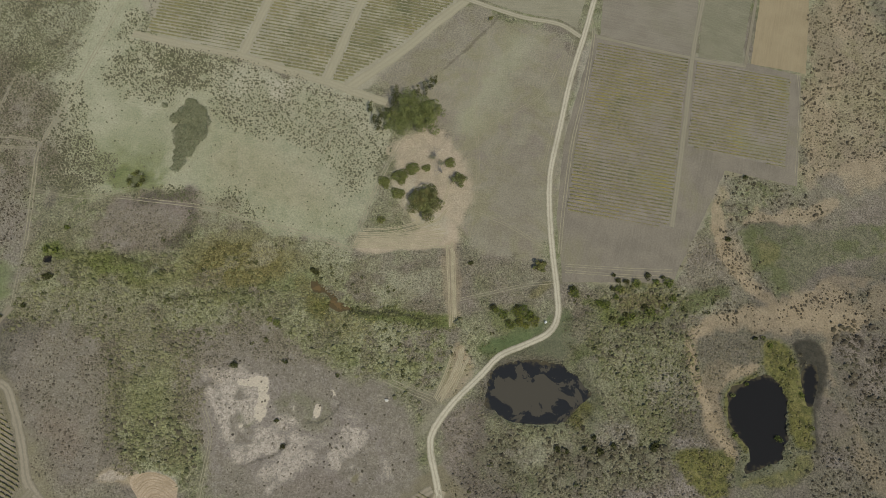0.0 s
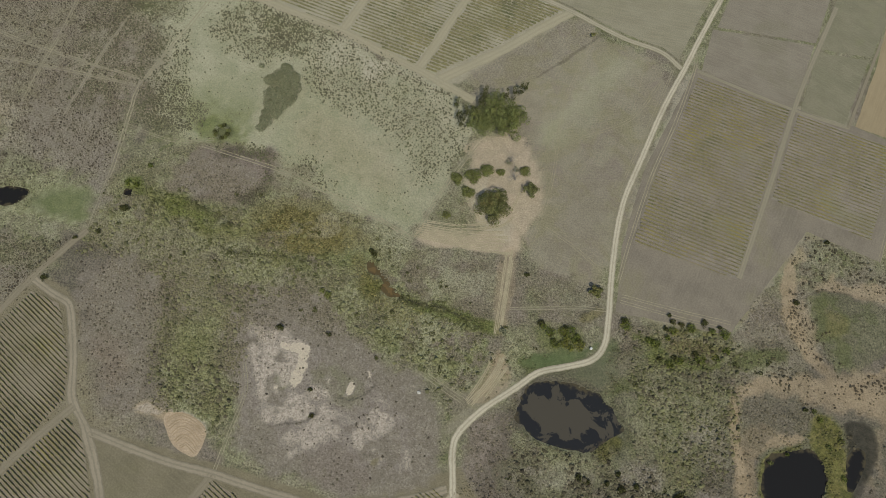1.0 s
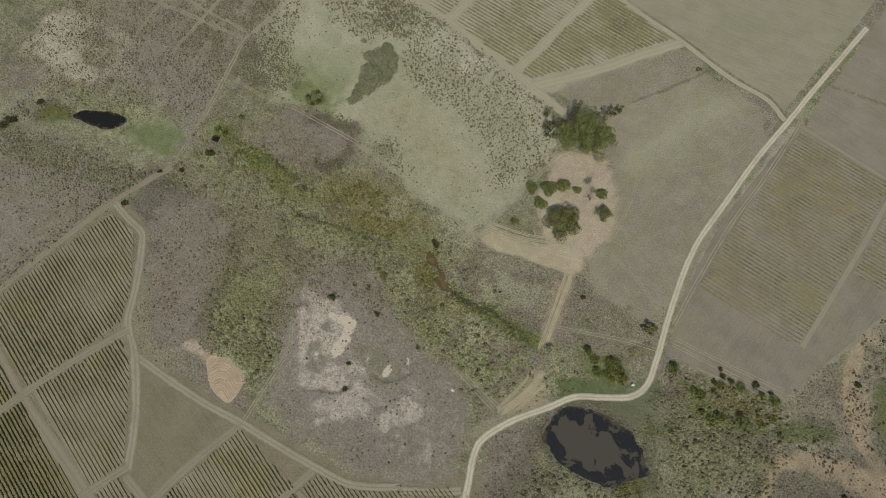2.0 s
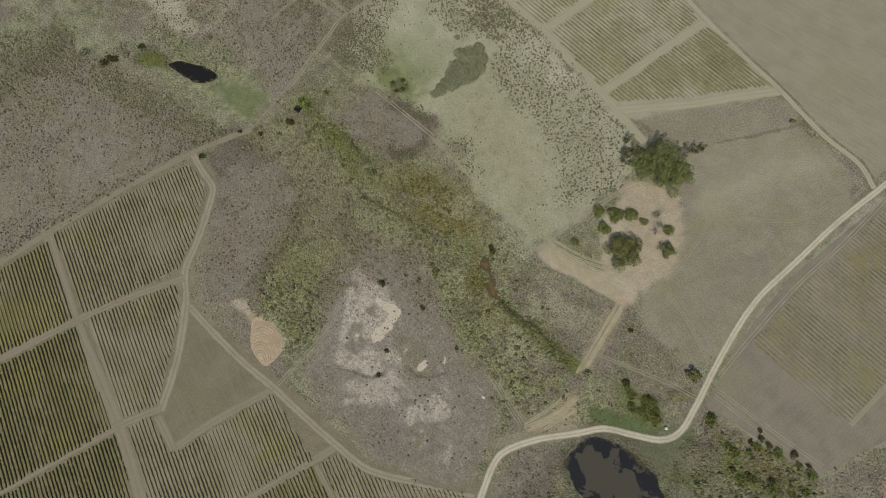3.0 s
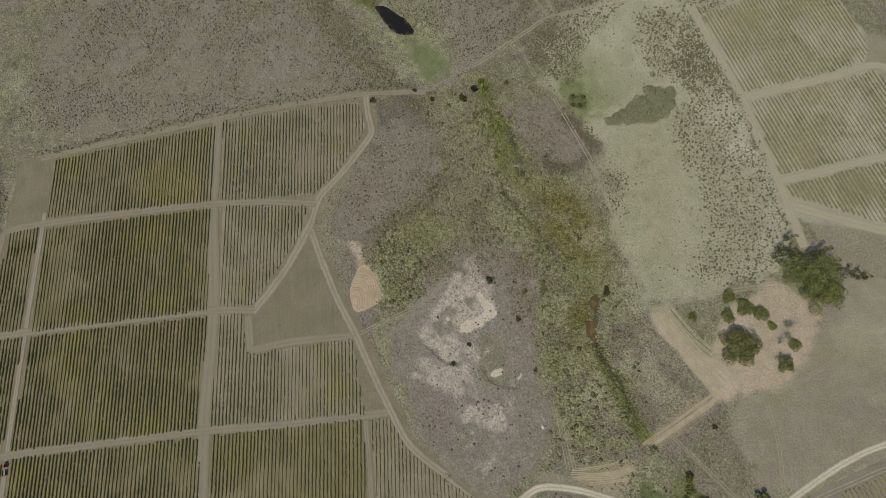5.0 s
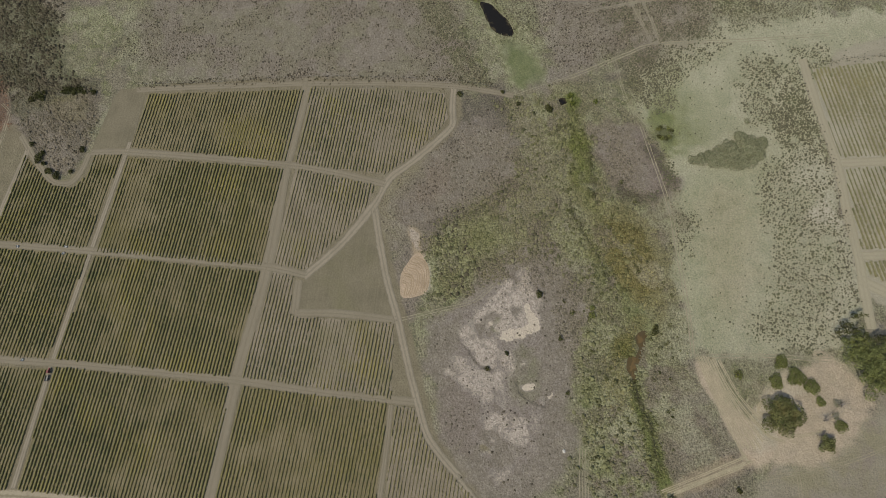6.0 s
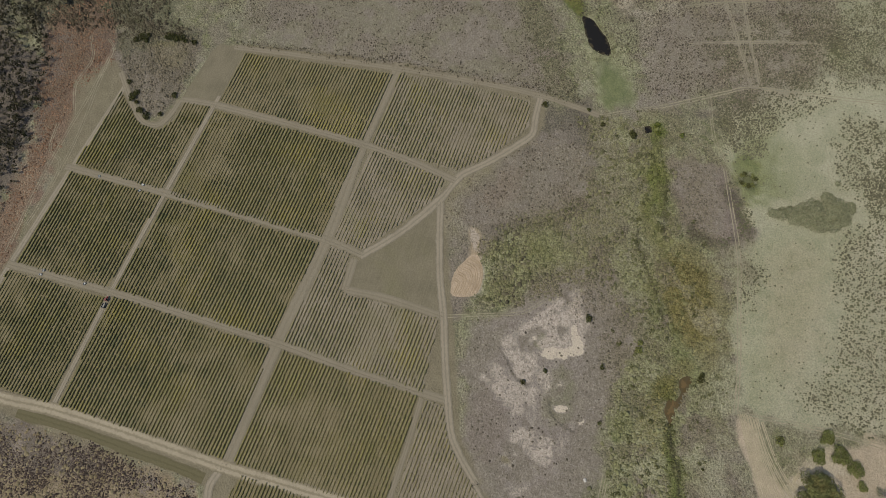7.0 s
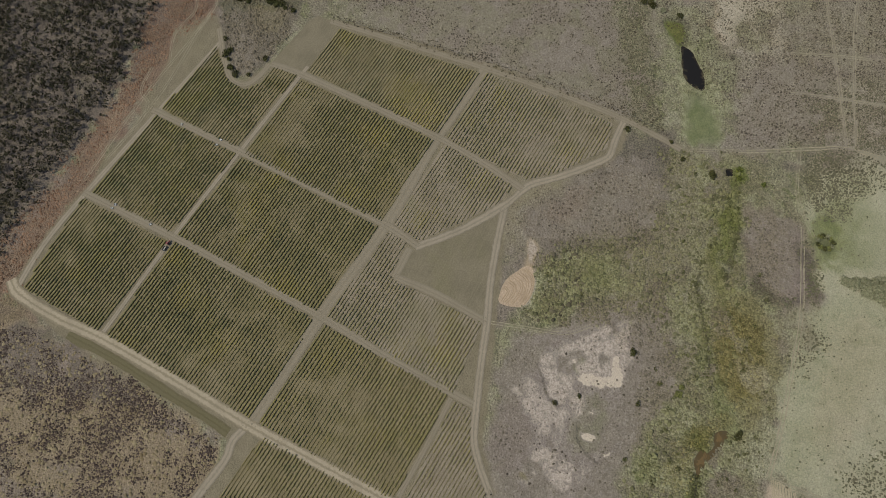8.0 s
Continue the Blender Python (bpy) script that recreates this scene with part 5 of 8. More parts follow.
cover("heath", [(20.9, -344), (12.4, -288.2), (32.7, -276.3), (15.1, -240.2), (35.2, -218.9), (66.7, -323)], 7, 0.7, patchy=0.15)
cover("headland", [(-48.5, -301.4), (-40.7, -260.6), (-22.9, -199.8), (-18.5, -202), (-32.9, -261.5), (-44.5, -303.7)], 2, 0.5, warp=2, rough=0.0)

cover("fallow", [(-68.5, 217.9), (-8, 303.5), (76.9, 295.7), (68.8, 203.2), (68.5, 119.3), (9.2, 116.7), (12, 164.1), (-18.9, 215.1)], 4, 0.85, warp=4, rough=0.1)
cover("meadow", [(-9.9, 221.2), (23, 288.9), (55.9, 294.9), (19.3, 244.7), (4.4, 201.3)], 10, 0.3, rough=0.1)
cover("fallow", [(77.4, 107.4), (66.1, 185.5), (85.1, 300.2), (241.5, 293.1), (232.7, 198.9), (182.8, 203.3), (164.9, 159.8), (150, 116.5)], 2, 0.9, warp=2, rough=0.1)
cover("headland", [(-310.4, -204.7), (-294.6, -94.1), (-268.3, 8.1), (-235.8, 5.7), (-213.6, -27.1), (-188.9, -59.8), (-119.7, -54.6), (-65.9, -51.6), (-43.7, -50.2), (-14.4, -29.3), (23.2, -4.3), (56, -78.1), (52.5, -216.3), (-5.1, -196.9), (-18.2, -195.5), (-32.1, -239), (-48.5, -301.4), (-70.1, -358.3), (-82.3, -367.7), (-153, -342.9), (-221.7, -311.7), (-277.1, -287.4), (-253.6, -273.4), (-247.8, -258.9), (-268.9, -244.1), (-270.9, -232), (-310, -221.7)], 1.5, 0.95, warp=1.5, rough=0.0)
cover("headland", [(-248, 337.7), (-236.4, 243.1), (-158, 232.9), (-98, 222.4), (-74, 218), (-54.9, 245.3), (-5, 312.4), (-49, 321), (-110, 333.2), (-150, 340)], 1.5, 0.9, warp=1.5, rough=0.0)
cover("pale", [(-248, 337.7), (-236.4, 243.1), (-158, 232.9), (-98, 222.4), (-74, 218), (-54.9, 245.3), (-5, 312.4), (-49, 321), (-110, 333.2), (-150, 340)], 1.5, 0.55, warp=1.5, rough=0.0)
cover("lush", [(-167.4, 115.8), (-173.5, 217.5), (-60.6, 213.8), (-48.8, 118), (-106.3, 113.8)], 9, 0.4, rough=0.15)
cover("scrub", [(-326.8, -302.2), (-326.9, -239.3), (-300.2, -236.1), (-262.3, -249.8), (-252.1, -260.2), (-259.3, -272.7), (-284.8, -284.7)], 3, 0.65, warp=4, rough=0.9)
cover("dark", [(-326.8, -302.2), (-326.9, -239.3), (-300.2, -236.1), (-262.3, -249.8), (-252.1, -260.2), (-259.3, -272.7), (-284.8, -284.7)], 3, 0.32, warp=4)
cover("rust", [(-313.5, -274.8), (-312.9, -248.4), (-296.6, -243.7), (-288.5, -262.8)], 4, 0.5, warp=4)
cover("fallow", [(-215.8, -70.1), (-215.5, -27.4), (-235.9, 6.4), (-223.4, 36.6), (-184.9, 37), (-172.3, 0.2), (-173, -35.4), (-159.2, -58.2)], 8, 0.5, warp=9, rough=0.8)
cover("scrub", [(-211.6, -26.8), (-230, 7.2), (-224, 40.1), (-182.6, 44.2), (-173.6, 7), (-176.8, -25.2)], 10, 0.5, warp=9, patchy=0.15, rough=0.9)
cover("lush", [(100.8, 74.6), (150.3, 85.3), (152.3, 40.8), (113.1, 35.4), (102.2, 47.2)], 8, 0.4)
cover("fallow", [(-322.1, -207.7), (-380.6, -127.1), (-401.9, 6.7), (-262.1, 25.4), (-268.6, 2.5), (-290.9, -97.4)], 10, 0.2)
cover("dark", [(-463.1, -164.5), (-398.2, -5.2), (-337.9, 15.8), (-280.4, 22.3), (-270.5, 1.5), (-300.2, -100.9), (-341.7, -223.4)], 12, 0.12)
# ---- the claypan ----
cover("lilac", [(-147.7, 5.6), (-151.3, 25.8), (-135.7, 45.8), (-114.0, 57.8), (-88.1, 52.4), (-65.2, 36.5), (-47.2, 27.6), (-29.6, 32.4), (-7.0, 14.5), (-0.1, -10.4), (0.0, -27.1), (-17.1, -37.5), (-49.1, -47.6), (-74.3, -47.2), (-104.3, -46.7), (-112.4, -36.8), (-115.6, -21.5), (-130.2, -7.9)], 5, 0.9, warp=5, rough=0.45)
cover("clay", [(-111.0, -24.0), (-124.2, 2.8), (-138.1, 22.6), (-124.7, 31.3), (-96.5, 23.1), (-62.0, 14.9), (-40.1, 13.6), (-17.4, -3.8), (-15.8, -19.8), (-30.1, -26.5), (-64.5, -29.8), (-90.1, -35.1)], 6, 0.55, warp=7, patchy=0.05, rough=0.25)
cover("heath", [(-73.9, -39.9), (-64.1, -22.5), (-45.3, -21.6), (-26.3, -32.3), (-39.6, -43.5), (-59.0, -46.0)], 5, 0.6, warp=6, rough=0.7)
cover("scrub", [(-86.5, 5.6), (-75.2, 18.7), (-60.3, 17.8), (-49.4, 3.6), (-58.0, -4.9), (-71.9, -2.8)], 4, 0.55, warp=5, rough=0.6)
cover("scrub", [(-105.1, -2.9), (-103.4, 5.2), (-96.5, 5.3), (-93.9, -4.0), (-98.2, -6.7)], 2, 0.7, warp=3, rough=0.5)
cover("bleached", [(-112.4, -10.8), (-118.0, -0.6), (-130.2, 14.2), (-137.2, 24.1), (-128.9, 27.6), (-117.0, 22.9), (-108.2, 23.9), (-94.1, 23.8), (-91.5, 14.3), (-87.4, 4.1), (-91.6, -3.4), (-100.3, -8.3), (-105.8, -11.2)], 2, 0.9, warp=7, patchy=0.1, rough=0.1)
cover("bleached", [(-105.3, -27.8), (-106.9, -22.3), (-99.0, -11.0), (-88.9, -5.6), (-78.4, -7.6), (-76.0, -12.1), (-81.0, -18.9), (-90.4, -23.4), (-95.8, -28.2), (-100.5, -29.6)], 2, 0.9, warp=7, patchy=0.08, rough=0.1)
cover("bleached", [(-86.1, -33.4), (-75.0, -16.4), (-67.6, -5.2), (-59.3, -10.6), (-64.1, -22.5), (-74.3, -34.0)], 3, 0.75, warp=8, patchy=0.2, rough=0.15)
cover("bleached", [(-52.8, -9.0), (-45.2, -0.7), (-31.4, -0.1), (-20.2, -8.9), (-20.3, -15.3), (-26.4, -23.0), (-36.8, -22.6), (-46.8, -14.7)], 2, 0.85, warp=8, patchy=0.12, rough=0.1)
cover("bleached", [(-86.1, -0.6), (-73.4, 2.8), (-68.0, 0.8), (-69.0, -4.4), (-79.9, -6.8)], 1.5, 0.85, warp=5, patchy=0.12)
cover("bleached", [(-15.8, -19.8), (-19.0, -14.2), (-18.4, -10.0), (-14.6, -14.5), (-11.7, -19.9), (-11.9, -22.8)], 1.2, 0.6, warp=3, patchy=0.1)
cover("bleached", [(-47.0, 8.0), (-35.4, 8.8), (-29.4, 3.3), (-39.6, 4.8)], 1.5, 0.35, warp=4, patchy=0.15)
cover("chalk", [(-92.0, -5.5), (-95.9, 1.4), (-96.4, 9.2), (-98.1, 14.5), (-107.1, 17.2), (-110.2, 21.8), (-102.7, 20.7), (-93.3, 24.5), (-91.2, 16.9), (-88.1, 11.2), (-87.1, 5.9), (-88.6, 0.5)], 1.0, 0.85, warp=5, patchy=0.1, rough=0.0)
cover("chalk", [(-110.1, -2.5), (-106.4, -0.2), (-96.6, -6.8), (-101.0, -7.5)], 1.0, 0.6, warp=3, patchy=0.1)
cover("chalk", [(-62.3, 4.2), (-63.3, 11.8), (-61.1, 12.4), (-59.0, 10.0), (-59.6, 4.9)], 0.9, 0.95, warp=2, rough=0.0)
cover("chalk", [(-56.5, 17.9), (-56.2, 22.4), (-53.3, 22.2), (-52.6, 17.9)], 0.9, 0.5, warp=2)
cover("chalk", [(-76.7, 7.8), (-77.1, 11.2), (-73.3, 9.7), (-73.5, 6.7)], 0.9, 0.6, warp=2)
for crack in ([(-97.6, -27.3), (-90.3, -21.9), (-83.9, -20.0), (-76.4, -14.1), (-75.5, -9.2), (-74.8, -10.0), (-75.2, -14.8), (-83.0, -21.2), (-89.5, -23.1), (-96.7, -27.7)], [(-68.8, 1.3), (-58.1, 2.9), (-51.7, 9.6), (-48.1, 16.0), (-47.2, 15.5), (-50.9, 8.4), (-57.4, 1.4), (-68.3, 0.2)]):
    cover("dark", crack, 0.7, 0.5, warp=1)
cover("rust", [(-35.7, -25.1), (-31.9, -20.9), (-28.8, -21.6), (-31.2, -25.9)], 1.5, 0.5, warp=3)
# ---- bare heath and green growth of the valley ----
cover("lilac", [(-231.3, -1.7), (-249.2, 14.9), (-237.9, 26.2), (-221.2, 38.7), (-197.8, 34.6), (-185.7, 15.6), (-177.5, -9.1), (-169.6, -33.2), (-172.0, -48.7), (-198.7, -38.9), (-216.2, -22.3)], 6, 0.8, warp=5, rough=0.4)
cover("redsoil", [(-210.0, -27.4), (-214.3, -11.0), (-195.7, -10.0), (-183.0, -26.5), (-189.2, -37.5)], 5, 0.18, warp=5)
cover("lilac", [(-216.3, 81.5), (-219.0, 102.8), (-208.8, 114.7), (-191.2, 117.3), (-174.1, 117.9), (-161.0, 112.0), (-167.4, 100.7), (-177.4, 93.7), (-193.4, 92.2)], 3, 0.85, warp=4, rough=0.3)
cover("lilac", [(-185.4, 32.1), (-183.3, 52.0), (-171.0, 57.7), (-161.0, 43.6), (-166.5, 26.0)], 7, 0.4, warp=6)
cover("lilac", [(-142.4, -7.4), (-148.4, 12.0), (-142.9, 29.3), (-122.4, 50.5), (-104.6, 52.2), (-100.5, 37.6), (-123.3, 26.4), (-133.7, 8.0), (-123.1, -9.7)], 5, 0.55, warp=6, rough=0.6)
cover("dark", [(-175.3, 92.4), (-164.6, 105.5), (-164.6, 116.4), (-169.8, 125.4), (-160.9, 122.9), (-154.9, 110.4), (-164.3, 92.3)], 2, 0.3, warp=3, rough=1.0)
cover("dark", [(-197.5, 119.0), (-185.5, 131.7), (-172.0, 134.3), (-160.6, 129.3), (-165.1, 125.5), (-177.5, 124.5), (-190.2, 119.0)], 2, 0.3, warp=3, rough=1.0)
cover("green", [(-244.0, 80.7), (-241.7, 90.1), (-230.3, 82.8), (-212.1, 80.4), (-192.6, 80.9), (-179.3, 79.6), (-176.2, 72.7), (-191.7, 71.7), (-208.9, 71.6), (-225.5, 73.9)], 3, 0.55, warp=4)
cover("pale", [(-187.9, 75.1), (-186.3, 83.7), (-174.3, 80.2), (-175.2, 72.9)], 2.5, 0.35, warp=4, patchy=0.1)
cover("rust", [(-163.6, 91.0), (-149.7, 105.0), (-126.8, 112.1), (-105.3, 111.2), (-90.1, 107.7), (-95.6, 94.3), (-109.0, 81.8), (-128.7, 81.3), (-152.2, 82.9)], 4, 0.5, warp=6, patchy=0.1)
cover("pale", [(-124.1, 93.3), (-117.6, 106.3), (-106.4, 105.5), (-102.7, 96.7), (-112.7, 90.4)], 3, 0.4, warp=5, patchy=0.15)
cover("lush", [(-164.1, -16.0), (-170.3, 11.5), (-152.9, 26.7), (-143.4, 13.3), (-137.4, -6.0), (-120.3, -19.1), (-122.6, -37.4), (-144.8, -33.8)], 6, 0.55, warp=6, rough=1.0)
cover("green", [(-162.4, -12.9), (-165.3, 4.8), (-153.4, 10.6), (-145.6, -5.6), (-144.3, -18.3)], 5, 0.3, warp=5, patchy=0.15)
cover("meadow", [(-89.9, 63.7), (-53.0, 65.0), (-30.6, 70.6), (-0.7, 70.6), (1.4, 61.4), (-16.8, 41.9), (-45.4, 44.2), (-73.6, 49.6)], 8, 0.35, warp=6, patchy=0.15)
cover("green", [(-61.0, 43.9), (-59.7, 53.2), (-30.2, 44.5), (-23.3, 30.4), (-37.5, 31.4)], 6, 0.35, warp=6, patchy=0.2)
cover("dark", [(-53.9, 70.5), (-40.1, 72.8), (-19.6, 73.4), (-0.4, 74.4), (0.3, 72.4), (-18.5, 70.6), (-38.8, 69.6), (-52.6, 67.2)], 1.2, 0.5, warp=2)
cover("reed", [(-80.0, 66.7), (-79.7, 75.9), (-72.4, 76.6), (-64.9, 73.4), (-63.7, 65.7), (-70.7, 63.2)], 2, 0.6, warp=3)
# core of the meadow's sunlit hot spot, put into the ground colour
cover("pale", [(-135.6, 209.6), (-131.5, 222.8), (-120.5, 219.4), (-123.7, 207.0)], 8, 0.8, warp=4, rough=0.2)
cover("sand", [(-161.7, 175.6), (-129.2, 174.6), (-75.2, 150.1), (-84.2, 120.8), (-132.5, 140.8), (-158.2, 140.7)], 12, 0.22, warp=8)
cover("green", [(-236.1, 178.1), (-200.0, 184.2), (-190.8, 151.8), (-200.9, 123.8), (-223.3, 126.2)], 10, 0.25, warp=6)
cover("meadow", [(-248.5, 159.1), (-248.3, 200.9), (-212.2, 184.3), (-189.3, 171.3), (-199.8, 148.1)], 9, 0.5, warp=6, rough=0.1)
# ---- heath above the vines ----
cover("lilac", [(-458.8, -146.1), (-398.2, -5.2), (-350, 6), (-305, 14), (-272, 16), (-276, -20), (-306.4, -146), (-320, -225)], 9, 0.7, warp=6, rough=0.3)
cover("scrub", [(-458.8, -146.1), (-398.2, -5.2), (-350, 6), (-305, 14), (-272, 16), (-276, -20), (-306.4, -146), (-320, -225)], 9, 0.4, warp=6, patchy=0.45)
cover("scrub", [(-403.3, -11.3), (-368.4, 8.2), (-332.3, 12.0), (-289.9, 24.4), (-255.9, 30.1), (-260.1, 12.3), (-280.3, 6.1), (-324.4, -2.6), (-363.2, -13.7), (-394.8, -43.8)], 4, 0.7, warp=6, patchy=0.05, rough=0.9)
cover("scrub", [(-457.9, -60.6), (-395.9, 12.0), (-382.4, -15.2), (-385.6, -53.7), (-405.3, -90.3)], 9, 0.5, warp=8, patchy=0.1, rough=0.6)
cover("scrub", [(-371.8, -44.4), (-360.6, -10.8), (-344.4, -32.5), (-354.3, -50.8)], 7, 0.5, warp=8, patchy=0.1, rough=0.6)
cover("lilac", [(-329.6, 84.7), (-323.2, 139.8), (-296.0, 132.4), (-270.2, 121.4), (-258.5, 107.5), (-256.8, 84.2), (-267.0, 70.5), (-292.3, 84.4)], 5, 0.6, warp=6, rough=0.2)
# ---- the grassy clearing ----
cover("scrub", [(-55.0, 122.0), (-48.6, 151.5), (-40.5, 151.3), (-26.0, 134.0), (-15.9, 130.9), (-30.8, 119.9), (-42.2, 119.5)], 2, 0.7, warp=2, rough=0.8)
cover("turf", [(30.9, 61.8), (45.7, 72.6), (61.8, 76.9), (72.5, 86.8), (71.8, 80.4), (61.3, 70.2), (48.9, 64.4)], 2, 0.7, warp=2, rough=0.1)
cover("turf", [(56.4, 61.3), (67.0, 68.9), (77.0, 81.8), (78.9, 94.2), (84.9, 77.9), (84.7, 66.3), (75.7, 61.9)], 3, 0.6, warp=3, rough=0.2)
cover("sand", [(5.0, 24.3), (8.8, 39.7), (10.7, 56.4), (17.7, 59.7), (29.0, 43.8), (21.5, 32.0)], 2, 0.5, warp=3, rough=0.15)
cover("pale", [(77.9, 292.9), (90.3, 298.1), (86.6, 256.4), (81.3, 209.7), (76.9, 157.3), (68.0, 155.9), (70.4, 207.9), (75.3, 254.4)], 2, 0.4, warp=2, rough=0.05)
cover("sand", [(250.0, 361.9), (312.7, 373.6), (295.5, 209.9), (261.0, 217.4), (236.2, 204.7), (243.0, 283.6)], 6, 0.5, warp=6, rough=0.35)
cover("headland", [(250.0, 361.9), (268.1, 365.3), (266.9, 292.7), (249.4, 284.7)], 6, 0.5, warp=5, rough=0.3)
cover("scrub", [(185.9, 161.1), (207.1, 168.5), (234.0, 166.6), (292.6, 182.0), (290.2, 159.2), (263.4, 150.3), (243.8, 142.3), (230.9, 128.7), (223.1, 121.1), (213.4, 120.4), (200.3, 135.6)], 2, 0.85, warp=3, rough=0.9)
cover("green", [(187.7, 159.4), (205.1, 166.2), (219.8, 152.4), (223.9, 122.0), (213.5, 121.2), (200.3, 135.6)], 4, 0.55, warp=4, patchy=0.05, rough=0.6)
cover("green", [(249.5, 169.1), (292.3, 179.9), (290.8, 165.3), (256.1, 154.8)], 5, 0.5, warp=5, patchy=0.15, rough=0.8)
cover("dark", [(185.9, 161.1), (207.1, 168.5), (234.0, 166.6), (292.6, 182.0), (290.2, 159.2), (263.4, 150.3), (243.8, 142.3), (230.9, 128.7), (223.1, 121.1), (213.4, 120.4), (200.3, 135.6)], 6, 0.3, warp=5)
cover("rust", [(199.0, 153.1), (214.3, 155.5), (219.2, 140.5), (206.0, 138.4)], 4, 0.5, warp=4)
cover("sand", [(216.2, 117.0), (239.4, 132.7), (261.4, 127.6), (274.4, 107.1), (237.1, 98.0), (217.3, 100.5)], 4, 0.55, warp=4, rough=0.3)
cover("scrub", [(93.8, 73.6), (132.2, 93.5), (155.6, 82.5), (164.4, 42.5), (147.4, 20.7), (110.2, 22.0), (98.8, 46.7)], 9, 0.5, warp=6, patchy=0.1)
cover("clay", [(132.9, 65.2), (150.4, 64.3), (160.9, 42.1), (150.7, 27.6), (133.5, 38.2)], 7, 0.45, warp=6, patchy=0.1)
cover("lush", [(37.4, 12.1), (103.3, 25.9), (147.4, 17.5), (144.5, -10.2), (47.7, -22.8)], 8, 0.5, warp=6, patchy=0.15)
cover("heath", [(-303.0, -293.6), (-312.9, -248.4), (-309.0, -227.8), (-265.1, -247.2), (-251.1, -255.7), (-251.7, -270.7), (-271.0, -281.1)], 4, 0.45, warp=4, rough=0.9)
cover("lilac", [(-280.6, -281.2), (-288.7, -267.2), (-266.9, -255.4), (-252.3, -259.4), (-253.3, -269.9)], 4, 0.6, warp=4, rough=0.5)
cover("dark", [(-280.3, -282.8), (-282.6, -280.9), (-254.4, -268.6), (-252.1, -271.2)], 2, 0.4, warp=2)
cover("sand", [(-3.6, 118.1), (5.1, 128.1), (11.3, 99.7), (15.9, 73.8), (8.0, 66.6), (2.2, 94.4)], 2.5, 0.5, warp=3, rough=0.2)
cover("fallow", [(-177.4, 327.9), (-149.3, 328.1), (-140.9, 326.3), (-134.6, 341.1), (-128.3, 376.4), (-141.2, 391.7)], 4, 0.9, warp=3, rough=0.05)
cover("fallow", [(-145.2, 329.8), (-134.9, 340.4), (-104.5, 335.9), (-72.2, 331.9), (-59.3, 320.8), (-82.5, 322.2), (-119.1, 328.3)], 2, 0.85, warp=2, rough=0.05)
cover("heath", [(20.1, 26.6), (31.8, 44.7), (55.8, 66.7), (85.4, 82.2), (101.5, 83.3), (37.5, 9.8)], 5, 0.4, warp=5)
cover("dark", [(20.1, 26.6), (31.8, 44.7), (55.8, 66.7), (72.3, 72.7), (82.5, 61.6), (37.5, 9.8)], 5, 0.2, warp=5)
# ---- fields, left fallow or mown ----
cover("meadow", [(-14.6, 257.7), (10.7, 286.7), (35.3, 291.1), (27.3, 246), (19.3, 208.2), (5, 197), (-9.9, 221.2)], 12, 0.3, patchy=0.0, rough=0.05)
cover("heath", [(21.7, 222), (60.3, 237.8), (57.3, 175.6), (61.2, 127.8), (31.8, 127.2), (22.5, 178.4)], 12, 0.3, patchy=0.1, rough=0.05)
cover("fallow", [(-54.1, 250.7), (-7.4, 298.5), (22.7, 291.4), (8.5, 233.5), (-12.3, 209.5), (-21.4, 219.2), (-56.8, 218.5)], 6, 0.7, rough=0.05)
cover("fallow", [(-69.8, 229.0), (-50.1, 260.9), (-26.3, 291.3), (-8.8, 311.7), (13.8, 310.4), (9.0, 295.4), (-2.6, 274.4), (-17.6, 252.0), (-36.3, 239.5), (-53.8, 225.5)], 3, 0.8, warp=4, rough=0.55)
cover("lilac", [(-69.8, 229.0), (-50.1, 260.9), (-26.3, 291.3), (-8.8, 311.7), (13.8, 310.4), (9.0, 295.4), (-2.6, 274.4), (-17.6, 252.0), (-36.3, 239.5), (-53.8, 225.5)], 3, 0.22, warp=4, rough=0.55)
cover("dark", [(-19.8, 248.8), (-1.8, 273.5), (14.2, 300.9), (18.0, 311.0), (13.2, 302.2), (-2.9, 274.8), (-20.9, 250.1)], 0.7, 0.4, warp=1)
patch("field_northeast", [(-12, 318), (10.6, 313), (33.3, 309), (59.1, 308.2), (72.5, 303), (80, 345), (90.4, 395.4), (122.5, 658.1), (-111.1, 560), (-124, 400), (-128.5, 380), (-128, 362), (-131, 345), (-126, 337), (-110, 335), (-81, 329), (-49.3, 323)], STUBBLE, "wide brown stubble field with faint drill lines")
patch("field_by_road", [(85.9, 300.3), (161.2, 293.8), (194.9, 292.3), (201.3, 294.9), (240.5, 290.5), (232, 199.7), (182, 203.6), (166.8, 166.2), (146.3, 117.8), (75.6, 107.2), (68.6, 152.7), (69.6, 207.8)], FALLOW_DARK, "mown brown field round the vineyard blocks", z=0.035)
patch("field_upper", [(90.9, 337.6), (164.8, 351.4), (159.1, 293.4), (90.1, 300.1)], DRILLED, "brown stubble field with fine drill lines")
patch("field_upper", [(93.7, 340.8), (165.7, 354.2), (176.5, 464.2), (113.3, 489.4)], DRILLED, "brown stubble field with fine drill lines")
patch("field_weedy", [(168.3, 346.7), (205.3, 353.6), (195.8, 293.5), (163.7, 293.7)], FALLOW_B, "weedy field between grass strips")
patch("field_weedy", [(180, 440.2), (224.6, 443), (206.8, 357.1), (169.2, 350)], FALLOW_B, "weedy field between grass strips")
patch("field_tan", [(218.2, 460.2), (261.5, 468.9), (244, 293.1), (203, 294.7), (212, 354.8)], TAN, "bare tan ploughed field")
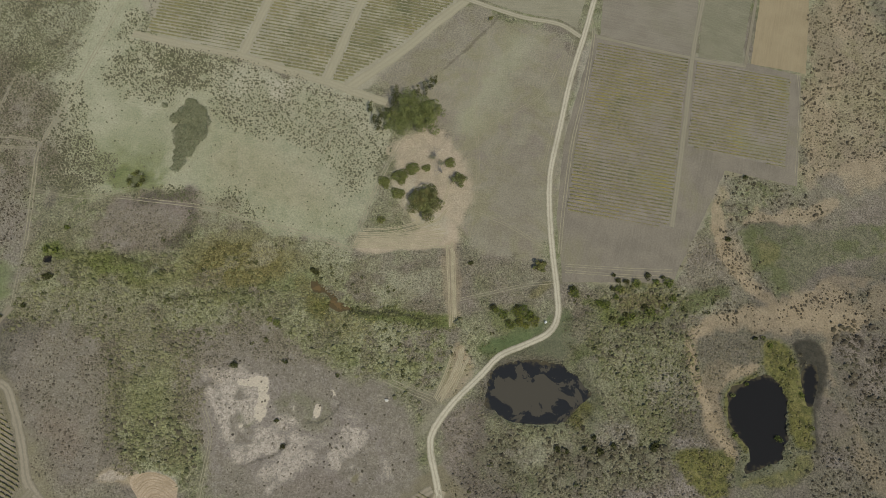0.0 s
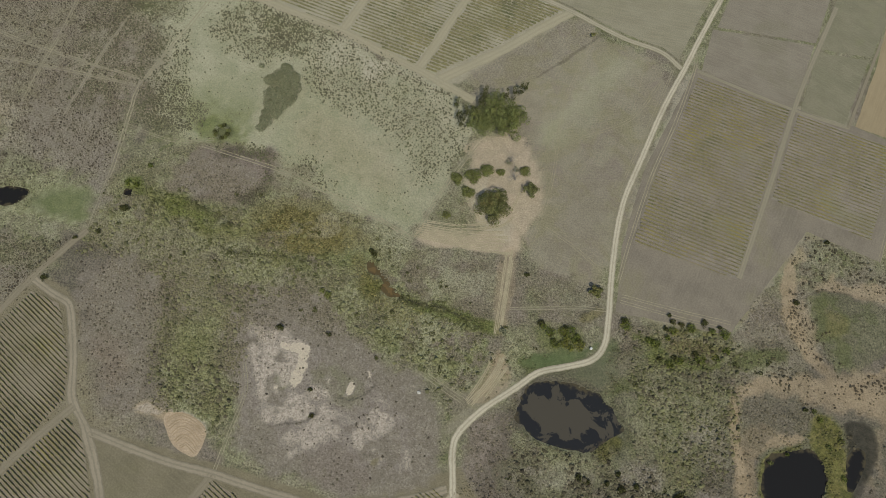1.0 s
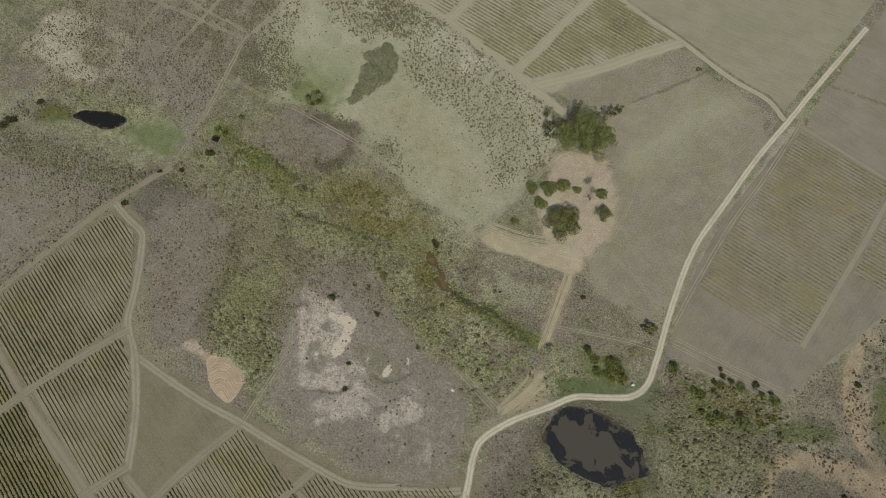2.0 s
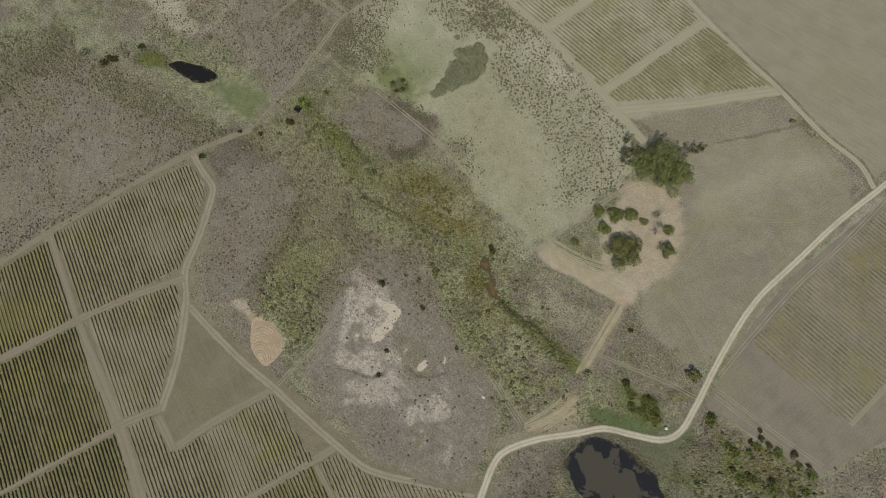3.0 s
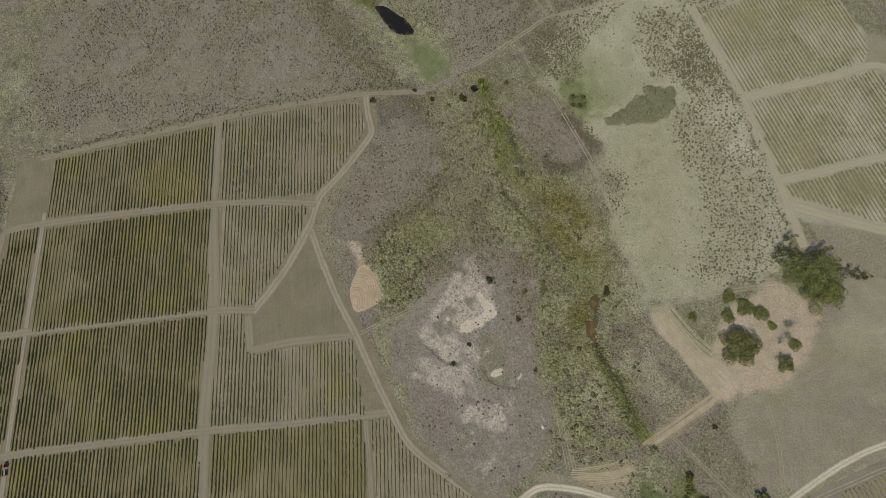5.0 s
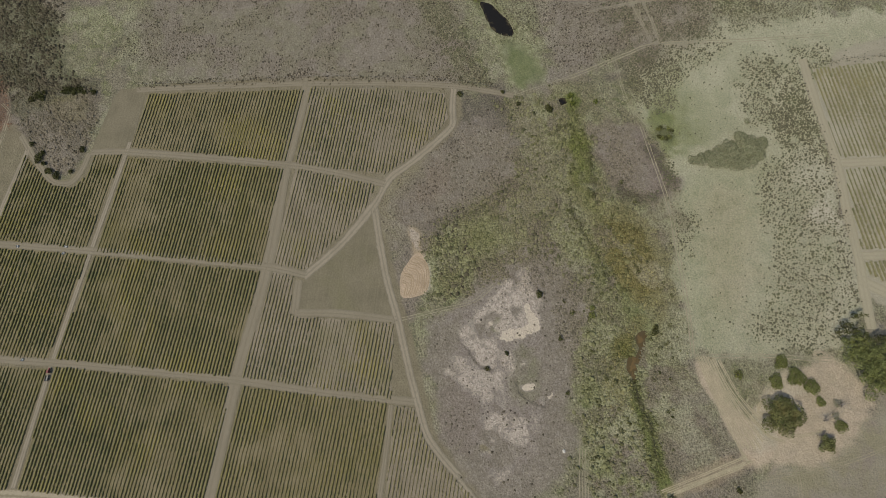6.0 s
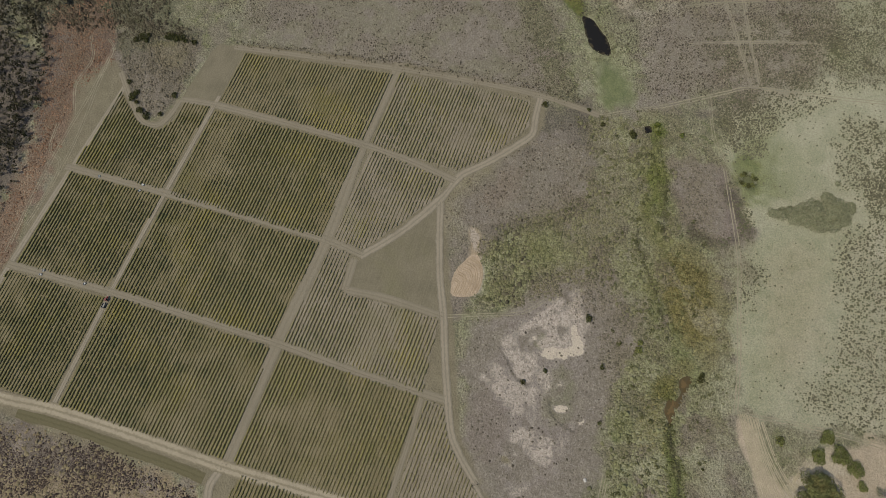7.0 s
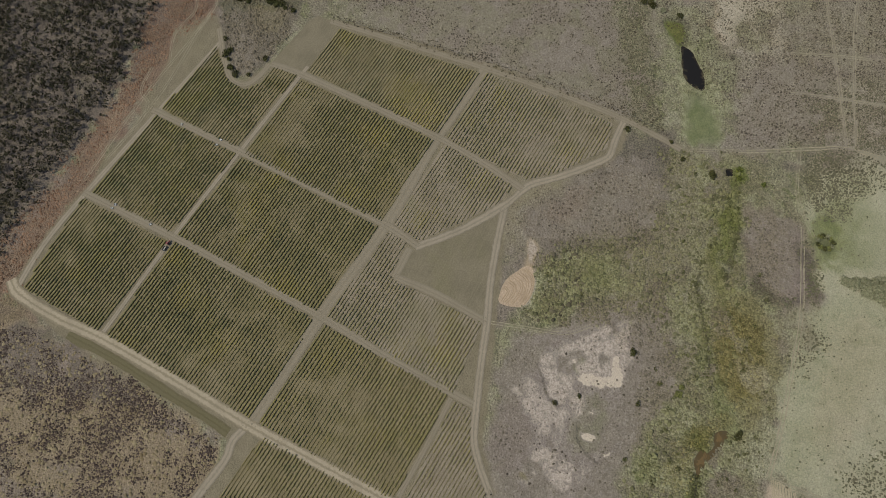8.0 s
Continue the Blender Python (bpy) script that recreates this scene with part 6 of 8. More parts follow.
patch("field_triangle", [(-152.4, -113.2), (-190.6, -63), (-169.5, -63.6), (-118.1, -59.2), (-131.5, -120.6)], FALLOW_OLIVE, "bare triangular field inside the vineyard")
patch("field_corner", [(-268.1, -243), (-304.3, -226.5), (-311, -221.1), (-307.1, -203.8), (-265.4, -215.8), (-266.3, -226.5)], FALLOW_OLIVE, "bare grassy corner at the end of the vines")
cover("sand", [(-171.2, -45.1), (-171.1, -39.6), (-165.7, -37.5), (-160.5, -42.5), (-156.8, -38.8), (-151.6, -42.9), (-156.6, -45.9), (-164.5, -45.2)], 1.5, 0.85, warp=2.5, rough=0.1)
cover("bleached", [(-172.5, -44.4), (-165.7, -37.5), (-160.1, -41.8), (-154.1, -37.0), (-142.9, -34.0), (-131.7, -35.8), (-126.8, -39.9), (-126.8, -42.1), (-134.6, -37.4), (-144.9, -36.9), (-153.2, -39.8), (-161.5, -44.3)], 0.9, 0.7, warp=2, patchy=0.05)
RAKED = earth("raked_sand", (142, 124, 98), (154, 134, 107), fine=0.6, mid=6, grain=0.2, relief=0.04)
patch("sand_pit", [(-155.8, -40.1), (-148.5, -35.9), (-139.5, -35.3), (-131.4, -37.5), (-127.3, -42.3), (-127.1, -49.7), (-128.1, -55.7), (-136.2, -56.0), (-145.3, -52.7), (-151.7, -46.0)], earth("dug_sand", (154, 136, 112), (168, 150, 126), (146, 128, 105), fine=0.8, mid=5, grain=0.2, relief=0.3, streak=0.5), "scooped pit of raked orange sand", z=0.05, rounded=1, category="sand pit")
for line in ([(-149.4, -46.3), (-145.4, -40.6), (-137.0, -40.1), (-129.7, -43.0)], [(-146.0, -48.9), (-142.9, -43.4), (-135.8, -43.8), (-128.9, -47.3)], [(-142.7, -51.6), (-140.1, -47.1), (-134.0, -47.8), (-128.8, -51.2)], [(-152.6, -43.2), (-146.9, -37.5), (-137.8, -37.3), (-130.3, -40.4)], [(-138.7, -53.2), (-136.4, -50.5), (-129.2, -53.3)]):
    ruts("sand_pit_lines", line, "curved rake marks in orange sand", 1.3, 0.5, RAKED)

# ---- roads and tracks ----
ribbon("road_gravel", [(97.8, 400.1), (84.3, 331), (78.8, 299), (71, 258.4), (65.9, 216), (62.3, 184.9), (63.1, 160), (67.4, 128.8), (72.3, 102.9), (74.3, 84.9), (69.2, 73.5), (55.9, 64.5), (41.1, 55.5), (30.6, 42.1), (15.9, 23.5), (6.9, 6.3), (7.2, -4.6), (12.4, -19.1), (15.6, -28.2), (21.2, -41.5)], 4.2, GRAVEL, "pale winding gravel farm road with two wheel ruts", z=0.14, wobble=0.08)
ribbon("road_branch", [(-139, 398), (-134.7, 379.3), (-134.3, 361.1), (-137.5, 345), (-131.5, 333.6), (-110.1, 330.7), (-81, 324.6), (-49.3, 318.9), (-14.2, 314.5), (10.2, 309.3), (33.3, 305.2), (59.1, 304.1), (76, 295.7)], 4.0, BRANCH, "dusty branch track between fields", z=0.12)
ribbon("road_farm", [(-82.5, -366.9), (-74.7, -357.9), (-65, -327.5), (-58.1, -292.9), (-44.2, -243.2), (-26.6, -185), (-15.7, -141.9), (-3.4, -95.1), (15.8, -24)], 8.0, FARM_DUST, "broad dusty farm road along the vineyard", z=0.12)
ribbon("road_farm", [(-27.5, -187), (-17, -193.7), (-5.5, -195), (18.6, -205.6), (43.5, -216)], 5.5, DUST, "dusty farm road bending round the scrub", z=0.1)
VERGE = track_dirt("olive_verge", (98, 92, 67), (100, 93, 70), (92, 86, 61))
ribbon("verge_grass", [(-56.4, -316.1), (-51.3, -294.8), (-44.7, -271.4), (-34.6, -239.9), (-27.2, -215.6), (-20.7, -197.7)], 6.0, VERGE, "dark olive grass verge beside the farm road", z=0.07, wobble=0.25, category="verge")
ribbon("track_vineyard", [(-293.2, -91.9), (-285.5, -94.4), (-231.4, -115.1), (-164.4, -135.3), (-98.6, -161.4), (-27.8, -185.4)], 7.5, BROAD, "broad grassy headland track between vine blocks", z=0.1)
ribbon("track_vineyard", [(-268.9, -216.8), (-197.2, -245.2), (-131, -270.4), (-60.6, -294.6)], 3.0, DUST, "narrow dusty track between vine blocks", z=0.11)
ribbon("track_vineyard", [(-280.1, -284), (-215.8, -311.8), (-148.5, -340.3), (-110.2, -354.4), (-77.9, -360.9)], 4.0, DUST, "dusty boundary track beside the cleared strip", z=0.1)
ribbon("track_vineyard", [(-149, -342.1), (-130.2, -270.2), (-114.1, -213.6), (-98.6, -161.4), (-80.8, -109.7), (-65.7, -59)], 5.0, BROAD, "grassy cross track between vine blocks", z=0.115)
ribbon("track_vineyard", [(-216.8, -316.4), (-197.2, -245.2), (-180, -186.4), (-164.4, -135.3), (-154.2, -111.8)], 5.0, BROAD, "grassy cross track between vine blocks", z=0.115)
ribbon("track_vineyard", [(-266.6, -243.5), (-262, -219.1), (-246.5, -163.9), (-231.4, -115.1), (-219.4, -83.9), (-204.7, -53.3)], 5.0, BROAD, "grassy cross track between vine blocks", z=0.115)
ribbon("track_vineyard", [(-307.9, -210.4), (-300.1, -160.2), (-289, -95.1), (-276.9, -36.4), (-266, 4.7), (-256.6, 29.7), (-250.8, 43)], 4.2, BROAD, "grassy boundary track along the top of the vines", z=0.11)
ribbon("track_vineyard", [(-265, 4.5), (-250, 0.5), (-239.5, -1.2), (-234.2, -5.5), (-224.5, -20), (-217.5, -31.5), (-208, -49.5), (-198, -57.5), (-190, -64.5), (-171.1, -85.8), (-153.2, -113.4)], 5.6, DUST, "curving dusty track at the edge of the vines", z=0.105, wobble=0.3)
ribbon("track_vineyard", [(-189.9, -62.5), (-165.8, -63), (-139.8, -62.5), (-115.1, -60.1), (-91.1, -59.1), (-64.8, -57.1), (-42.9, -54), (-18.1, -40.2)]+[(-20.3, -43.1), (-0.8, -32.2), (10.7, -24.2)], 5.0, DUST, "dusty track between the vines and the claypan", z=0.11)
ribbon("track_vineyard", [(-132, -121.5), (-126.2, -94.8), (-115.1, -60.1)], 5.0, BROAD, "grassy track along the bare triangle", z=0.1)
ribbon("track_vineyard", [(-151.8, -116.8), (-131.2, -122)], 5.0, BROAD, "grassy track along the bare triangle", z=0.1)
ribbon("track_vineyard", [(-66.5, -72.7), (-40.7, -80.1), (-7.3, -91)], 3.0, BROAD, "narrow grassy track between vine blocks", z=0.1)
ribbon("track_vineyard", [(-288.8, -289.9), (-262.3, -277), (-249.9, -268), (-247.1, -257.8), (-253.9, -250.2), (-266.1, -244.1)], 4.0, BROAD, "curved grassy track round the brush island", z=0.1)
ribbon("track_north", [(-160.2, 237.5), (-155.6, 268), (-150.5, 298), (-147, 330), (-136.5, 341)], 5.5, PALE_BROAD, "pale grassy strip between vine blocks", z=0.1, wobble=0.25)
ribbon("track_north", [(-99, 226.5), (-94.5, 252), (-90.2, 278), (-82, 322)], 5.5, PALE_BROAD, "pale grassy strip between vine blocks", z=0.1, wobble=0.25)
ribbon("track_north", [(-237.9, 242), (-203.9, 238.5), (-160, 236), (-125.7, 230), (-97.5, 226), (-77, 221.5), (-54.7, 217)], 6.0, PALE_BROAD, "pale boundary track below the northern vines", z=0.105, wobble=0.25)
ribbon("track_north", [(-84, 222.5), (-66, 243), (-48, 264), (-30, 289), (-11, 313.5)], 7.0, PALE_BROAD, "pale grassy headland below the northern vines", z=0.1, wobble=0.25)
ruts("track_east", [(82.1, 315), (85.2, 297.7), (81.6, 250.8), (75.3, 204.3), (72.8, 157.5), (72.4, 125.7)], "faint wheel track beside the vines", 1.8, 0.5)
ribbon("track_east", [(87.3, 298), (159.1, 291.9), (199.1, 291.6)], 2.6, EAST_STRIP, "pale grassy strip above the vines", z=0.1)
ribbon("track_east", [(175.8, 392.3), (164.7, 330.1), (159.1, 290.9), (153.9, 235.4), (145.5, 156)], 3.6, EAST_STRIP, "pale grassy strip between vine blocks", z=0.105)
ribbon("track_east", [(212.8, 376.8), (198.3, 291.4)], 2.2, BROAD, "pale grassy strip beside the tan field", z=0.1)
ruts("track_east", [(238.2, 295), (238.3, 268.4), (231.2, 199.5)], "faint wheel track at the field edge")
ruts("track_faint", [(13, 86.7), (31.8, 93.9), (52.5, 101.8), (70.2, 106.4)], "faint wheel track across rough grass")
ruts("track_meadow", [(-250.4, 43), (-258.8, 94.1), (-264.9, 118.5), (-269.9, 146.1), (-264.5, 169.5)], "faint wheel track along the dam")
ruts("track_meadow", [(-211.4, 120.7), (-183.9, 121.7), (-152.9, 122.2), (-123.2, 118.5), (-90.6, 114.3), (-59.7, 108.5)], "faint wheel track down the meadow edge", 1.9, 0.6)
ruts("track_meadow", [(-59.2, 109.4), (-52.4, 147.8), (-41.7, 187.6)], "faint wheel track above the clearing", 1.8, 0.55)
ruts("track_meadow", [(-256.8, 84.2), (-262.0, 108.2), (-266.7, 128.4), (-269.8, 148.4), (-261.0, 204.2), (-252.8, 266.3)], "faint wheel track across the meadow", 1.8, 0.5)
ruts("track_clay", [(-115.1, -60.1), (-116.2, -36.7), (-117.5, -12.9), (-125.8, 2.9)], "faint footworn line across the heath")

for line, width in (([(-301.9, -299.9), (-271, -309.4), (-240.7, -320.6), (-199.9, -333.6), (-156.9, -344.5)], 2.0), ([(-309.7, -298), (-281.5, -304.2), (-230.2, -314.7), (-180.4, -332.6)], 2.0), ([(-248.8, -327.9), (-229.9, -329.7), (-220, -321), (-201.7, -323.6), (-175.7, -335)], 1.8), ([(-255.4, -317.1), (-278.7, -320.8), (-299.8, -312.5), (-319.3, -316.8)], 1.8), ([(-281.2, -306.3), (-297, -299.6), (-307.3, -297.6), (-316.4, -303.3)], 1.6)):
    ruts("track_ruts", line, "faint wheel ruts on the cleared strip", width * 0.8)
for line in ([(-392, 128.7), (-333.6, 137.7), (-270.7, 146.1)], [(-395.6, 151.2), (-344.4, 149), (-271.7, 151.6)], [(-335.2, 108.3), (-338, 137.5), (-339.9, 169.3), (-343.4, 195)], [(-304.4, 107.9), (-305.5, 138.3), (-304.6, 169.4), (-302.8, 194.4)], [(-264.2, 116.7), (-230.5, 117.1), (-205.9, 127.5)]):
    ruts("track_ruts", line, "faint wheel ruts across rough grass")

for line in ([(9.9, 294.1), (4.9, 237.5), (13.5, 176.9), (13.3, 128.2)], [(22.4, 215.4), (51.8, 243.3), (65.3, 281.6)], [(70.8, 292.5), (64.2, 238.5), (56.6, 184)], [(11, 146.8), (37.9, 139.9), (63, 128.1)], [(76.8, 114.9), (109.6, 117.2), (144.4, 120.6)], [(76.6, 118.7), (113.1, 121.9), (146.2, 125.4)], [(-26, 31.5), (-8.7, 26.8), (4.8, 23.2)], [(-20.3, 33.1), (-6.5, 29.3), (5.8, 26.7)]):
    ruts("track_ruts", line, "faint wheel ruts across the field")

for line in ([(2.9, 123.4), (7.5, 95.4), (11.9, 70.2)], [(0.1, 120.2), (4.8, 93.3), (8.8, 68.6)], [(5.0, 25.2), (9.5, 39.1), (12.7, 55.4)], [(8.9, 26.9), (13.5, 39.8), (17.8, 54.9)], [(15.6, 30.9), (18.9, 41.3), (22.5, 52.1)], [(4.8, 117.2), (8.1, 97), (11.7, 72.2)], [(3.1, 118.9), (6.7, 96.8), (10.4, 71.3)], [(18.4, 57.4), (17.4, 43.6), (9.2, 23.6)], [(16.5, 56.1), (15.4, 43.3), (6.5, 23.9)], [(-59.1, 110.4), (-33.4, 113.8), (-5.7, 118.5), (3.4, 121.1)], [(-58.8, 113.6), (-33.1, 117.6), (-3.7, 123.5)], [(-57.9, 116.7), (-31.2, 121.4), (-2.2, 130.4)], [(-57, 119.8), (-35.6, 124), (-10.1, 135.5), (-3.3, 144.9)], [(-59, 111.7), (-33.3, 115.7), (-4.9, 120.9)], [(-58.4, 115.2), (-32.3, 119.3), (-3.1, 127.1)], [(-57.4, 118.3), (-33.2, 122.8), (-5.9, 132.8)], [(-18.7, 140.9), (-22.2, 135.3), (-27.9, 140), (-30.5, 145.5)], [(-54.8, 122.6), (-32.1, 128.1), (-14.4, 138.2), (-5.7, 151.8), (-4.9, 167.4)]):
    ruts("track_mown", line, "straw-coloured mowing lines on the clearing", 0.9, 0.55, STRAW)

# ---- ponds ----
pond("water_dam", [(36.6, 43), (41.7, 50.4), (56.8, 55), (72.5, 53.1), (80.9, 56.1), (91.8, 48.4), (98.5, 40), (94.4, 34.4), (84.7, 26.6), (83.3, 21.5), (60.2, 16.8), (51.8, 17.2), (43.1, 20.8), (35.1, 26.2)], water_material("muddy_water", (72, 67, 57), (38, 38, 38), 15, 6.0, 9.0), "muddy farm dam with dark weedy edges")
pond("water_dam", [(181.8, 51.6), (199.8, 67.1), (213.8, 64.6), (218.7, 56.8), (219.5, 40.2), (217.4, 31.8), (213.2, 16.8), (201.3, 13.7), (187.6, 7.2), (194.7, 20.7), (184.9, 32.2), (179.9, 41.4)], water_material("dark_water", (46, 43, 38), (32, 30, 27), 9, 30), "dark still farm dam in the scrub")
pond("water_pool", [(232.3, 79.4), (238.6, 76.8), (236.2, 52.5), (228.9, 52.1), (228.2, 70.1)], bpy.data.materials["dark_water"], "narrow dark pool with muddy rim", ragged=4.0)
pond("water_dam", [(-329.5, 34.8), (-328.5, 42.2), (-320.2, 46.7), (-310.1, 52.8), (-296.3, 54.7), (-298.2, 47.8), (-304.5, 41.3), (-316.4, 37.6)], bpy.data.materials["dark_water"], "long dark dam with green shallows", ragged=4.0)
pond("water_pool", [(-80, 85.3), (-76, 84.4), (-70.8, 81.5), (-66.2, 79.2), (-63, 75.2), (-57.5, 72.9), (-51.5, 71.2), (-55.8, 69.5), (-59.6, 68.3), (-66.9, 71.7), (-64.9, 74.1), (-67.3, 77.8), (-71.2, 80), (-74.6, 78.3), (-77.8, 78.9)], water_material("rusty_water", (102, 84, 54), (84, 71, 46), 5, 1.0), "shallow rust-brown pool in the reeds", level=-0.35, ragged=1.5)
pond("water_pool", [(-241.9, 71.9), (-242.6, 76.1), (-238, 77.1), (-236.5, 73)], bpy.data.materials["dark_water"], "small dark pool among reeds", level=-0.4, ragged=2.0)

# ---- the ground ----
flatness = np.clip(wild, 0, 1)
HEIGHT = depth + flatness * (0.5 * (NC.rough(GX, GY, 30) - 0.5) + 0.25 * (NA.rough(GX, GY, 7) - 0.5)) * (depth > -0.05) - 0.02
HEIGHT = np.where(kept_free & (depth > -0.05), np.minimum(HEIGHT, -0.02), HEIGHT)
ny, nx = GX.shape
gi = (np.arange(ny - 1)[:, None] * nx + np.arange(nx - 1)[None]).ravel()
land = mesh_of("ground", np.stack((GX, GY, HEIGHT), 2).reshape(-1, 3), quads=np.stack((gi, gi + 1, gi + nx + 1, gi + nx), 1), smooth=True)
for key in COVERS:
    share(land, key, weight[key])
share(land, "wild", np.clip(wild, 0, 1))
land.materials.append(ground_material())
tagged(new("ground", land), "dry grass, scrub and bare earth of open farmland", "ground", kind="structure")

# ---- vineyards ----
ROWS_A = [(-60.6, -294.6), (-262, -219.1)]
WAY_A = (ROWS_A[1][0] - ROWS_A[0][0], ROWS_A[1][1] - ROWS_A[0][1])
GREEN_V = "rows of dark green trellised vines"
vineyard([(-219.1, -308.7), (-272.2, -285.4), (-261.1, -278.4), (-247.6, -268.1), (-244, -256.9), (-251.2, -247.3), (-263.7, -241.7), (-260.3, -224), (-200.7, -249.2)], WAY_A, GREEN_V + " round a brush island", seed=1)
vineyard([(-211.4, -311.5), (-194.4, -248.4), (-134.5, -274.4), (-150.3, -335.2)], WAY_A, GREEN_V + " with reddish leaves", seed=2)
vineyard([(-143.6, -340), (-126.1, -275.1), (-63.4, -298.8), (-79.8, -355.2)], WAY_A, GREEN_V + " at the farm road corner", seed=3, vigour=1.1)
vineyard([(-257.2, -217.7), (-228.6, -118.7), (-166.8, -139.6), (-196.3, -240.5)], WAY_A, GREEN_V + " with yellowing patches", seed=4, vigour=1.1)
vineyard([(-192.3, -241.7), (-161.7, -141.5), (-102, -166), (-132.4, -267)], WAY_A, GREEN_V + " between grassy tracks", seed=5, vigour=1.1)
vineyard([(-126.8, -267.4), (-95.2, -166), (-32.4, -188.6), (-61.5, -290.3)], WAY_A, GREEN_V + " beside the broad farm road", seed=6, vigour=1.05)
vineyard([(-302, -200), (-284.2, -98.9), (-234.4, -116.9), (-265.1, -214.9)], WAY_A, GREEN_V + " with a yellow patch", seed=7, vigour=1.05, leaf=VINE_OLIVE)
vineyard([(-284.1, -89.9), (-272.0, -42.1), (-261.3, -4.2), (-243.1, -5.4), (-236.6, -13.6), (-223.1, -32.0), (-213.2, -51.0), (-221.7, -79.9), (-231.2, -107.5)], WAY_A, "sparser rows of trellised vines on pale soil", seed=8, vigour=0.85, floor=THIN_FLOOR, leaf=VINE_OLIVE)
vineyard([(-225.7, -108.9), (-205.2, -61.5), (-191, -69.3), (-159, -111), (-166.1, -130.5)], WAY_A, "sparser rows of trellised vines on pale soil", seed=9, vigour=0.8, floor=THIN_FLOOR, leaf=VINE_OLIVE)
vineyard([(-158.9, -131.4), (-154.3, -119.6), (-129.5, -123.1), (-114.2, -64.8), (-71.4, -73), (-100.3, -156.7)], WAY_A, "sparser rows of trellised vines on pale soil", seed=10, vigour=0.8, floor=THIN_FLOOR, leaf=VINE_OLIVE)
vineyard([(-92.4, -156.5), (-67.5, -75.6), (-8.4, -94.3), (-7.3, -99.3), (-29.8, -179.2)], WAY_A, "sparser rows of trellised vines beside the farm road", seed=11, vigour=1.0)
vineyard([(-64.1, -70.2), (-60.4, -59.3), (-40.8, -56.5), (-25.4, -48.7), (2.9, -27.8), (9.1, -29.9), (-5.3, -86.3)], WAY_A, "small wedge of sparse trellised vines", seed=12, vigour=0.7, floor=THIN_FLOOR, leaf=VINE_OLIVE)
vineyard([(-22.1, -175.5), (17.1, -30), (49.5, -73.3), (40.4, -201.7)], WAY_A, GREEN_V + " below the farm road", seed=13, vigour=0.9)
ROWS_B = [(75.7, 157.9), (142.1, 155.5)]
WAY_B = (ROWS_B[1][0] - ROWS_B[0][0], ROWS_B[1][1] - ROWS_B[0][1])
vineyard([(89.7, 292.9), (155.3, 288.8), (151.3, 253.4), (143.6, 156.5), (76.1, 158), (78.7, 200.5)], WAY_B, "rows of olive vines with yellow leaves", seed=14, leaf=VINE_OLIVE, floor=GREY_FLOOR, vigour=0.85, pitch=2.6, wide=0.42)
vineyard([(163.3, 289.2), (230.9, 285.4), (223.2, 213.8), (157.1, 219.7)], WAY_B, "rows of thin reddish vines on bare soil", seed=15, leaf=VINE_OLIVE, floor=GREY_FLOOR, vigour=0.7, pitch=2.6, wide=0.42)
ROWS_C = [(-151.1, 284.5), (-85.5, 282.2)]
WAY_C = (ROWS_C[1][0] - ROWS_C[0][0], ROWS_C[1][1] - ROWS_C[0][1])
PALE_V = "rows of pale dry vines on light soil"
vineyard([(-228, 247), (-203, 244), (-164.5, 241.5), (-160, 268), (-155.4, 298), (-152.5, 326), (-160, 334), (-220, 342)], WAY_C, PALE_V, seed=16, leaf=VINE_PALE, floor=PALE_FLOOR, vigour=0.85, pitch=2.65, wide=0.6, high=1.0)
vineyard([(-154.8, 241), (-125, 235), (-103, 231.5), (-98.5, 254), (-94.6, 279), (-87, 320.5), (-110, 326), (-133, 329.5), (-142, 328), (-145.6, 298), (-150.6, 267)], WAY_C, PALE_V, seed=17, leaf=VINE_PALE, floor=PALE_FLOOR, vigour=0.9, pitch=2.65, wide=0.62, high=1.05)
vineyard([(-94, 231), (-87.8, 227.5), (-70, 248.5), (-54.5, 266), (-36, 291), (-18.5, 311), (-49, 315), (-77.5, 320.5), (-85.6, 278), (-89.6, 253)], WAY_C, PALE_V + " by a weedy bank", seed=18, leaf=VINE_PALE, floor=PALE_FLOOR, vigour=0.95, pitch=2.65, wide=0.66, high=1.1)

# ---- trees round the clearing ----
CLIPPED = "rounded dense green bush on sandy ground"
gum = [(-32.1, 206.1), (-46.1, 200.7), (-23.6, 212.1), (-39.9, 216)]
for k, (radius, height, fill) in enumerate(((14.5, 15, 2.0), (10, 12, 1.6), (9, 11, 1.7), (8, 16, 1.5))):
    tree(*gum[k], radius, height, EUCALYPT, "tall green gum tree in an open clump", 44, 0.44, fill, 40 + k, 0.86, group="gum trees")
# tall saplings; their dark leaf colour includes shaded side and shadow
for k, (x, y) in enumerate([(-63.4, 206.2), (-59.7, 198.4), (-56.3, 194.6), (-55.7, 202.6), (-49, 211.7), (-47.7, 218.3), (-34.3, 223.3), (-29.8, 227.8), (-26.4, 232), (-50.6, 204.3), (-23.8, 236.2)]):
    tree(x, y, (2.0, 2.2, 2.4, 2.2, 3.0, 2.8, 2.2, 2.4, 2.0, 2.6, 1.8)[k], (17, 14, 15, 14, 22, 21, 18, 16, 17, 15, 13)[k], DARK_LEAF, "slender dark gum sapling beside the clump", 7, 0.42, 2.0, 50 + k, group="gum saplings", slender=True)
tree(*[(-18, 146.3)][0], 15.5, 11, OAK, "broad dark green shade tree on sandy ground", 44, 0.46, 2.0, 60)
tree(*[(1.9, 165.8)][0], 7.6, 7, OAK, "small dark green tree on sandy ground", 16, 0.42, 1.4, 61)
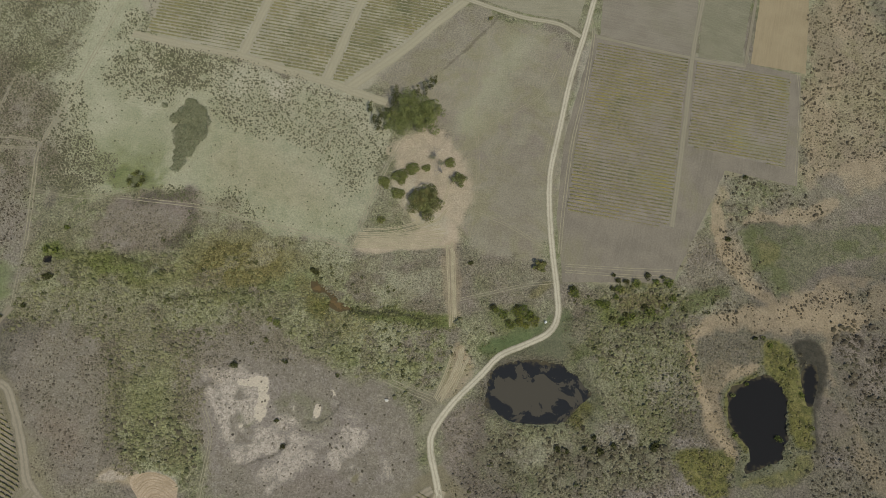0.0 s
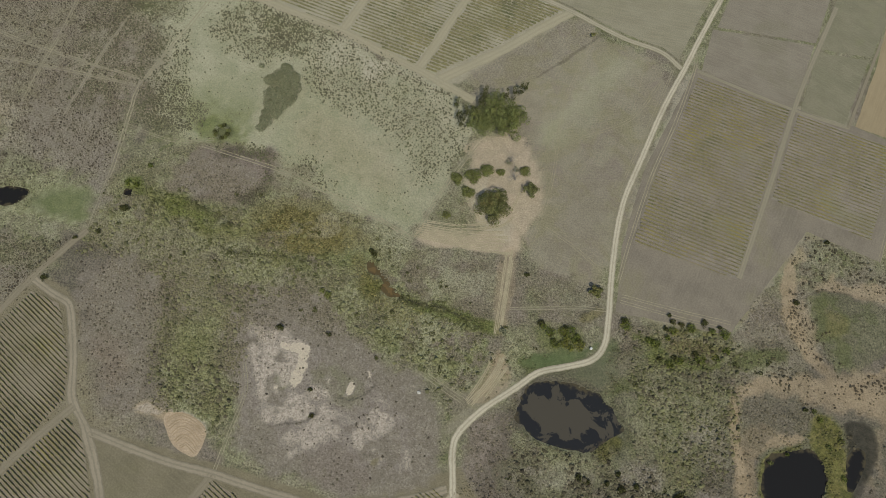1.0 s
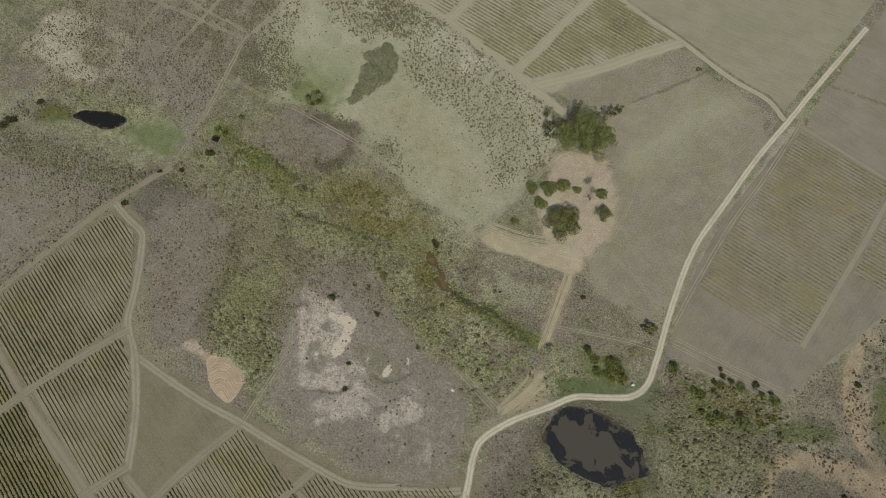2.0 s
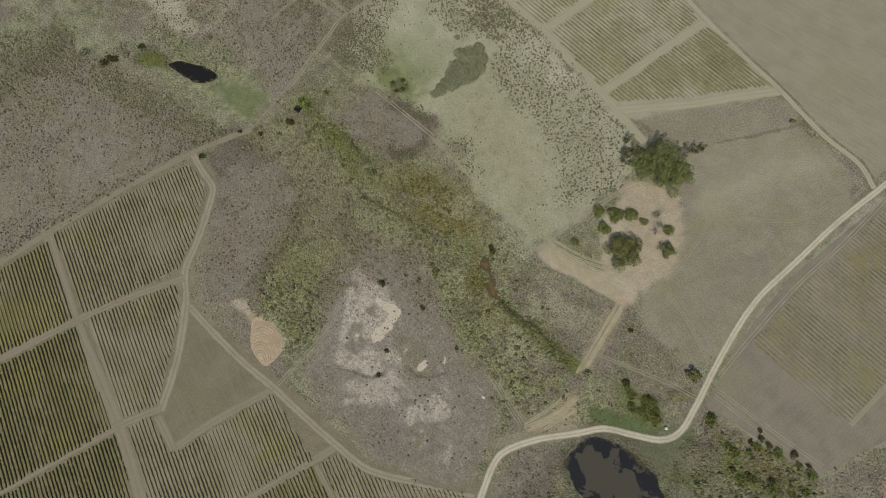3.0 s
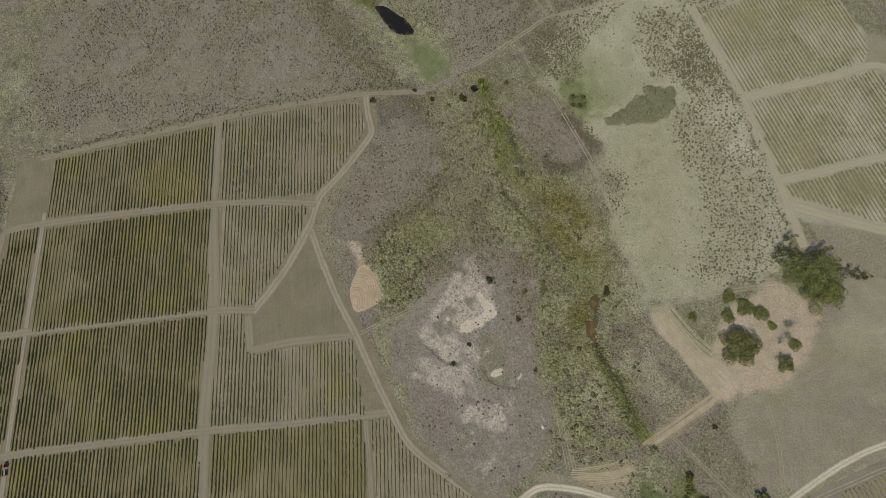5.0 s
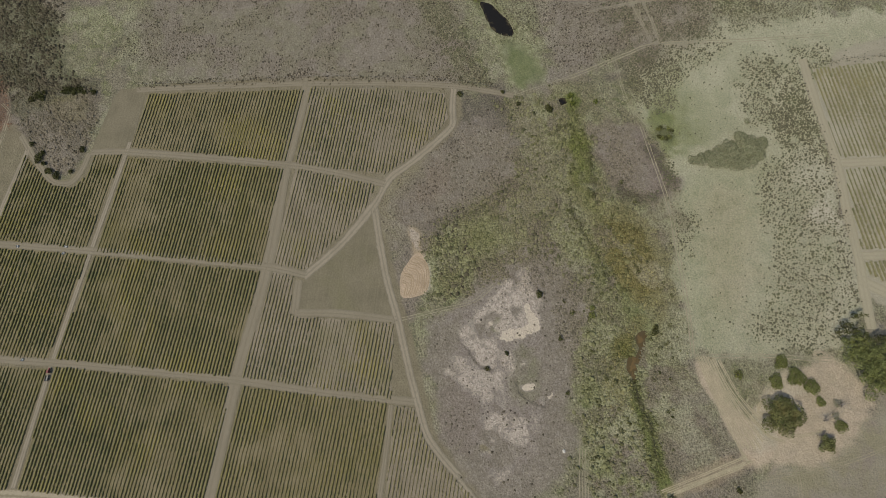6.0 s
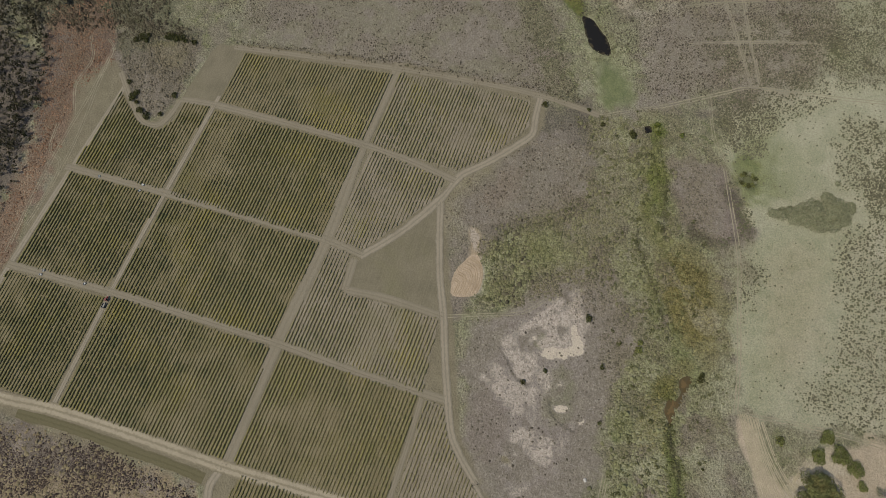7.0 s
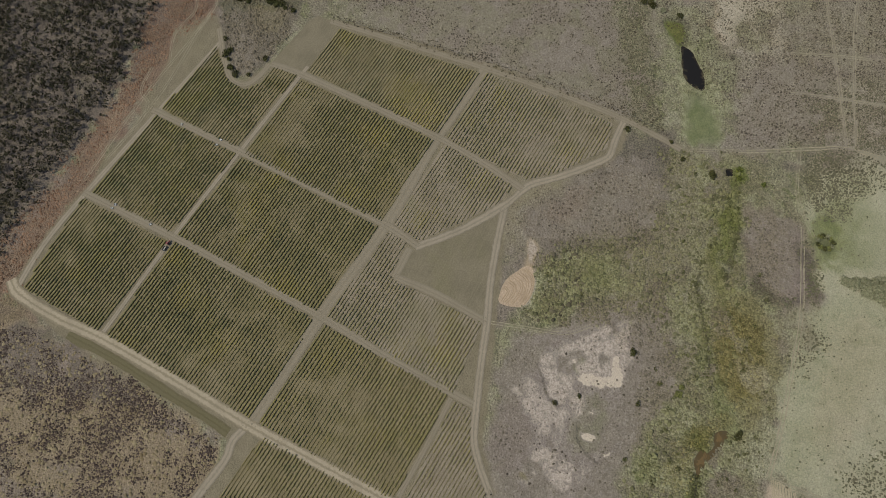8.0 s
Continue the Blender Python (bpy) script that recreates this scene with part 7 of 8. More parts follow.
for k, ((x, y), r) in enumerate(zip([(-6.1, 177.5), (-20.5, 171.8), (-29.7, 169.4), (-37.2, 162), (-36.5, 150.2), (-46.2, 156.8), (-44, 130.6)], (4.2, 3.1, 5.4, 6.2, 5.0, 4.6, 2.8))):
    bush(x, y, r, r * 0.95, ROUND_LEAF, CLIPPED, 70 + k, 0.34, "clipped bushes", 1.7)


def bare_tree(x, y, height, seed):
    """A leafless grey tree."""
    rng = np.random.RandomState(seed)
    ob = tagged(new("tree"), "leafless grey dead tree on sandy ground", "tree", "dead trees")
    ob.location = (x, y, 0)
    lobes = [(rng.normal() * height * 0.3, rng.normal() * height * 0.3, height * (0.6 + 0.35 * rng.rand()), height * 0.16) for _ in range(8)]
    trunk_of(ob, height, 0.42, lobes, rng, DEAD, 9)


bare_tree(*[(-10.1, 170.5)][0], 10, 81)
bare_tree(*[(-17, 182.1)][0], 6, 82)
bush(*[(-17.7, 181.1)][0], 3.0, 3, GREY_LEAF, "thin grey half-dead bush", 83, 0.3, fill=0.35)
bush(*[(-11.7, 177)][0], 2.6, 3.5, GREY_LEAF, "thin grey half-dead bush", 84, 0.3, fill=0.45)

# ---- thicket and lone trees of the meadow ----
thick = [(-182.5, 171.4), (-182.2, 184.7), (-173.8, 179.9), (-173.3, 172.2), (-176.3, 187.6), (-181.3, 163.4), (-180.4, 157.4), (-180, 151.5), (-180.7, 146), (-189.9, 181.6), (-183.5, 192.8), (-175.5, 165.3), (-176.1, 158.6), *[(-187.2, 180.3), (-179.6, 181.6)]]
for k, (x, y) in enumerate(thick):
    bush(x, y, (7.5, 8, 7, 6.5, 6, 6, 5.5, 5, 4, 5, 5, 5.5, 4.5, 5, 6)[k], (6, 7, 6, 5, 6, 5, 4, 4, 3, 5, 6, 4, 4, 5, 6)[k], GREY_LEAF, "grey-green bush in a dense meadow thicket", 90 + k, 0.45, "thicket bushes", 1.9)
bush(*[(-200.5, 189.4)][0], 2.6, 2.2, GREY_LEAF, "small grey bush on the meadow", 104, 0.4)
ring = [(-203.5, 133.9)][0]
for k in range(11):
    a = k / 11 * 6.28
    bush(ring[0] + math.cos(a) * 4.2, ring[1] + math.sin(a) * 4.6, 2.0, 1.5, (DARK_LEAF, ROUND_LEAF, GREY_LEAF)[k % 3], "dark reed clump in a ring", 110 + k, 0.35, "reed ring")
tree(*[(60.4, 114.7)][0], 6.2, 6, OAK, "small dark tree beside the gravel road", 14, 0.45, 1.8, 125)
tree(*[(8.4, 298.5)][0], 2.6, 4, OAK, "small dark tree at the field edge", 6, 0.4, 1.0, 126)
tree(*[(-154.7, 368.0)][0], 8.5, 9, OAK, "dark spreading tree on a bare yard", 18, 0.5, 1.5, 127)
for k, (x, y) in enumerate([(144.1, 413.9), (152.0, 413.5), (139.7, 414.0)]):
    bush(x, y, 3.2 - 0.5 * k, 3.0, OAK, "dark shrub beside the upper fields", 128 + k, 0.4, "field shrubs", 1.3)

DARK_B, BRIGHT_B = "dark green bush in rough grass, some for shade", "bright yellow-green bush near the road"
spots = [(-113.8, 27.6), (-95, 55.8), (-99.5, 57.2), (-77.9, 89.9), (16.5, 110.6), (-28.8, 86.3), (-45.1, 45.8), (-235.1, 63.9), (-76.4, -12.8), (-82.6, 0.3)]
sizes = (2.8, 2.8, 2.2, 2.4, 1.8, 1.0, 0.8, 2.6, 1.8, 1.6)
for k, ((x, y), r) in enumerate(zip(spots, sizes)):
    bush(x, y, r, r * 1.1, ROUND_LEAF if k in (1, 2) else DARK_LEAF, DARK_B, 130 + k, 0.34, "dark bushes", 1.3)
spots = [(35.8, 82.9), (47.8, 83.6), (52.2, 86), (57, 83.8), (50.5, 77.1), (60.2, 79.3), (54.9, 75.7), (45.4, 75), (83.2, 101.6), (99.7, 96.7), (104, 96.6), (110.3, 102), (112.2, 108.2), (122.6, 113.5), (135.3, 116.2), (119.7, 90.9), (132.1, 96.4), (141.1, 100.3), (114.5, 87.3), (143.4, 116.6), (146.4, 106.6), (40.3, 80.6), (56.2, 80.5), (51.5, 81.6)]
for k, (x, y) in enumerate(spots):
    bush(x, y, 2.4 + 1.8 * ((k * 37) % 11) / 11, 2.6, BRIGHT_LEAF, BRIGHT_B, 150 + k, 0.36, "bright bushes", 0.9)
# most of the first fourteen stand in for shaded sides of the bright bushes
spots = [(43.5, 76.8), (58.6, 81.9), (48.5, 86.6), (33.5, 84.3), (82, 103.3), (107.5, 107.5), (110.9, 113.3), (116.4, 113.3), (129.8, 119.1), (139.7, 119.9), (108.3, 88.2), (116.8, 91.9), (128.5, 98.4), (107.8, 116.6), (100.5, 15.9), (112.3, 12.7), (135.7, 14.3), (136.7, 16), (95.8, 8.9), (84.4, 5.8), (79.4, 6.7), (104.2, 8.5), (198.7, 88.8), (195.7, 200.2), (183, 152.6)]
for k, (x, y) in enumerate(spots):
    bush(x, y, 1.5 + 1.3 * ((k * 29) % 13) / 13, 2.6, DARK_LEAF, DARK_B, 180 + k, 0.36, "dark bushes", 1.2)
spots = [(-377.6, 2.5), (-360.3, 12.1), (-259.2, 7.1), (-355, 20.3), (-352.4, 32.7), (-237, 63.2), (-234.7, 95.5), (-243.6, 44.4), (-254.6, 36.2), (13.2, 71.7), (-242.6, 79.7), (-236.7, 79.9)]
for k, (x, y) in enumerate(spots):
    bush(x, y, (4, 3.2, 2.4, 2.6, 3, 2.6, 2, 1.8, 1.6, 2.6, 2.6, 2.2)[k], 2.8, BRIGHT_LEAF if k in (6, 10, 11) else DARK_LEAF if k % 3 else GREY_LEAF, DARK_B if k not in (6, 10, 11) else "bright green bush beside a small pool", 210 + k, 0.4, "dark bushes")
spots = [(-316.2, -249.4), (-316.6, -259.1), (-314.9, -275.3), (-280.4, -282), (-266.7, -278.5), (-257.8, -270.5), (-85.1, 33.8), (-80.4, 91.3), (-360.5, 7.2), (-357.7, 13.4)]
for k, (x, y) in enumerate(spots):
    bush(x, y, (3.6, 3.6, 3, 2, 2, 2.4, 1.8, 1.9, 3, 3)[k], 2.8, DARK_LEAF, DARK_B, 230 + k, 0.4, "dark bushes")

for k, (x, y) in enumerate([(211.1, 30.3), (204.1, 89.6), (208.3, 85.9), (222.2, 78), (226.8, 57.9), (231.9, 38.6), (184.8, 28.9), (183.9, 51.9), (192.5, 59.9), (215.9, 71.8)]):
    bush(x, y, (2.8, 2.2, 2.4, 2.6, 2.2, 2.4, 1.8, 1.6, 1.6, 2.2)[k], 1.6, BRIGHT_LEAF if k % 2 == 0 else ROUND_LEAF, "yellow-green reed clump at the edge of a dam", 260 + k, 0.34, "reed clumps", 0.8)

for k, (x, y) in enumerate([(-372.8, -340), (-363.5, -335.7), (-354, -337.1), (-349.4, -330), (-346.8, -341.3), (-367.6, -328.6), (-365.5, -345), (-317.8, -278.4), (-318.7, -273.6), (-316.1, -259), (-317.6, -256.3), (-315, -253.3), (-312.8, -246), (-311.6, -239.5), (-315, -282.2), (-269.3, -277.9), (-264.6, -274.5), (-258.4, -272.1), (-272, -275.8), (-253.9, -266), (-255, -256.4), (-269.5, -248.4)]):
    if k < 7:
        tree(x, y, 5.2 - 0.3 * (k % 4), 13 + k % 3, DARK_LEAF, "tall dark tree at the corner of the brush", 10, 0.6, 1.1, 280 + k, group="dark trees")
    else:
        bush(x, y, 1.8 + 0.5 * (k % 4), 2.4, DARK_LEAF, "dark shrub on the rim of the brush island", 280 + k, 0.4, "dark shrubs", 1.2)

# ---- things on the farm tracks ----
STEEL, WHITE_PAINT, RED_PAINT, RUBBER, GLASS = plain("dull_steel", (120, 118, 112), 0.45, 0.6), plain("white_plastic", (206, 203, 194), 0.5), plain("faded_red_paint", (112, 40, 34), 0.4), plain("black_rubber", (32, 31, 30), 0.85), plain("cab_glass", (40, 46, 48), 0.08)


def box_on(bm, x, y, z, w, d, h, bevel=0.03, turn=0.0):
    r = bmesh.ops.create_cube(bm, size=1, matrix=Matrix.Translation((x, y, z + h / 2)) @ Matrix.Rotation(turn, 4, "Z") @ Matrix.Diagonal((w, d, h, 1)))
    es = list({e for v in r["verts"] for e in v.link_edges})
    if bevel:
        bmesh.ops.bevel(bm, geom=es, offset=bevel, segments=1, affect="EDGES")


def solid(name, make, material, parent, label=""):
    bm = bmesh.new()
    make(bm)
    me = joined(bm)
    me.materials.append(material)
    return child(name, me, parent, label)


def bin_thing(x, y, turn):
    """An open picking bin: floor, four walls, two skids."""
    ob = tagged(new("harvest_bin"), "white plastic harvest bin on the vineyard track", "bin", "harvest bins")
    ob.location, ob.rotation_euler.z = (x, y, 0.12), turn
    solid("floor_panel", lambda bm: box_on(bm, 0, 0, 0.12, 1.6, 1.2, 0.06), WHITE_PAINT, ob)
    for sx, sy, w, d in ((0.78, 0, 0.06, 1.2), (-0.78, 0, 0.06, 1.2), (0, 0.58, 1.6, 0.06), (0, -0.58, 1.6, 0.06)):
        solid("side_panel", lambda bm: box_on(bm, sx, sy, 0.12, w, d, 0.75), WHITE_PAINT, ob)
    for sy in (0.45, -0.45):
        solid("skid", lambda bm: box_on(bm, 0, sy, 0, 1.6, 0.12, 0.12), WHITE_PAINT, ob)


for k, (x, y) in enumerate([(-209.2, -291.7), (-202.9, -260.9), (-198.7, -262.5), (-144.3, -316.8), (-141.6, -318.2), (-135.5, -288.4)]):
    bin_thing(x, y, k * 1.1)


def wheel(ob, x, y, r, w):
    def tyre(bm):
        bmesh.ops.create_cone(bm, cap_ends=True, segments=20, radius1=r, radius2=r, depth=w, matrix=Matrix.Translation((x, y, r)) @ Matrix.Rotation(math.pi / 2, 4, "X"))
        bmesh.ops.bevel(bm, geom=[e for e in bm.edges if len(e.link_faces) == 2 and e.calc_face_angle() > 1], offset=w * 0.2, segments=2, affect="EDGES")
    t = solid("wheel", tyre, RUBBER, ob)
    def rim(bm):
        bmesh.ops.create_cone(bm, cap_ends=True, segments=16, radius1=r * 0.55, radius2=r * 0.5, depth=w * 1.06, matrix=Matrix.Translation((x, y, r)) @ Matrix.Rotation(math.pi / 2, 4, "X"))
    solid("rim", rim, STEEL, t)


def tractor(x, y, turn):
    ob = tagged(new("tractor"), "small red vineyard tractor parked on the track", "tractor")
    ob.location, ob.rotation_euler.z = (x, y, 0.12), turn
    solid("hood", lambda bm: box_on(bm, 1.1, 0, 0.75, 1.7, 0.8, 0.65, 0.12), RED_PAINT, ob)
    solid("chassis", lambda bm: box_on(bm, 0.4, 0, 0.5, 2.9, 0.5, 0.35, 0.05), STEEL, ob)
    solid("cab", lambda bm: box_on(bm, -0.45, 0, 0.85, 1.3, 1.15, 1.35, 0.1), GLASS, ob, "dark glass cab")
    solid("roof", lambda bm: box_on(bm, -0.45, 0, 2.2, 1.5, 1.3, 0.14, 0.05), RED_PAINT, ob)
    for s in (1, -1):
        solid("mudguard", lambda bm: box_on(bm, -0.6, 0.8 * s, 1.3, 1.2, 0.4, 0.1, 0.04), RED_PAINT, ob)
        wheel(ob, -0.6, 0.8 * s, 0.65, 0.42)
        wheel(ob, 1.5, 0.65 * s, 0.42, 0.3)


def trailer(x, y, turn):
    ob = tagged(new("trailer"), "grey steel grape trailer behind the tractor", "trailer")
    ob.location, ob.rotation_euler.z = (x, y, 0.12), turn
    solid("floor_panel", lambda bm: box_on(bm, 0, 0, 0.7, 3.2, 1.7, 0.1), STEEL, ob)
    for sx, sy, w, d in ((1.57, 0, 0.06, 1.7), (-1.57, 0, 0.06, 1.7), (0, 0.82, 3.2, 0.06), (0, -0.82, 3.2, 0.06)):
        solid("side_panel", lambda bm: box_on(bm, sx, sy, 0.8, w, d, 0.7, 0.02), STEEL, ob)
    solid("drawbar", lambda bm: box_on(bm, 2.1, 0, 0.55, 1.2, 0.12, 0.12, 0.02), STEEL, ob)
    for s in (1, -1):
        wheel(ob, -0.2, 0.95 * s, 0.4, 0.28)


spot = [(-125.5, -272.1), (-122.6, -273)]
heading = math.atan2(spot[0][1] - spot[1][1], spot[0][0] - spot[1][0])
tractor(*spot[0], heading)
trailer(spot[0][0] - 4.3 * math.cos(heading), spot[0][1] - 4.3 * math.sin(heading), heading)


def tank(x, y):
    """A ribbed white water tank with a lid."""
    ob = tagged(new("water_tank"), "small white water tank by the road bend", "tank")
    ob.location = (x, y, 0)
    def shell(bm):
        for k in range(6):
            bmesh.ops.create_cone(bm, cap_ends=True, segments=24, radius1=0.75 if k % 2 else 0.72, radius2=0.75 if k % 2 else 0.72, depth=0.3, matrix=Matrix.Translation((0, 0, 0.15 + 0.28 * k)))
    solid("shell", shell, WHITE_PAINT, ob)
    solid("lid", lambda bm: bmesh.ops.create_cone(bm, cap_ends=True, segments=20, radius1=0.68, radius2=0.2, depth=0.3, matrix=Matrix.Translation((0, 0, 1.85))), WHITE_PAINT, ob)


tank(*[(66.9, 79.9)][0])
stone = tagged(new("boulder"), "pale boulder on the bare clay", "boulder")
stone.location = (*[(-22.4, 20.2)][0], 0)


def lump(bm):
    bmesh.ops.create_icosphere(bm, subdivisions=2, radius=1.0, matrix=Matrix.Translation((0, 0, 0.5)) @ Matrix.Diagonal((1.2, 0.9, 0.7, 1)))
    for v in bm.verts:
        v.co += v.co.normalized() * 0.25 * noise.noise(v.co * 1.7)


solid("stone", lump, plain("pale_stone", (190, 184, 172), 0.9), stone)

# ---- fences along the fields ----
POST_WOOD = plain("weathered_post", (112, 102, 88), 0.9)
bm = bmesh.new()
box_on(bm, 0, 0, -0.3, 0.14, 0.14, 1.6, 0.02)
POST = joined(bm)
POST.materials.append(POST_WOOD)


def fence(pts, label, gap=4.5):
    """A stock fence: posts at even steps and three wires."""
    c = glide(pts, gap)
    ob = tagged(new("fence"), label, "fence", "stock fences")
    ob.location = (c[0][0], c[0][1], 0)
    for x, y in c:
        post = child("post", POST, ob)
        post.location = (x - c[0][0], y - c[0][1], 0)
    for z in (0.4, 0.8, 1.15):
        bm = bmesh.new()
        for (x0, y0), (x1, y1) in zip(c[:-1], c[1:]):
            tube(bm, (x0 - c[0][0], y0 - c[0][1], z), (x1 - c[0][0], y1 - c[0][1], z), 0.012, 0.012, 4)
        me = joined(bm)
        me.materials.append(STEEL)
        child("wire", me, ob)


LINES = [[(-312.2, -208.6), (-302.4, -152.5), (-294.6, -94.1), (-282, -37.2), (-270.2, 6.8), (-259.3, 33.1)], [(-238, 236.9), (-198.8, 235.4), (-160.5, 232.8), (-100.4, 220.1), (-71.8, 215.5)], [(-233.4, 245.3), (-231.7, 277.9), (-229.3, 309.2)]]
for line in LINES:
    fence(line, "wire stock fence with weathered posts")
    wide = np.array(line)
    tufts("fence_weeds", [np.vstack((wide + 0.7, wide[::-1] - 0.7)).tolist()], 0.9, 0.45, DARK_TUFT, "dark weeds along the fence line", 340, 0.3, 0.9, avoid=False)

# ---- countless growth ----
tufts("heath_tufts", [[(-211.8, -69.4), (-213.6, -27.1), (-235.9, 6.4), (-227.9, 39.8), (-182.6, 44.2), (-170.4, 0.4), (-170.5, -38.6), (-159.2, -58.2)]], 0.25, 0.5, TUFT_HEATH, "low shrublets on the heath below the vines", 354, 0.42, 0.7)

CREEK = leaves("creek_sedge_leaves", (70, 73, 44), (110, 110, 70), (92, 92, 56), 9)
tufts("creek_sedge", [[(-52.3, 70.9), (-37.8, 74.3), (-22.5, 77.2), (-1.1, 75.2), (13.7, 71.3), (9.3, 66.2), (-11.3, 68.6), (-24.1, 69.2), (-37.7, 68.1)], [(-180.2, 66), (-163.1, 61.5), (-144.8, 67.9), (-128, 72.6), (-102.3, 77.7), (-100.7, 73.8), (-124.8, 68.8), (-141.6, 63.3), (-162, 56.8)]], 0.5, 0.5, CREEK, "dark green sedge lining the creek", 352, 0.3, 0.9)
tufts("dark_shrubs", [[(71.1, 6.5), (144, 19.6), (144.1, 12.3), (111.1, 3.8), (74.9, -0.1)], [(-175.3, -4.6), (-133.2, -5.1), (-120.7, -27.8), (-160.6, -31.7)], [(250.3, 103.5), (276.8, 112.9), (290.6, 87.7), (269.6, 57.1), (249.6, 71.4)]], 0.14, 1.1, DARK_TUFT, "dark low shrubs on the valley floor", 353, 0.42, 0.9)

tufts("dark_shrubs", [[(37.5, 10.5), (103.3, 25.9), (147.4, 17.5), (144.5, -10.2), (47.7, -22.8)], [(98.4, 53.4), (114.0, 98.1), (142.8, 109.8), (161.0, 90.5), (125.9, 64.2)]], 0.07, 0.9, DARK_TUFT, "dark low shrubs round the farm dam", 355, 0.42, 0.9)
tufts("rusty_sedge", [[(-156.3, 81.6), (-139.4, 101.2), (-123, 102.2), (-98.6, 101), (-90.1, 90.7), (-105.9, 80.9), (-129.7, 70.7)], [(-92, 82.8), (-83.4, 87), (-71.2, 73.3), (-50, 65.5), (-36.8, 64.9), (-45.6, 49.6), (-67.6, 55.8)]], 0.5, 0.6, TUFT_RUST, "golden rust-coloured sedge along the creek", 350, 0.4, 0.7)
tufts("brush_tufts", [[(-413.7, -379.7), (-399.9, -263.3), (-340.7, -261.7), (-312.8, -242), (-318.7, -282.5), (-324.7, -307.2), (-329.2, -368.5)]], 0.4, 0.8, DARK_TUFT, "dense dark brush beyond the vines", 351, 0.4, 0.9)

tufts("meadow_tufts", [[(-175.3, 193.3), (-155.4, 228.4), (-133.2, 224.0), (-94.1, 218.1), (-63.2, 212.9), (-45.8, 186.3), (-60.6, 145.1), (-70.1, 143.2), (-77.1, 161.1), (-112.5, 177.3), (-148.7, 179.7)], [(-209.7, 200.1), (-216.2, 235.5), (-181.9, 235.5), (-159.5, 230.0), (-183.4, 201.1)], [(-153.9, 128.6), (-141.1, 138.9), (-117.8, 128.0), (-126.6, 116.3), (-140.0, 120.6)], [(-257.3, 118.8), (-265.5, 143.6), (-256.6, 164.7), (-236.6, 150.7), (-217.2, 137.1), (-222.6, 125.1), (-240.0, 119.2)], [(-228.3, 188.4), (-248.3, 220.0), (-245.6, 264.1), (-227.0, 258.6), (-226.9, 240.5), (-183.0, 231.6), (-166.8, 237.7), (-176.5, 218.9), (-186.4, 199.8), (-203.5, 189.5)], [(-210.9, 119.0), (-189.8, 129.3), (-168.1, 131.9), (-166.0, 126.1), (-183.0, 118.8)], [(-285.2, 178.4), (-262.2, 200.1), (-239.0, 152.1), (-222.3, 134.3), (-240.5, 123.4), (-265.7, 123.3)], [(-255.5, 215.0), (-203.5, 238.3), (-162.2, 231.6), (-163.1, 203.9), (-202.4, 206.1), (-246.3, 198.4)], [(-335.5, 253.0), (-298.0, 260.0), (-277.5, 234.5), (-281.8, 201.2), (-303.4, 166.6)]], 0.3, 0.55, TUFT_MEADOW, "scattered dark tufts over pale meadow grass", 301, 0.36, 0.95, 7.0)
tufts("meadow_tufts", [[(-266.1, 162.9), (-267.6, 199.8), (-293.3, 212.5), (-271.5, 315.3), (-222.3, 327.9), (-196.2, 240), (-110, 224), (-60, 214), (-58, 120), (-106, 118), (-180, 140), (-238.6, 150)]], 0.05, 0.4, TUFT_MEADOW, "thin scatter of small tufts over smooth pasture", 302, 0.5, 0.8, 16.0)
tufts("heath_tufts", [[(-458.8, -146.1), (-398.2, -5.2), (-337.9, 15.8), (-264.6, 34.2), (-264, 5.9), (-306.4, -146), (-338.3, -225)]], 0.36, 0.42, DARK_TUFT, "scattered dark shrublets over grey heath", 303, 0.43, 0.9, 19.0)
tufts("scrub_tufts", [[(-403.3, -11.3), (-368.4, 8.2), (-332.3, 12.0), (-289.9, 24.4), (-255.9, 30.1), (-260.1, 12.3), (-280.3, 6.1), (-324.4, -2.6), (-363.2, -13.7), (-394.8, -43.8)], [(-457.9, -60.6), (-395.9, 12.0), (-382.4, -15.2), (-385.6, -53.7), (-405.3, -90.3)], [(-175.3, 92.4), (-164.6, 105.5), (-164.6, 116.4), (-169.8, 125.4), (-160.9, 122.9), (-154.9, 110.4), (-164.3, 92.3)], [(-197.5, 119.0), (-185.5, 131.7), (-172.0, 134.3), (-160.6, 129.3), (-165.1, 125.5), (-177.5, 124.5), (-190.2, 119.0)]], 0.3, 0.6, TUFT_MEADOW, "dense olive shrublets along the water", 319, 0.34, 1.0)
tufts("scrub_tufts", [[(-365, 267.4), (-269.9, 285.4), (-267.3, 203.7), (-268.9, 163.9), (-268.4, 130.8), (-304.8, 113)], [(-265.5, 143.5), (-223.7, 150.4), (-213, 127.8), (-254.2, 121.1)]], 0.62, 0.42, TUFT_MEADOW, "dry dark tufts of rough scrub", 304, 0.42, 0.8)
tufts("wetland_growth", [[(-254.8, 82.7), (-189.2, 96.6), (-133.1, 113.1), (-95, 103.7), (-50.6, 95.5), (9.2, 75.3), (44.9, 69.9), (33.4, 47.6), (-5, 28.8), (-67.1, 36.6), (-112.7, 30.1), (-131.7, 1.4), (-173.5, -10.6), (-239.1, 38.7)], [(-251.2, 33.9), (-257.4, 90.7), (-209.5, 107.1), (-106.3, 113.8), (-48, 103.1), (-33.9, 37.1), (-83.6, 34.6), (-140.7, 51.6), (-124.4, -31.1), (-153, -32.2), (-194.8, 29)]], 0.6, 0.5, TUFT_GREEN, "thick olive sedge and low green shrubs", 305, 0.43, 0.75)
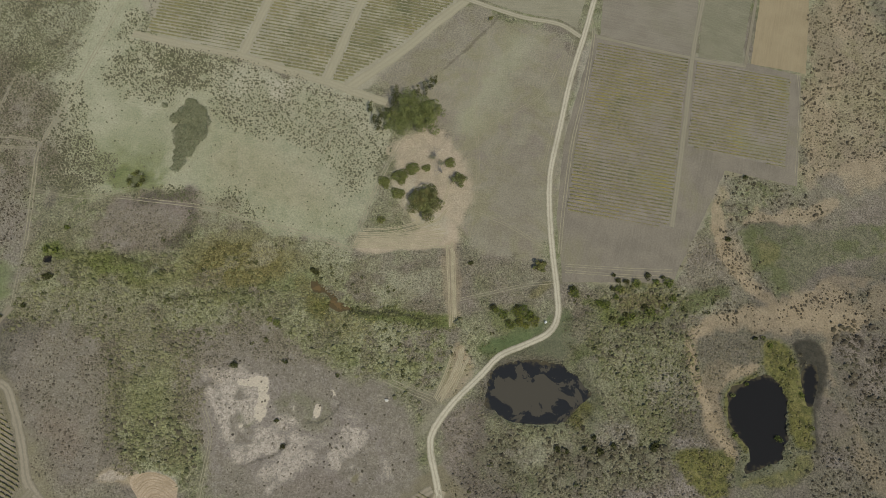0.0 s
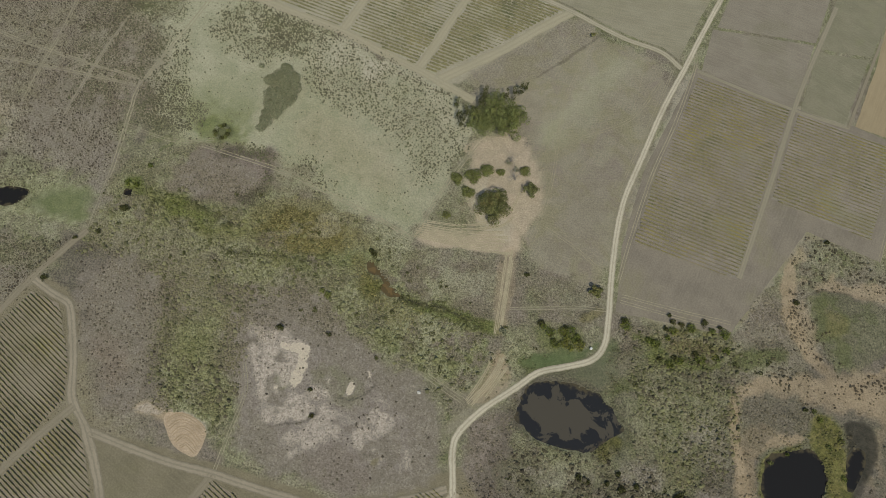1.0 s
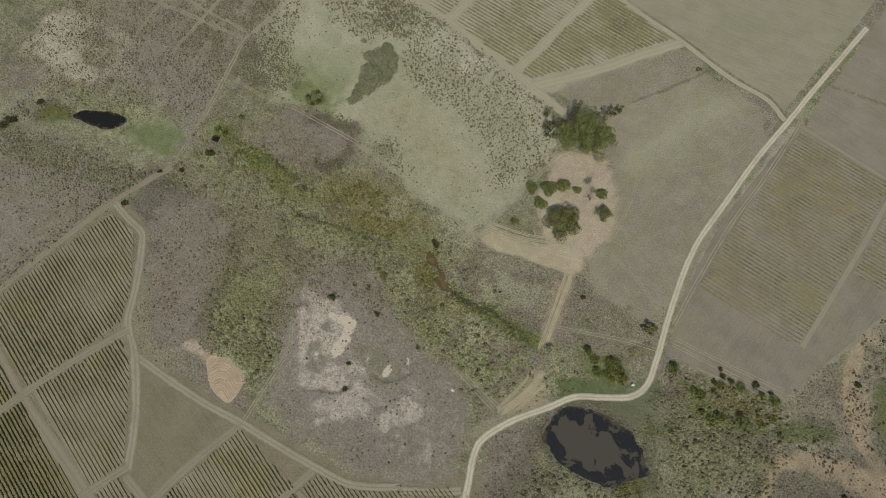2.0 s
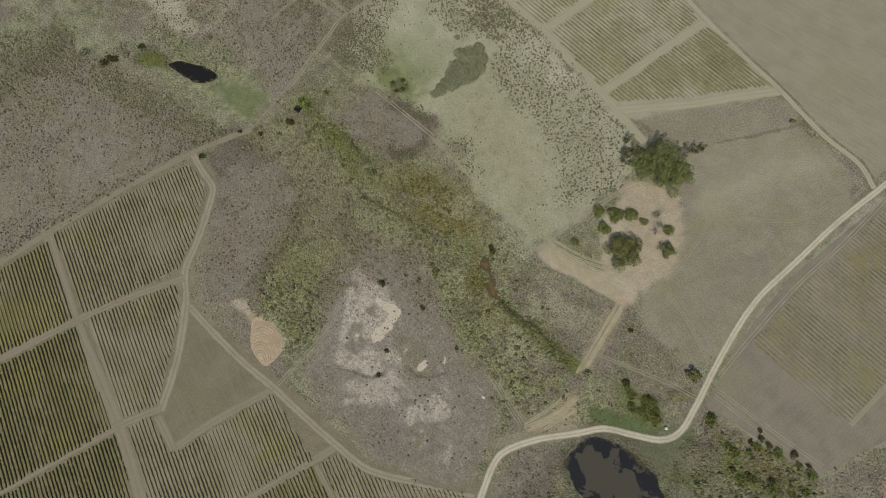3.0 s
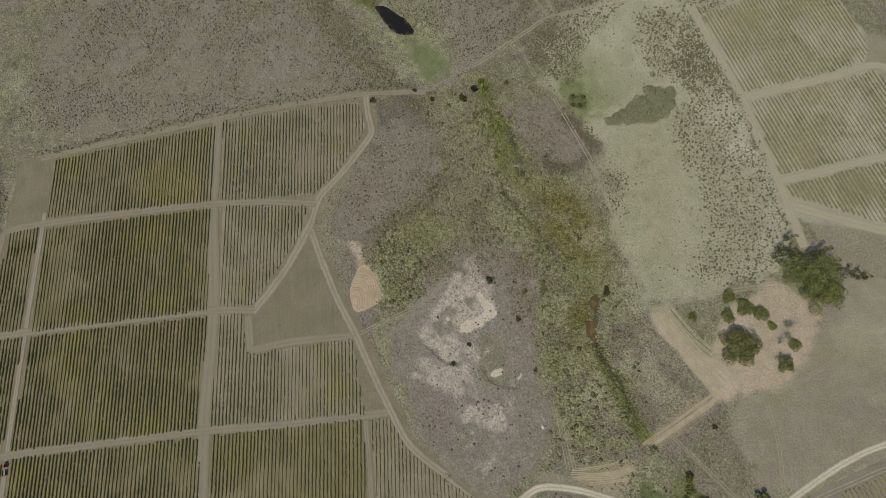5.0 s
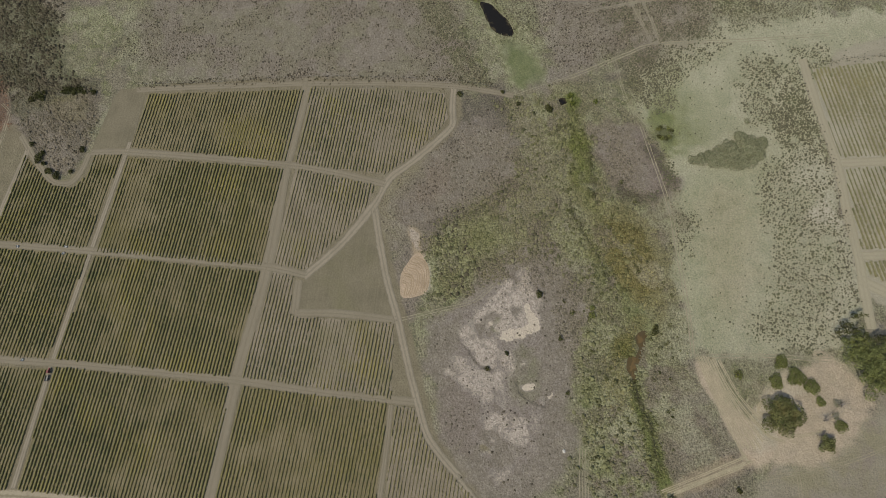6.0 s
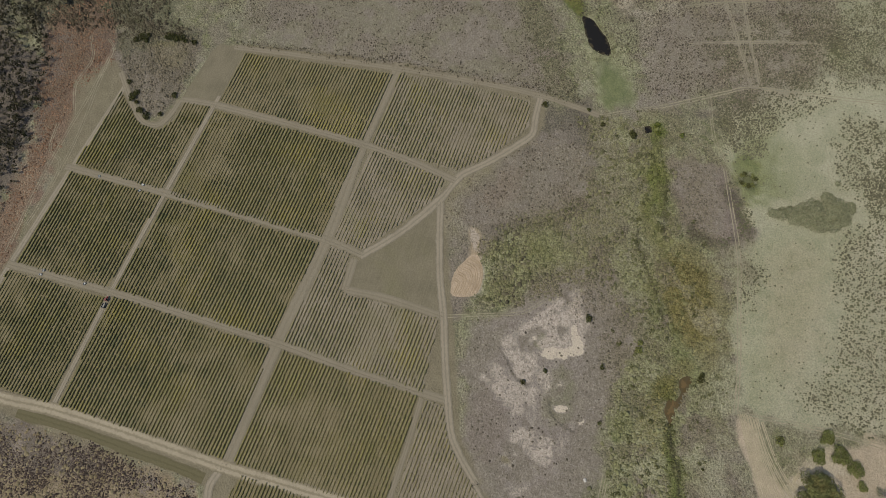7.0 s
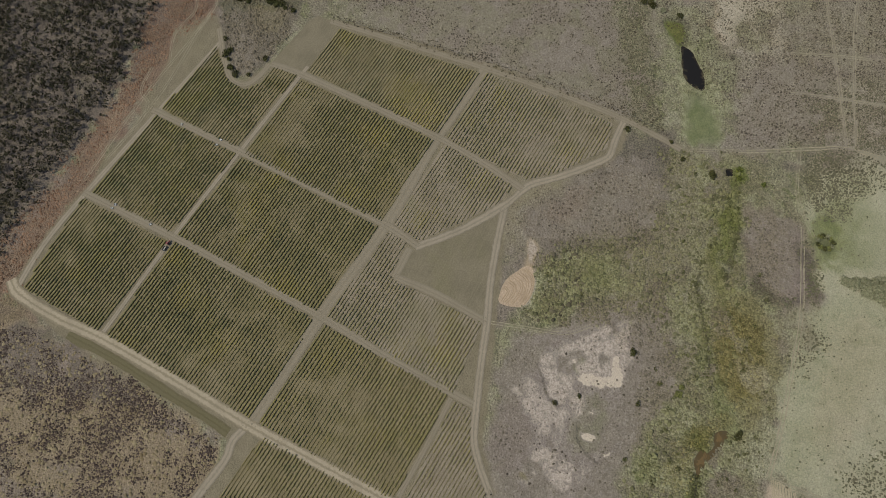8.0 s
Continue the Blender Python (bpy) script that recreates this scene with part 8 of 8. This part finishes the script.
tufts("wetland_growth", [[(-181.4, -9.5), (-189.7, 51.9), (-139.5, 39), (-120.9, -16.5), (-121.3, -37.9), (-171.2, -25.9)], [(-161, -38.8), (-180.4, 13.2), (-151.3, 33.7), (-131, 2.2), (-123.7, -34.5)]], 0.45, 0.6, leaves("wet_scrub", (60, 64, 38), (118, 116, 76), (112, 108, 70), 14, 0.5), "dense green scrub beside the claypan", 306, 0.38, 0.8)
tufts("heath_tufts", [[(-240, -6.7), (-199.3, 40.7), (-121.3, -37.9), (-148.9, -38.3), (-169.4, -40.3), (-200.8, -43.4)], [(-139.1, 11.3), (-129.2, 39.7), (-71.5, 40.7), (-23.4, 24.6), (2.5, -12.2), (-40.5, -43.1), (-101.4, -40.5)], [(-251.4, 26.8), (-192.2, 38.8), (-164.5, -39.6), (-191.4, -51.9), (-232.7, -6.3)]], 0.05, 0.5, DARK_TUFT, "low purplish shrublets on bare heath", 307, 0.46, 0.7)
tufts("scrub_tufts", [[(-50.8, 106.7), (2.2, 114.9), (8.9, 71.8), (-26.2, 77.3), (-63, 86.3)], [(9.3, 116), (65.7, 117), (68.4, 106.1), (45.2, 66.5), (14.3, 76.1)], [(-51.4, 141.7), (-20.2, 130.8), (-41, 123.6), (-54.1, 125.5)], [(-226.8, 125.6), (-171.3, 134.5), (-105.2, 117.4), (-95, 103.7), (-189.2, 96.6), (-235.3, 97)]], 0.36, 0.45, TUFT_DRY, "rough dry grass tussocks", 308, 0.38, 0.7)
tufts("scrub_tufts", [[(77.9, 100.1), (146.3, 117.8), (183.1, 119.6), (157.4, 82.8), (164.3, 29.4), (144, 20.2), (103.2, 27.5), (101.5, 60.7), (80.8, 57.7)], [(11.5, 31.1), (31.1, 37.2), (40.3, 15.6), (103.4, 24.3), (164.3, 29.4), (184.3, 9.8), (180.6, -12.1), (20.1, -32.9)]], 0.42, 0.52, TUFT_GREEN, "rough olive shrubs in the valley floor", 309, 0.42, 0.75)
tufts("heath_tufts", [[(77.9, 100.1), (146.3, 117.8), (183.1, 119.6), (157.4, 82.8), (164.3, 29.4), (144, 20.2), (103.2, 27.5), (101.5, 60.7), (80.8, 57.7)], [(33.4, 17.9), (103.4, 24.3), (164.3, 29.4), (184.3, 9.8), (180.6, -12.1), (29.5, -31.7)]], 0.16, 0.7, TUFT_HEATH, "brown shrubs in the valley floor", 310, 0.45, 0.85)
tufts("scrub_tufts", [[(251.4, 384.2), (377.2, 408), (349.5, 218.7), (269.9, 227.7), (243.9, 201.6), (232.8, 199.8)], [(182.8, 202.4), (233.8, 197.8), (258, 178.6), (222.7, 173), (187.9, 165.5)]], 0.13, 0.72, DARK_TUFT, "dark shrubs scattered over sandy scrub", 311, 0.42, 0.9)
tufts("scrub_tufts", [[(176.7, 190.7), (191.3, 151.9), (220, 117.6), (285.8, 146.7), (340.2, 155), (318.4, 5.8), (230.3, -5.6), (237.6, 52.7), (260.2, 112.3), (196.9, 88.5), (164.6, 98.3), (183.1, 115.8)]], 0.16, 0.65, DARK_TUFT, "dark shrubs scattered over sandy scrub", 312, 0.44, 0.9)
tufts("scrub_tufts", [[(155.6, 86.1), (204.1, 89.6), (203.6, 75.3), (174.9, 54), (188, 19.8), (181.1, 15.7), (164.4, 42.5)], [(149.7, 157.4), (184, 162.8), (190.4, 116.9), (150, 118.4)], [(200.4, 85.4), (229.4, 89.6), (233.2, 38.8), (228.1, 12.5), (214.6, 10.7), (220.4, 57)]], 0.22, 0.65, TUFT_DRY, "dry shrubs round the farm dams", 313, 0.42, 0.8)
tufts("burnt_scrub", [[(-54.9, -354.8), (-44.1, -288.2), (-17, -201.5), (3.5, -200.1), (41.5, -206.4), (79.6, -382.7), (-42.3, -446.1)]], 0.95, 0.52, leaves("burnt_twigs", (66, 57, 51), (104, 92, 82), (86, 74, 64), 14), "dark burnt scrub over straw-coloured ground", 314, 0.48, 0.8, 24)
tufts("straw_tufts", [[(-54.9, -354.8), (-44.1, -288.2), (-17, -201.5), (3.5, -200.1), (41.5, -206.4), (79.6, -382.7), (-42.3, -446.1)]], 0.12, 0.8, TUFT_PALE, "straw-coloured grass between burnt shrubs", 315, 0.3, 0.6)
tufts("slash_litter", [[(-344.7, -353), (-352, -307.1), (-297.5, -296.2), (-279.4, -316.7), (-165.5, -343.7), (-81.8, -360.6), (-54.1, -386.5), (-81.9, -399.5), (-133.1, -372.3), (-175.4, -360.3), (-225.2, -343.1)]], 0.3, 0.6, leaves("slash_twigs", (112, 86, 66), (150, 122, 98), (98, 80, 64), 14), "reddish slash and litter on the cleared strip", 316, 0.38, 0.6)
tufts("scrub_tufts", [[(-326.9, -301.3), (-326.9, -239.3), (-300.2, -236.1), (-262.5, -248.6), (-252.1, -260.2), (-260.7, -272.3), (-289.5, -285.7)]], 0.4, 0.65, TUFT_DRY, "rough brush and dry tufts", 317, 0.42, 0.85)
tufts("scrub_tufts", [[(-363, 10.9), (-365.3, 53.6), (-282.9, 71.1), (-297.3, 55.3), (-324.8, 34.1)], [(-388.5, 47.8), (-425.8, 218.4), (-283.9, 214.4), (-258.2, 72.9), (-325.4, 64.3)]], 0.42, 0.45, DARK_TUFT, "small dark shrublets on pale rough ground", 318, 0.43, 0.85)

tufts("reed_fringe", [[(30.6, 42.1), (39.6, 53.2), (56.5, 57.7), (80.8, 58.4), (102.5, 42.2), (103.1, 30.7), (86.9, 18.8), (53.9, 12.7), (31, 23.4)], [(176.6, 50.9), (199.9, 71.3), (221, 67.4), (222.1, 24.4), (201, 5.8), (184.2, 3.6)], [(-331.2, 31.6), (-332, 44.1), (-310.6, 56.1), (-292.6, 57.9), (-290.5, 41.1), (-311.4, 34.6)]], 0.7, 0.42, TUFT_GREEN, "olive reeds fringing the farm dams", 320, 0.40, 1.0, 6)
tufts("valley_shrublets", [[(-171.2, -28.4), (-183.9, 18.8), (-226.7, 58.9), (-226.6, 85.1), (-161.5, 90.6), (-108.1, 83.3), (-73.6, 78.2), (0.9, 73.5), (13.8, 45.3), (-4.7, 18.8), (-30.4, 30.9), (-63.5, 39.5), (-106.0, 57.1), (-139.3, 35.6), (-140.6, -4.3), (-114.1, -22.4), (-113.4, -42.1)], [(-249.2, 27.7), (-245.5, 78.0), (-219.1, 80.8), (-204.6, 63.9), (-219.4, 37.8)], [(92.6, 94.9), (146.3, 117.9), (161.0, 97.7), (164.4, 49.2), (144.0, 20.2), (98.1, 60.2)]], 0.16, 0.85, leaves("valley_shrub_leaves", (70, 72, 44), (122, 120, 82), (98, 98, 60), 9, 0.35), "low olive shrublets in the valley scrub", 332, 0.42, 1.0, 7.0)
low_shrubs([[(-251.2, 33.9), (-257.4, 90.7), (-106.3, 113.8), (-48, 103.1), (-33.9, 37.1), (-83.6, 34.6), (-140.7, 51.6), (-125, -27.8), (-153, -32.2), (-194.8, 29)], [(-206.1, 94), (-133.1, 113.1), (-50.6, 95.5), (44.9, 69.9), (-5, 28.8), (-112.7, 30.1)]], 0.008, 1.4, 330)
low_shrubs([[(77.9, 100.1), (146.3, 116), (183.1, 115.8), (157.4, 82.8), (164.3, 29.4), (103.2, 27.5), (101.5, 60.7), (80.8, 57.7)], [(37.7, 8.9), (164.3, 26.2), (184.1, 0.5), (180.6, -12.1), (29.5, -31.7)]], 0.008, 1.4, 331)


def bushland(outlines, per_m2, seed):
    """Woodland too thick to count: small crowns on thin bare stems."""
    rng = np.random.RandomState(seed)
    V, Q, n0 = [], [], 0
    SV, ST, s0 = [], [], 0
    for pts in outlines:
        p = np.array(pts, float)
        lo, hi = p.min(0), p.max(0)
        n = int((hi - lo).prod() * per_m2)
        x, y = lo[0] + rng.rand(n) * (hi[0] - lo[0]), lo[1] + rng.rand(n) * (hi[1] - lo[1])
        ok = signed(x, y, p) + (rng.rand(n) - 0.5) * 14 > 0
        ok &= NC.rough(x, y, 7) + (rng.rand(n) - 0.5) * 0.7 > 0.36
        for a, b in zip(x[ok], y[ok]):
            h, r = 3.0 + 4.5 * rng.rand(), 0.9 + 1.6 * rng.rand()
            lobes = [(a + rng.normal() * r * 0.4, b + rng.normal() * r * 0.4, h * (0.6 + 0.35 * rng.rand()), r * (0.5 + 0.4 * rng.rand()), 0.8) for _ in range(3)]
            v, q = cloud(lobes, 16, 0.7, rng)
            V.append(v), Q.append(q + n0)
            n0 += len(v)
            tx, ty = a + rng.normal() * 1.3, b + rng.normal() * 1.3
            w = 0.17
            SV.append(np.array([(a - w, b, 0), (a + w, b, 0), (a, b + w, 0), (tx, ty, h)]))
            ST.append(np.array([(0, 1, 3), (1, 2, 3), (2, 0, 3)]) + s0)
            s0 += 4
    tagged(new("bushland", mesh_of("bushland", np.vstack(V), np.vstack(Q), mats=[WOOD_LEAF])), "dense dark native bushland with grey stems", "woodland", kind="stuff")
    tagged(new("bushland_stems", mesh_of("bushland_stems", np.vstack(SV), tris=np.vstack(ST), mats=[DEAD])), "thin grey stems in the dark bushland", "woodland", kind="stuff")


bushland([[(-393.7, -716.5), (-354.9, -356.6), (-290.2, -340.5), (-219.9, -347.6), (-176.7, -365.1), (-132.3, -376.2), (-88.4, -385.9), (15.3, -480.4)]], 0.15, 401)
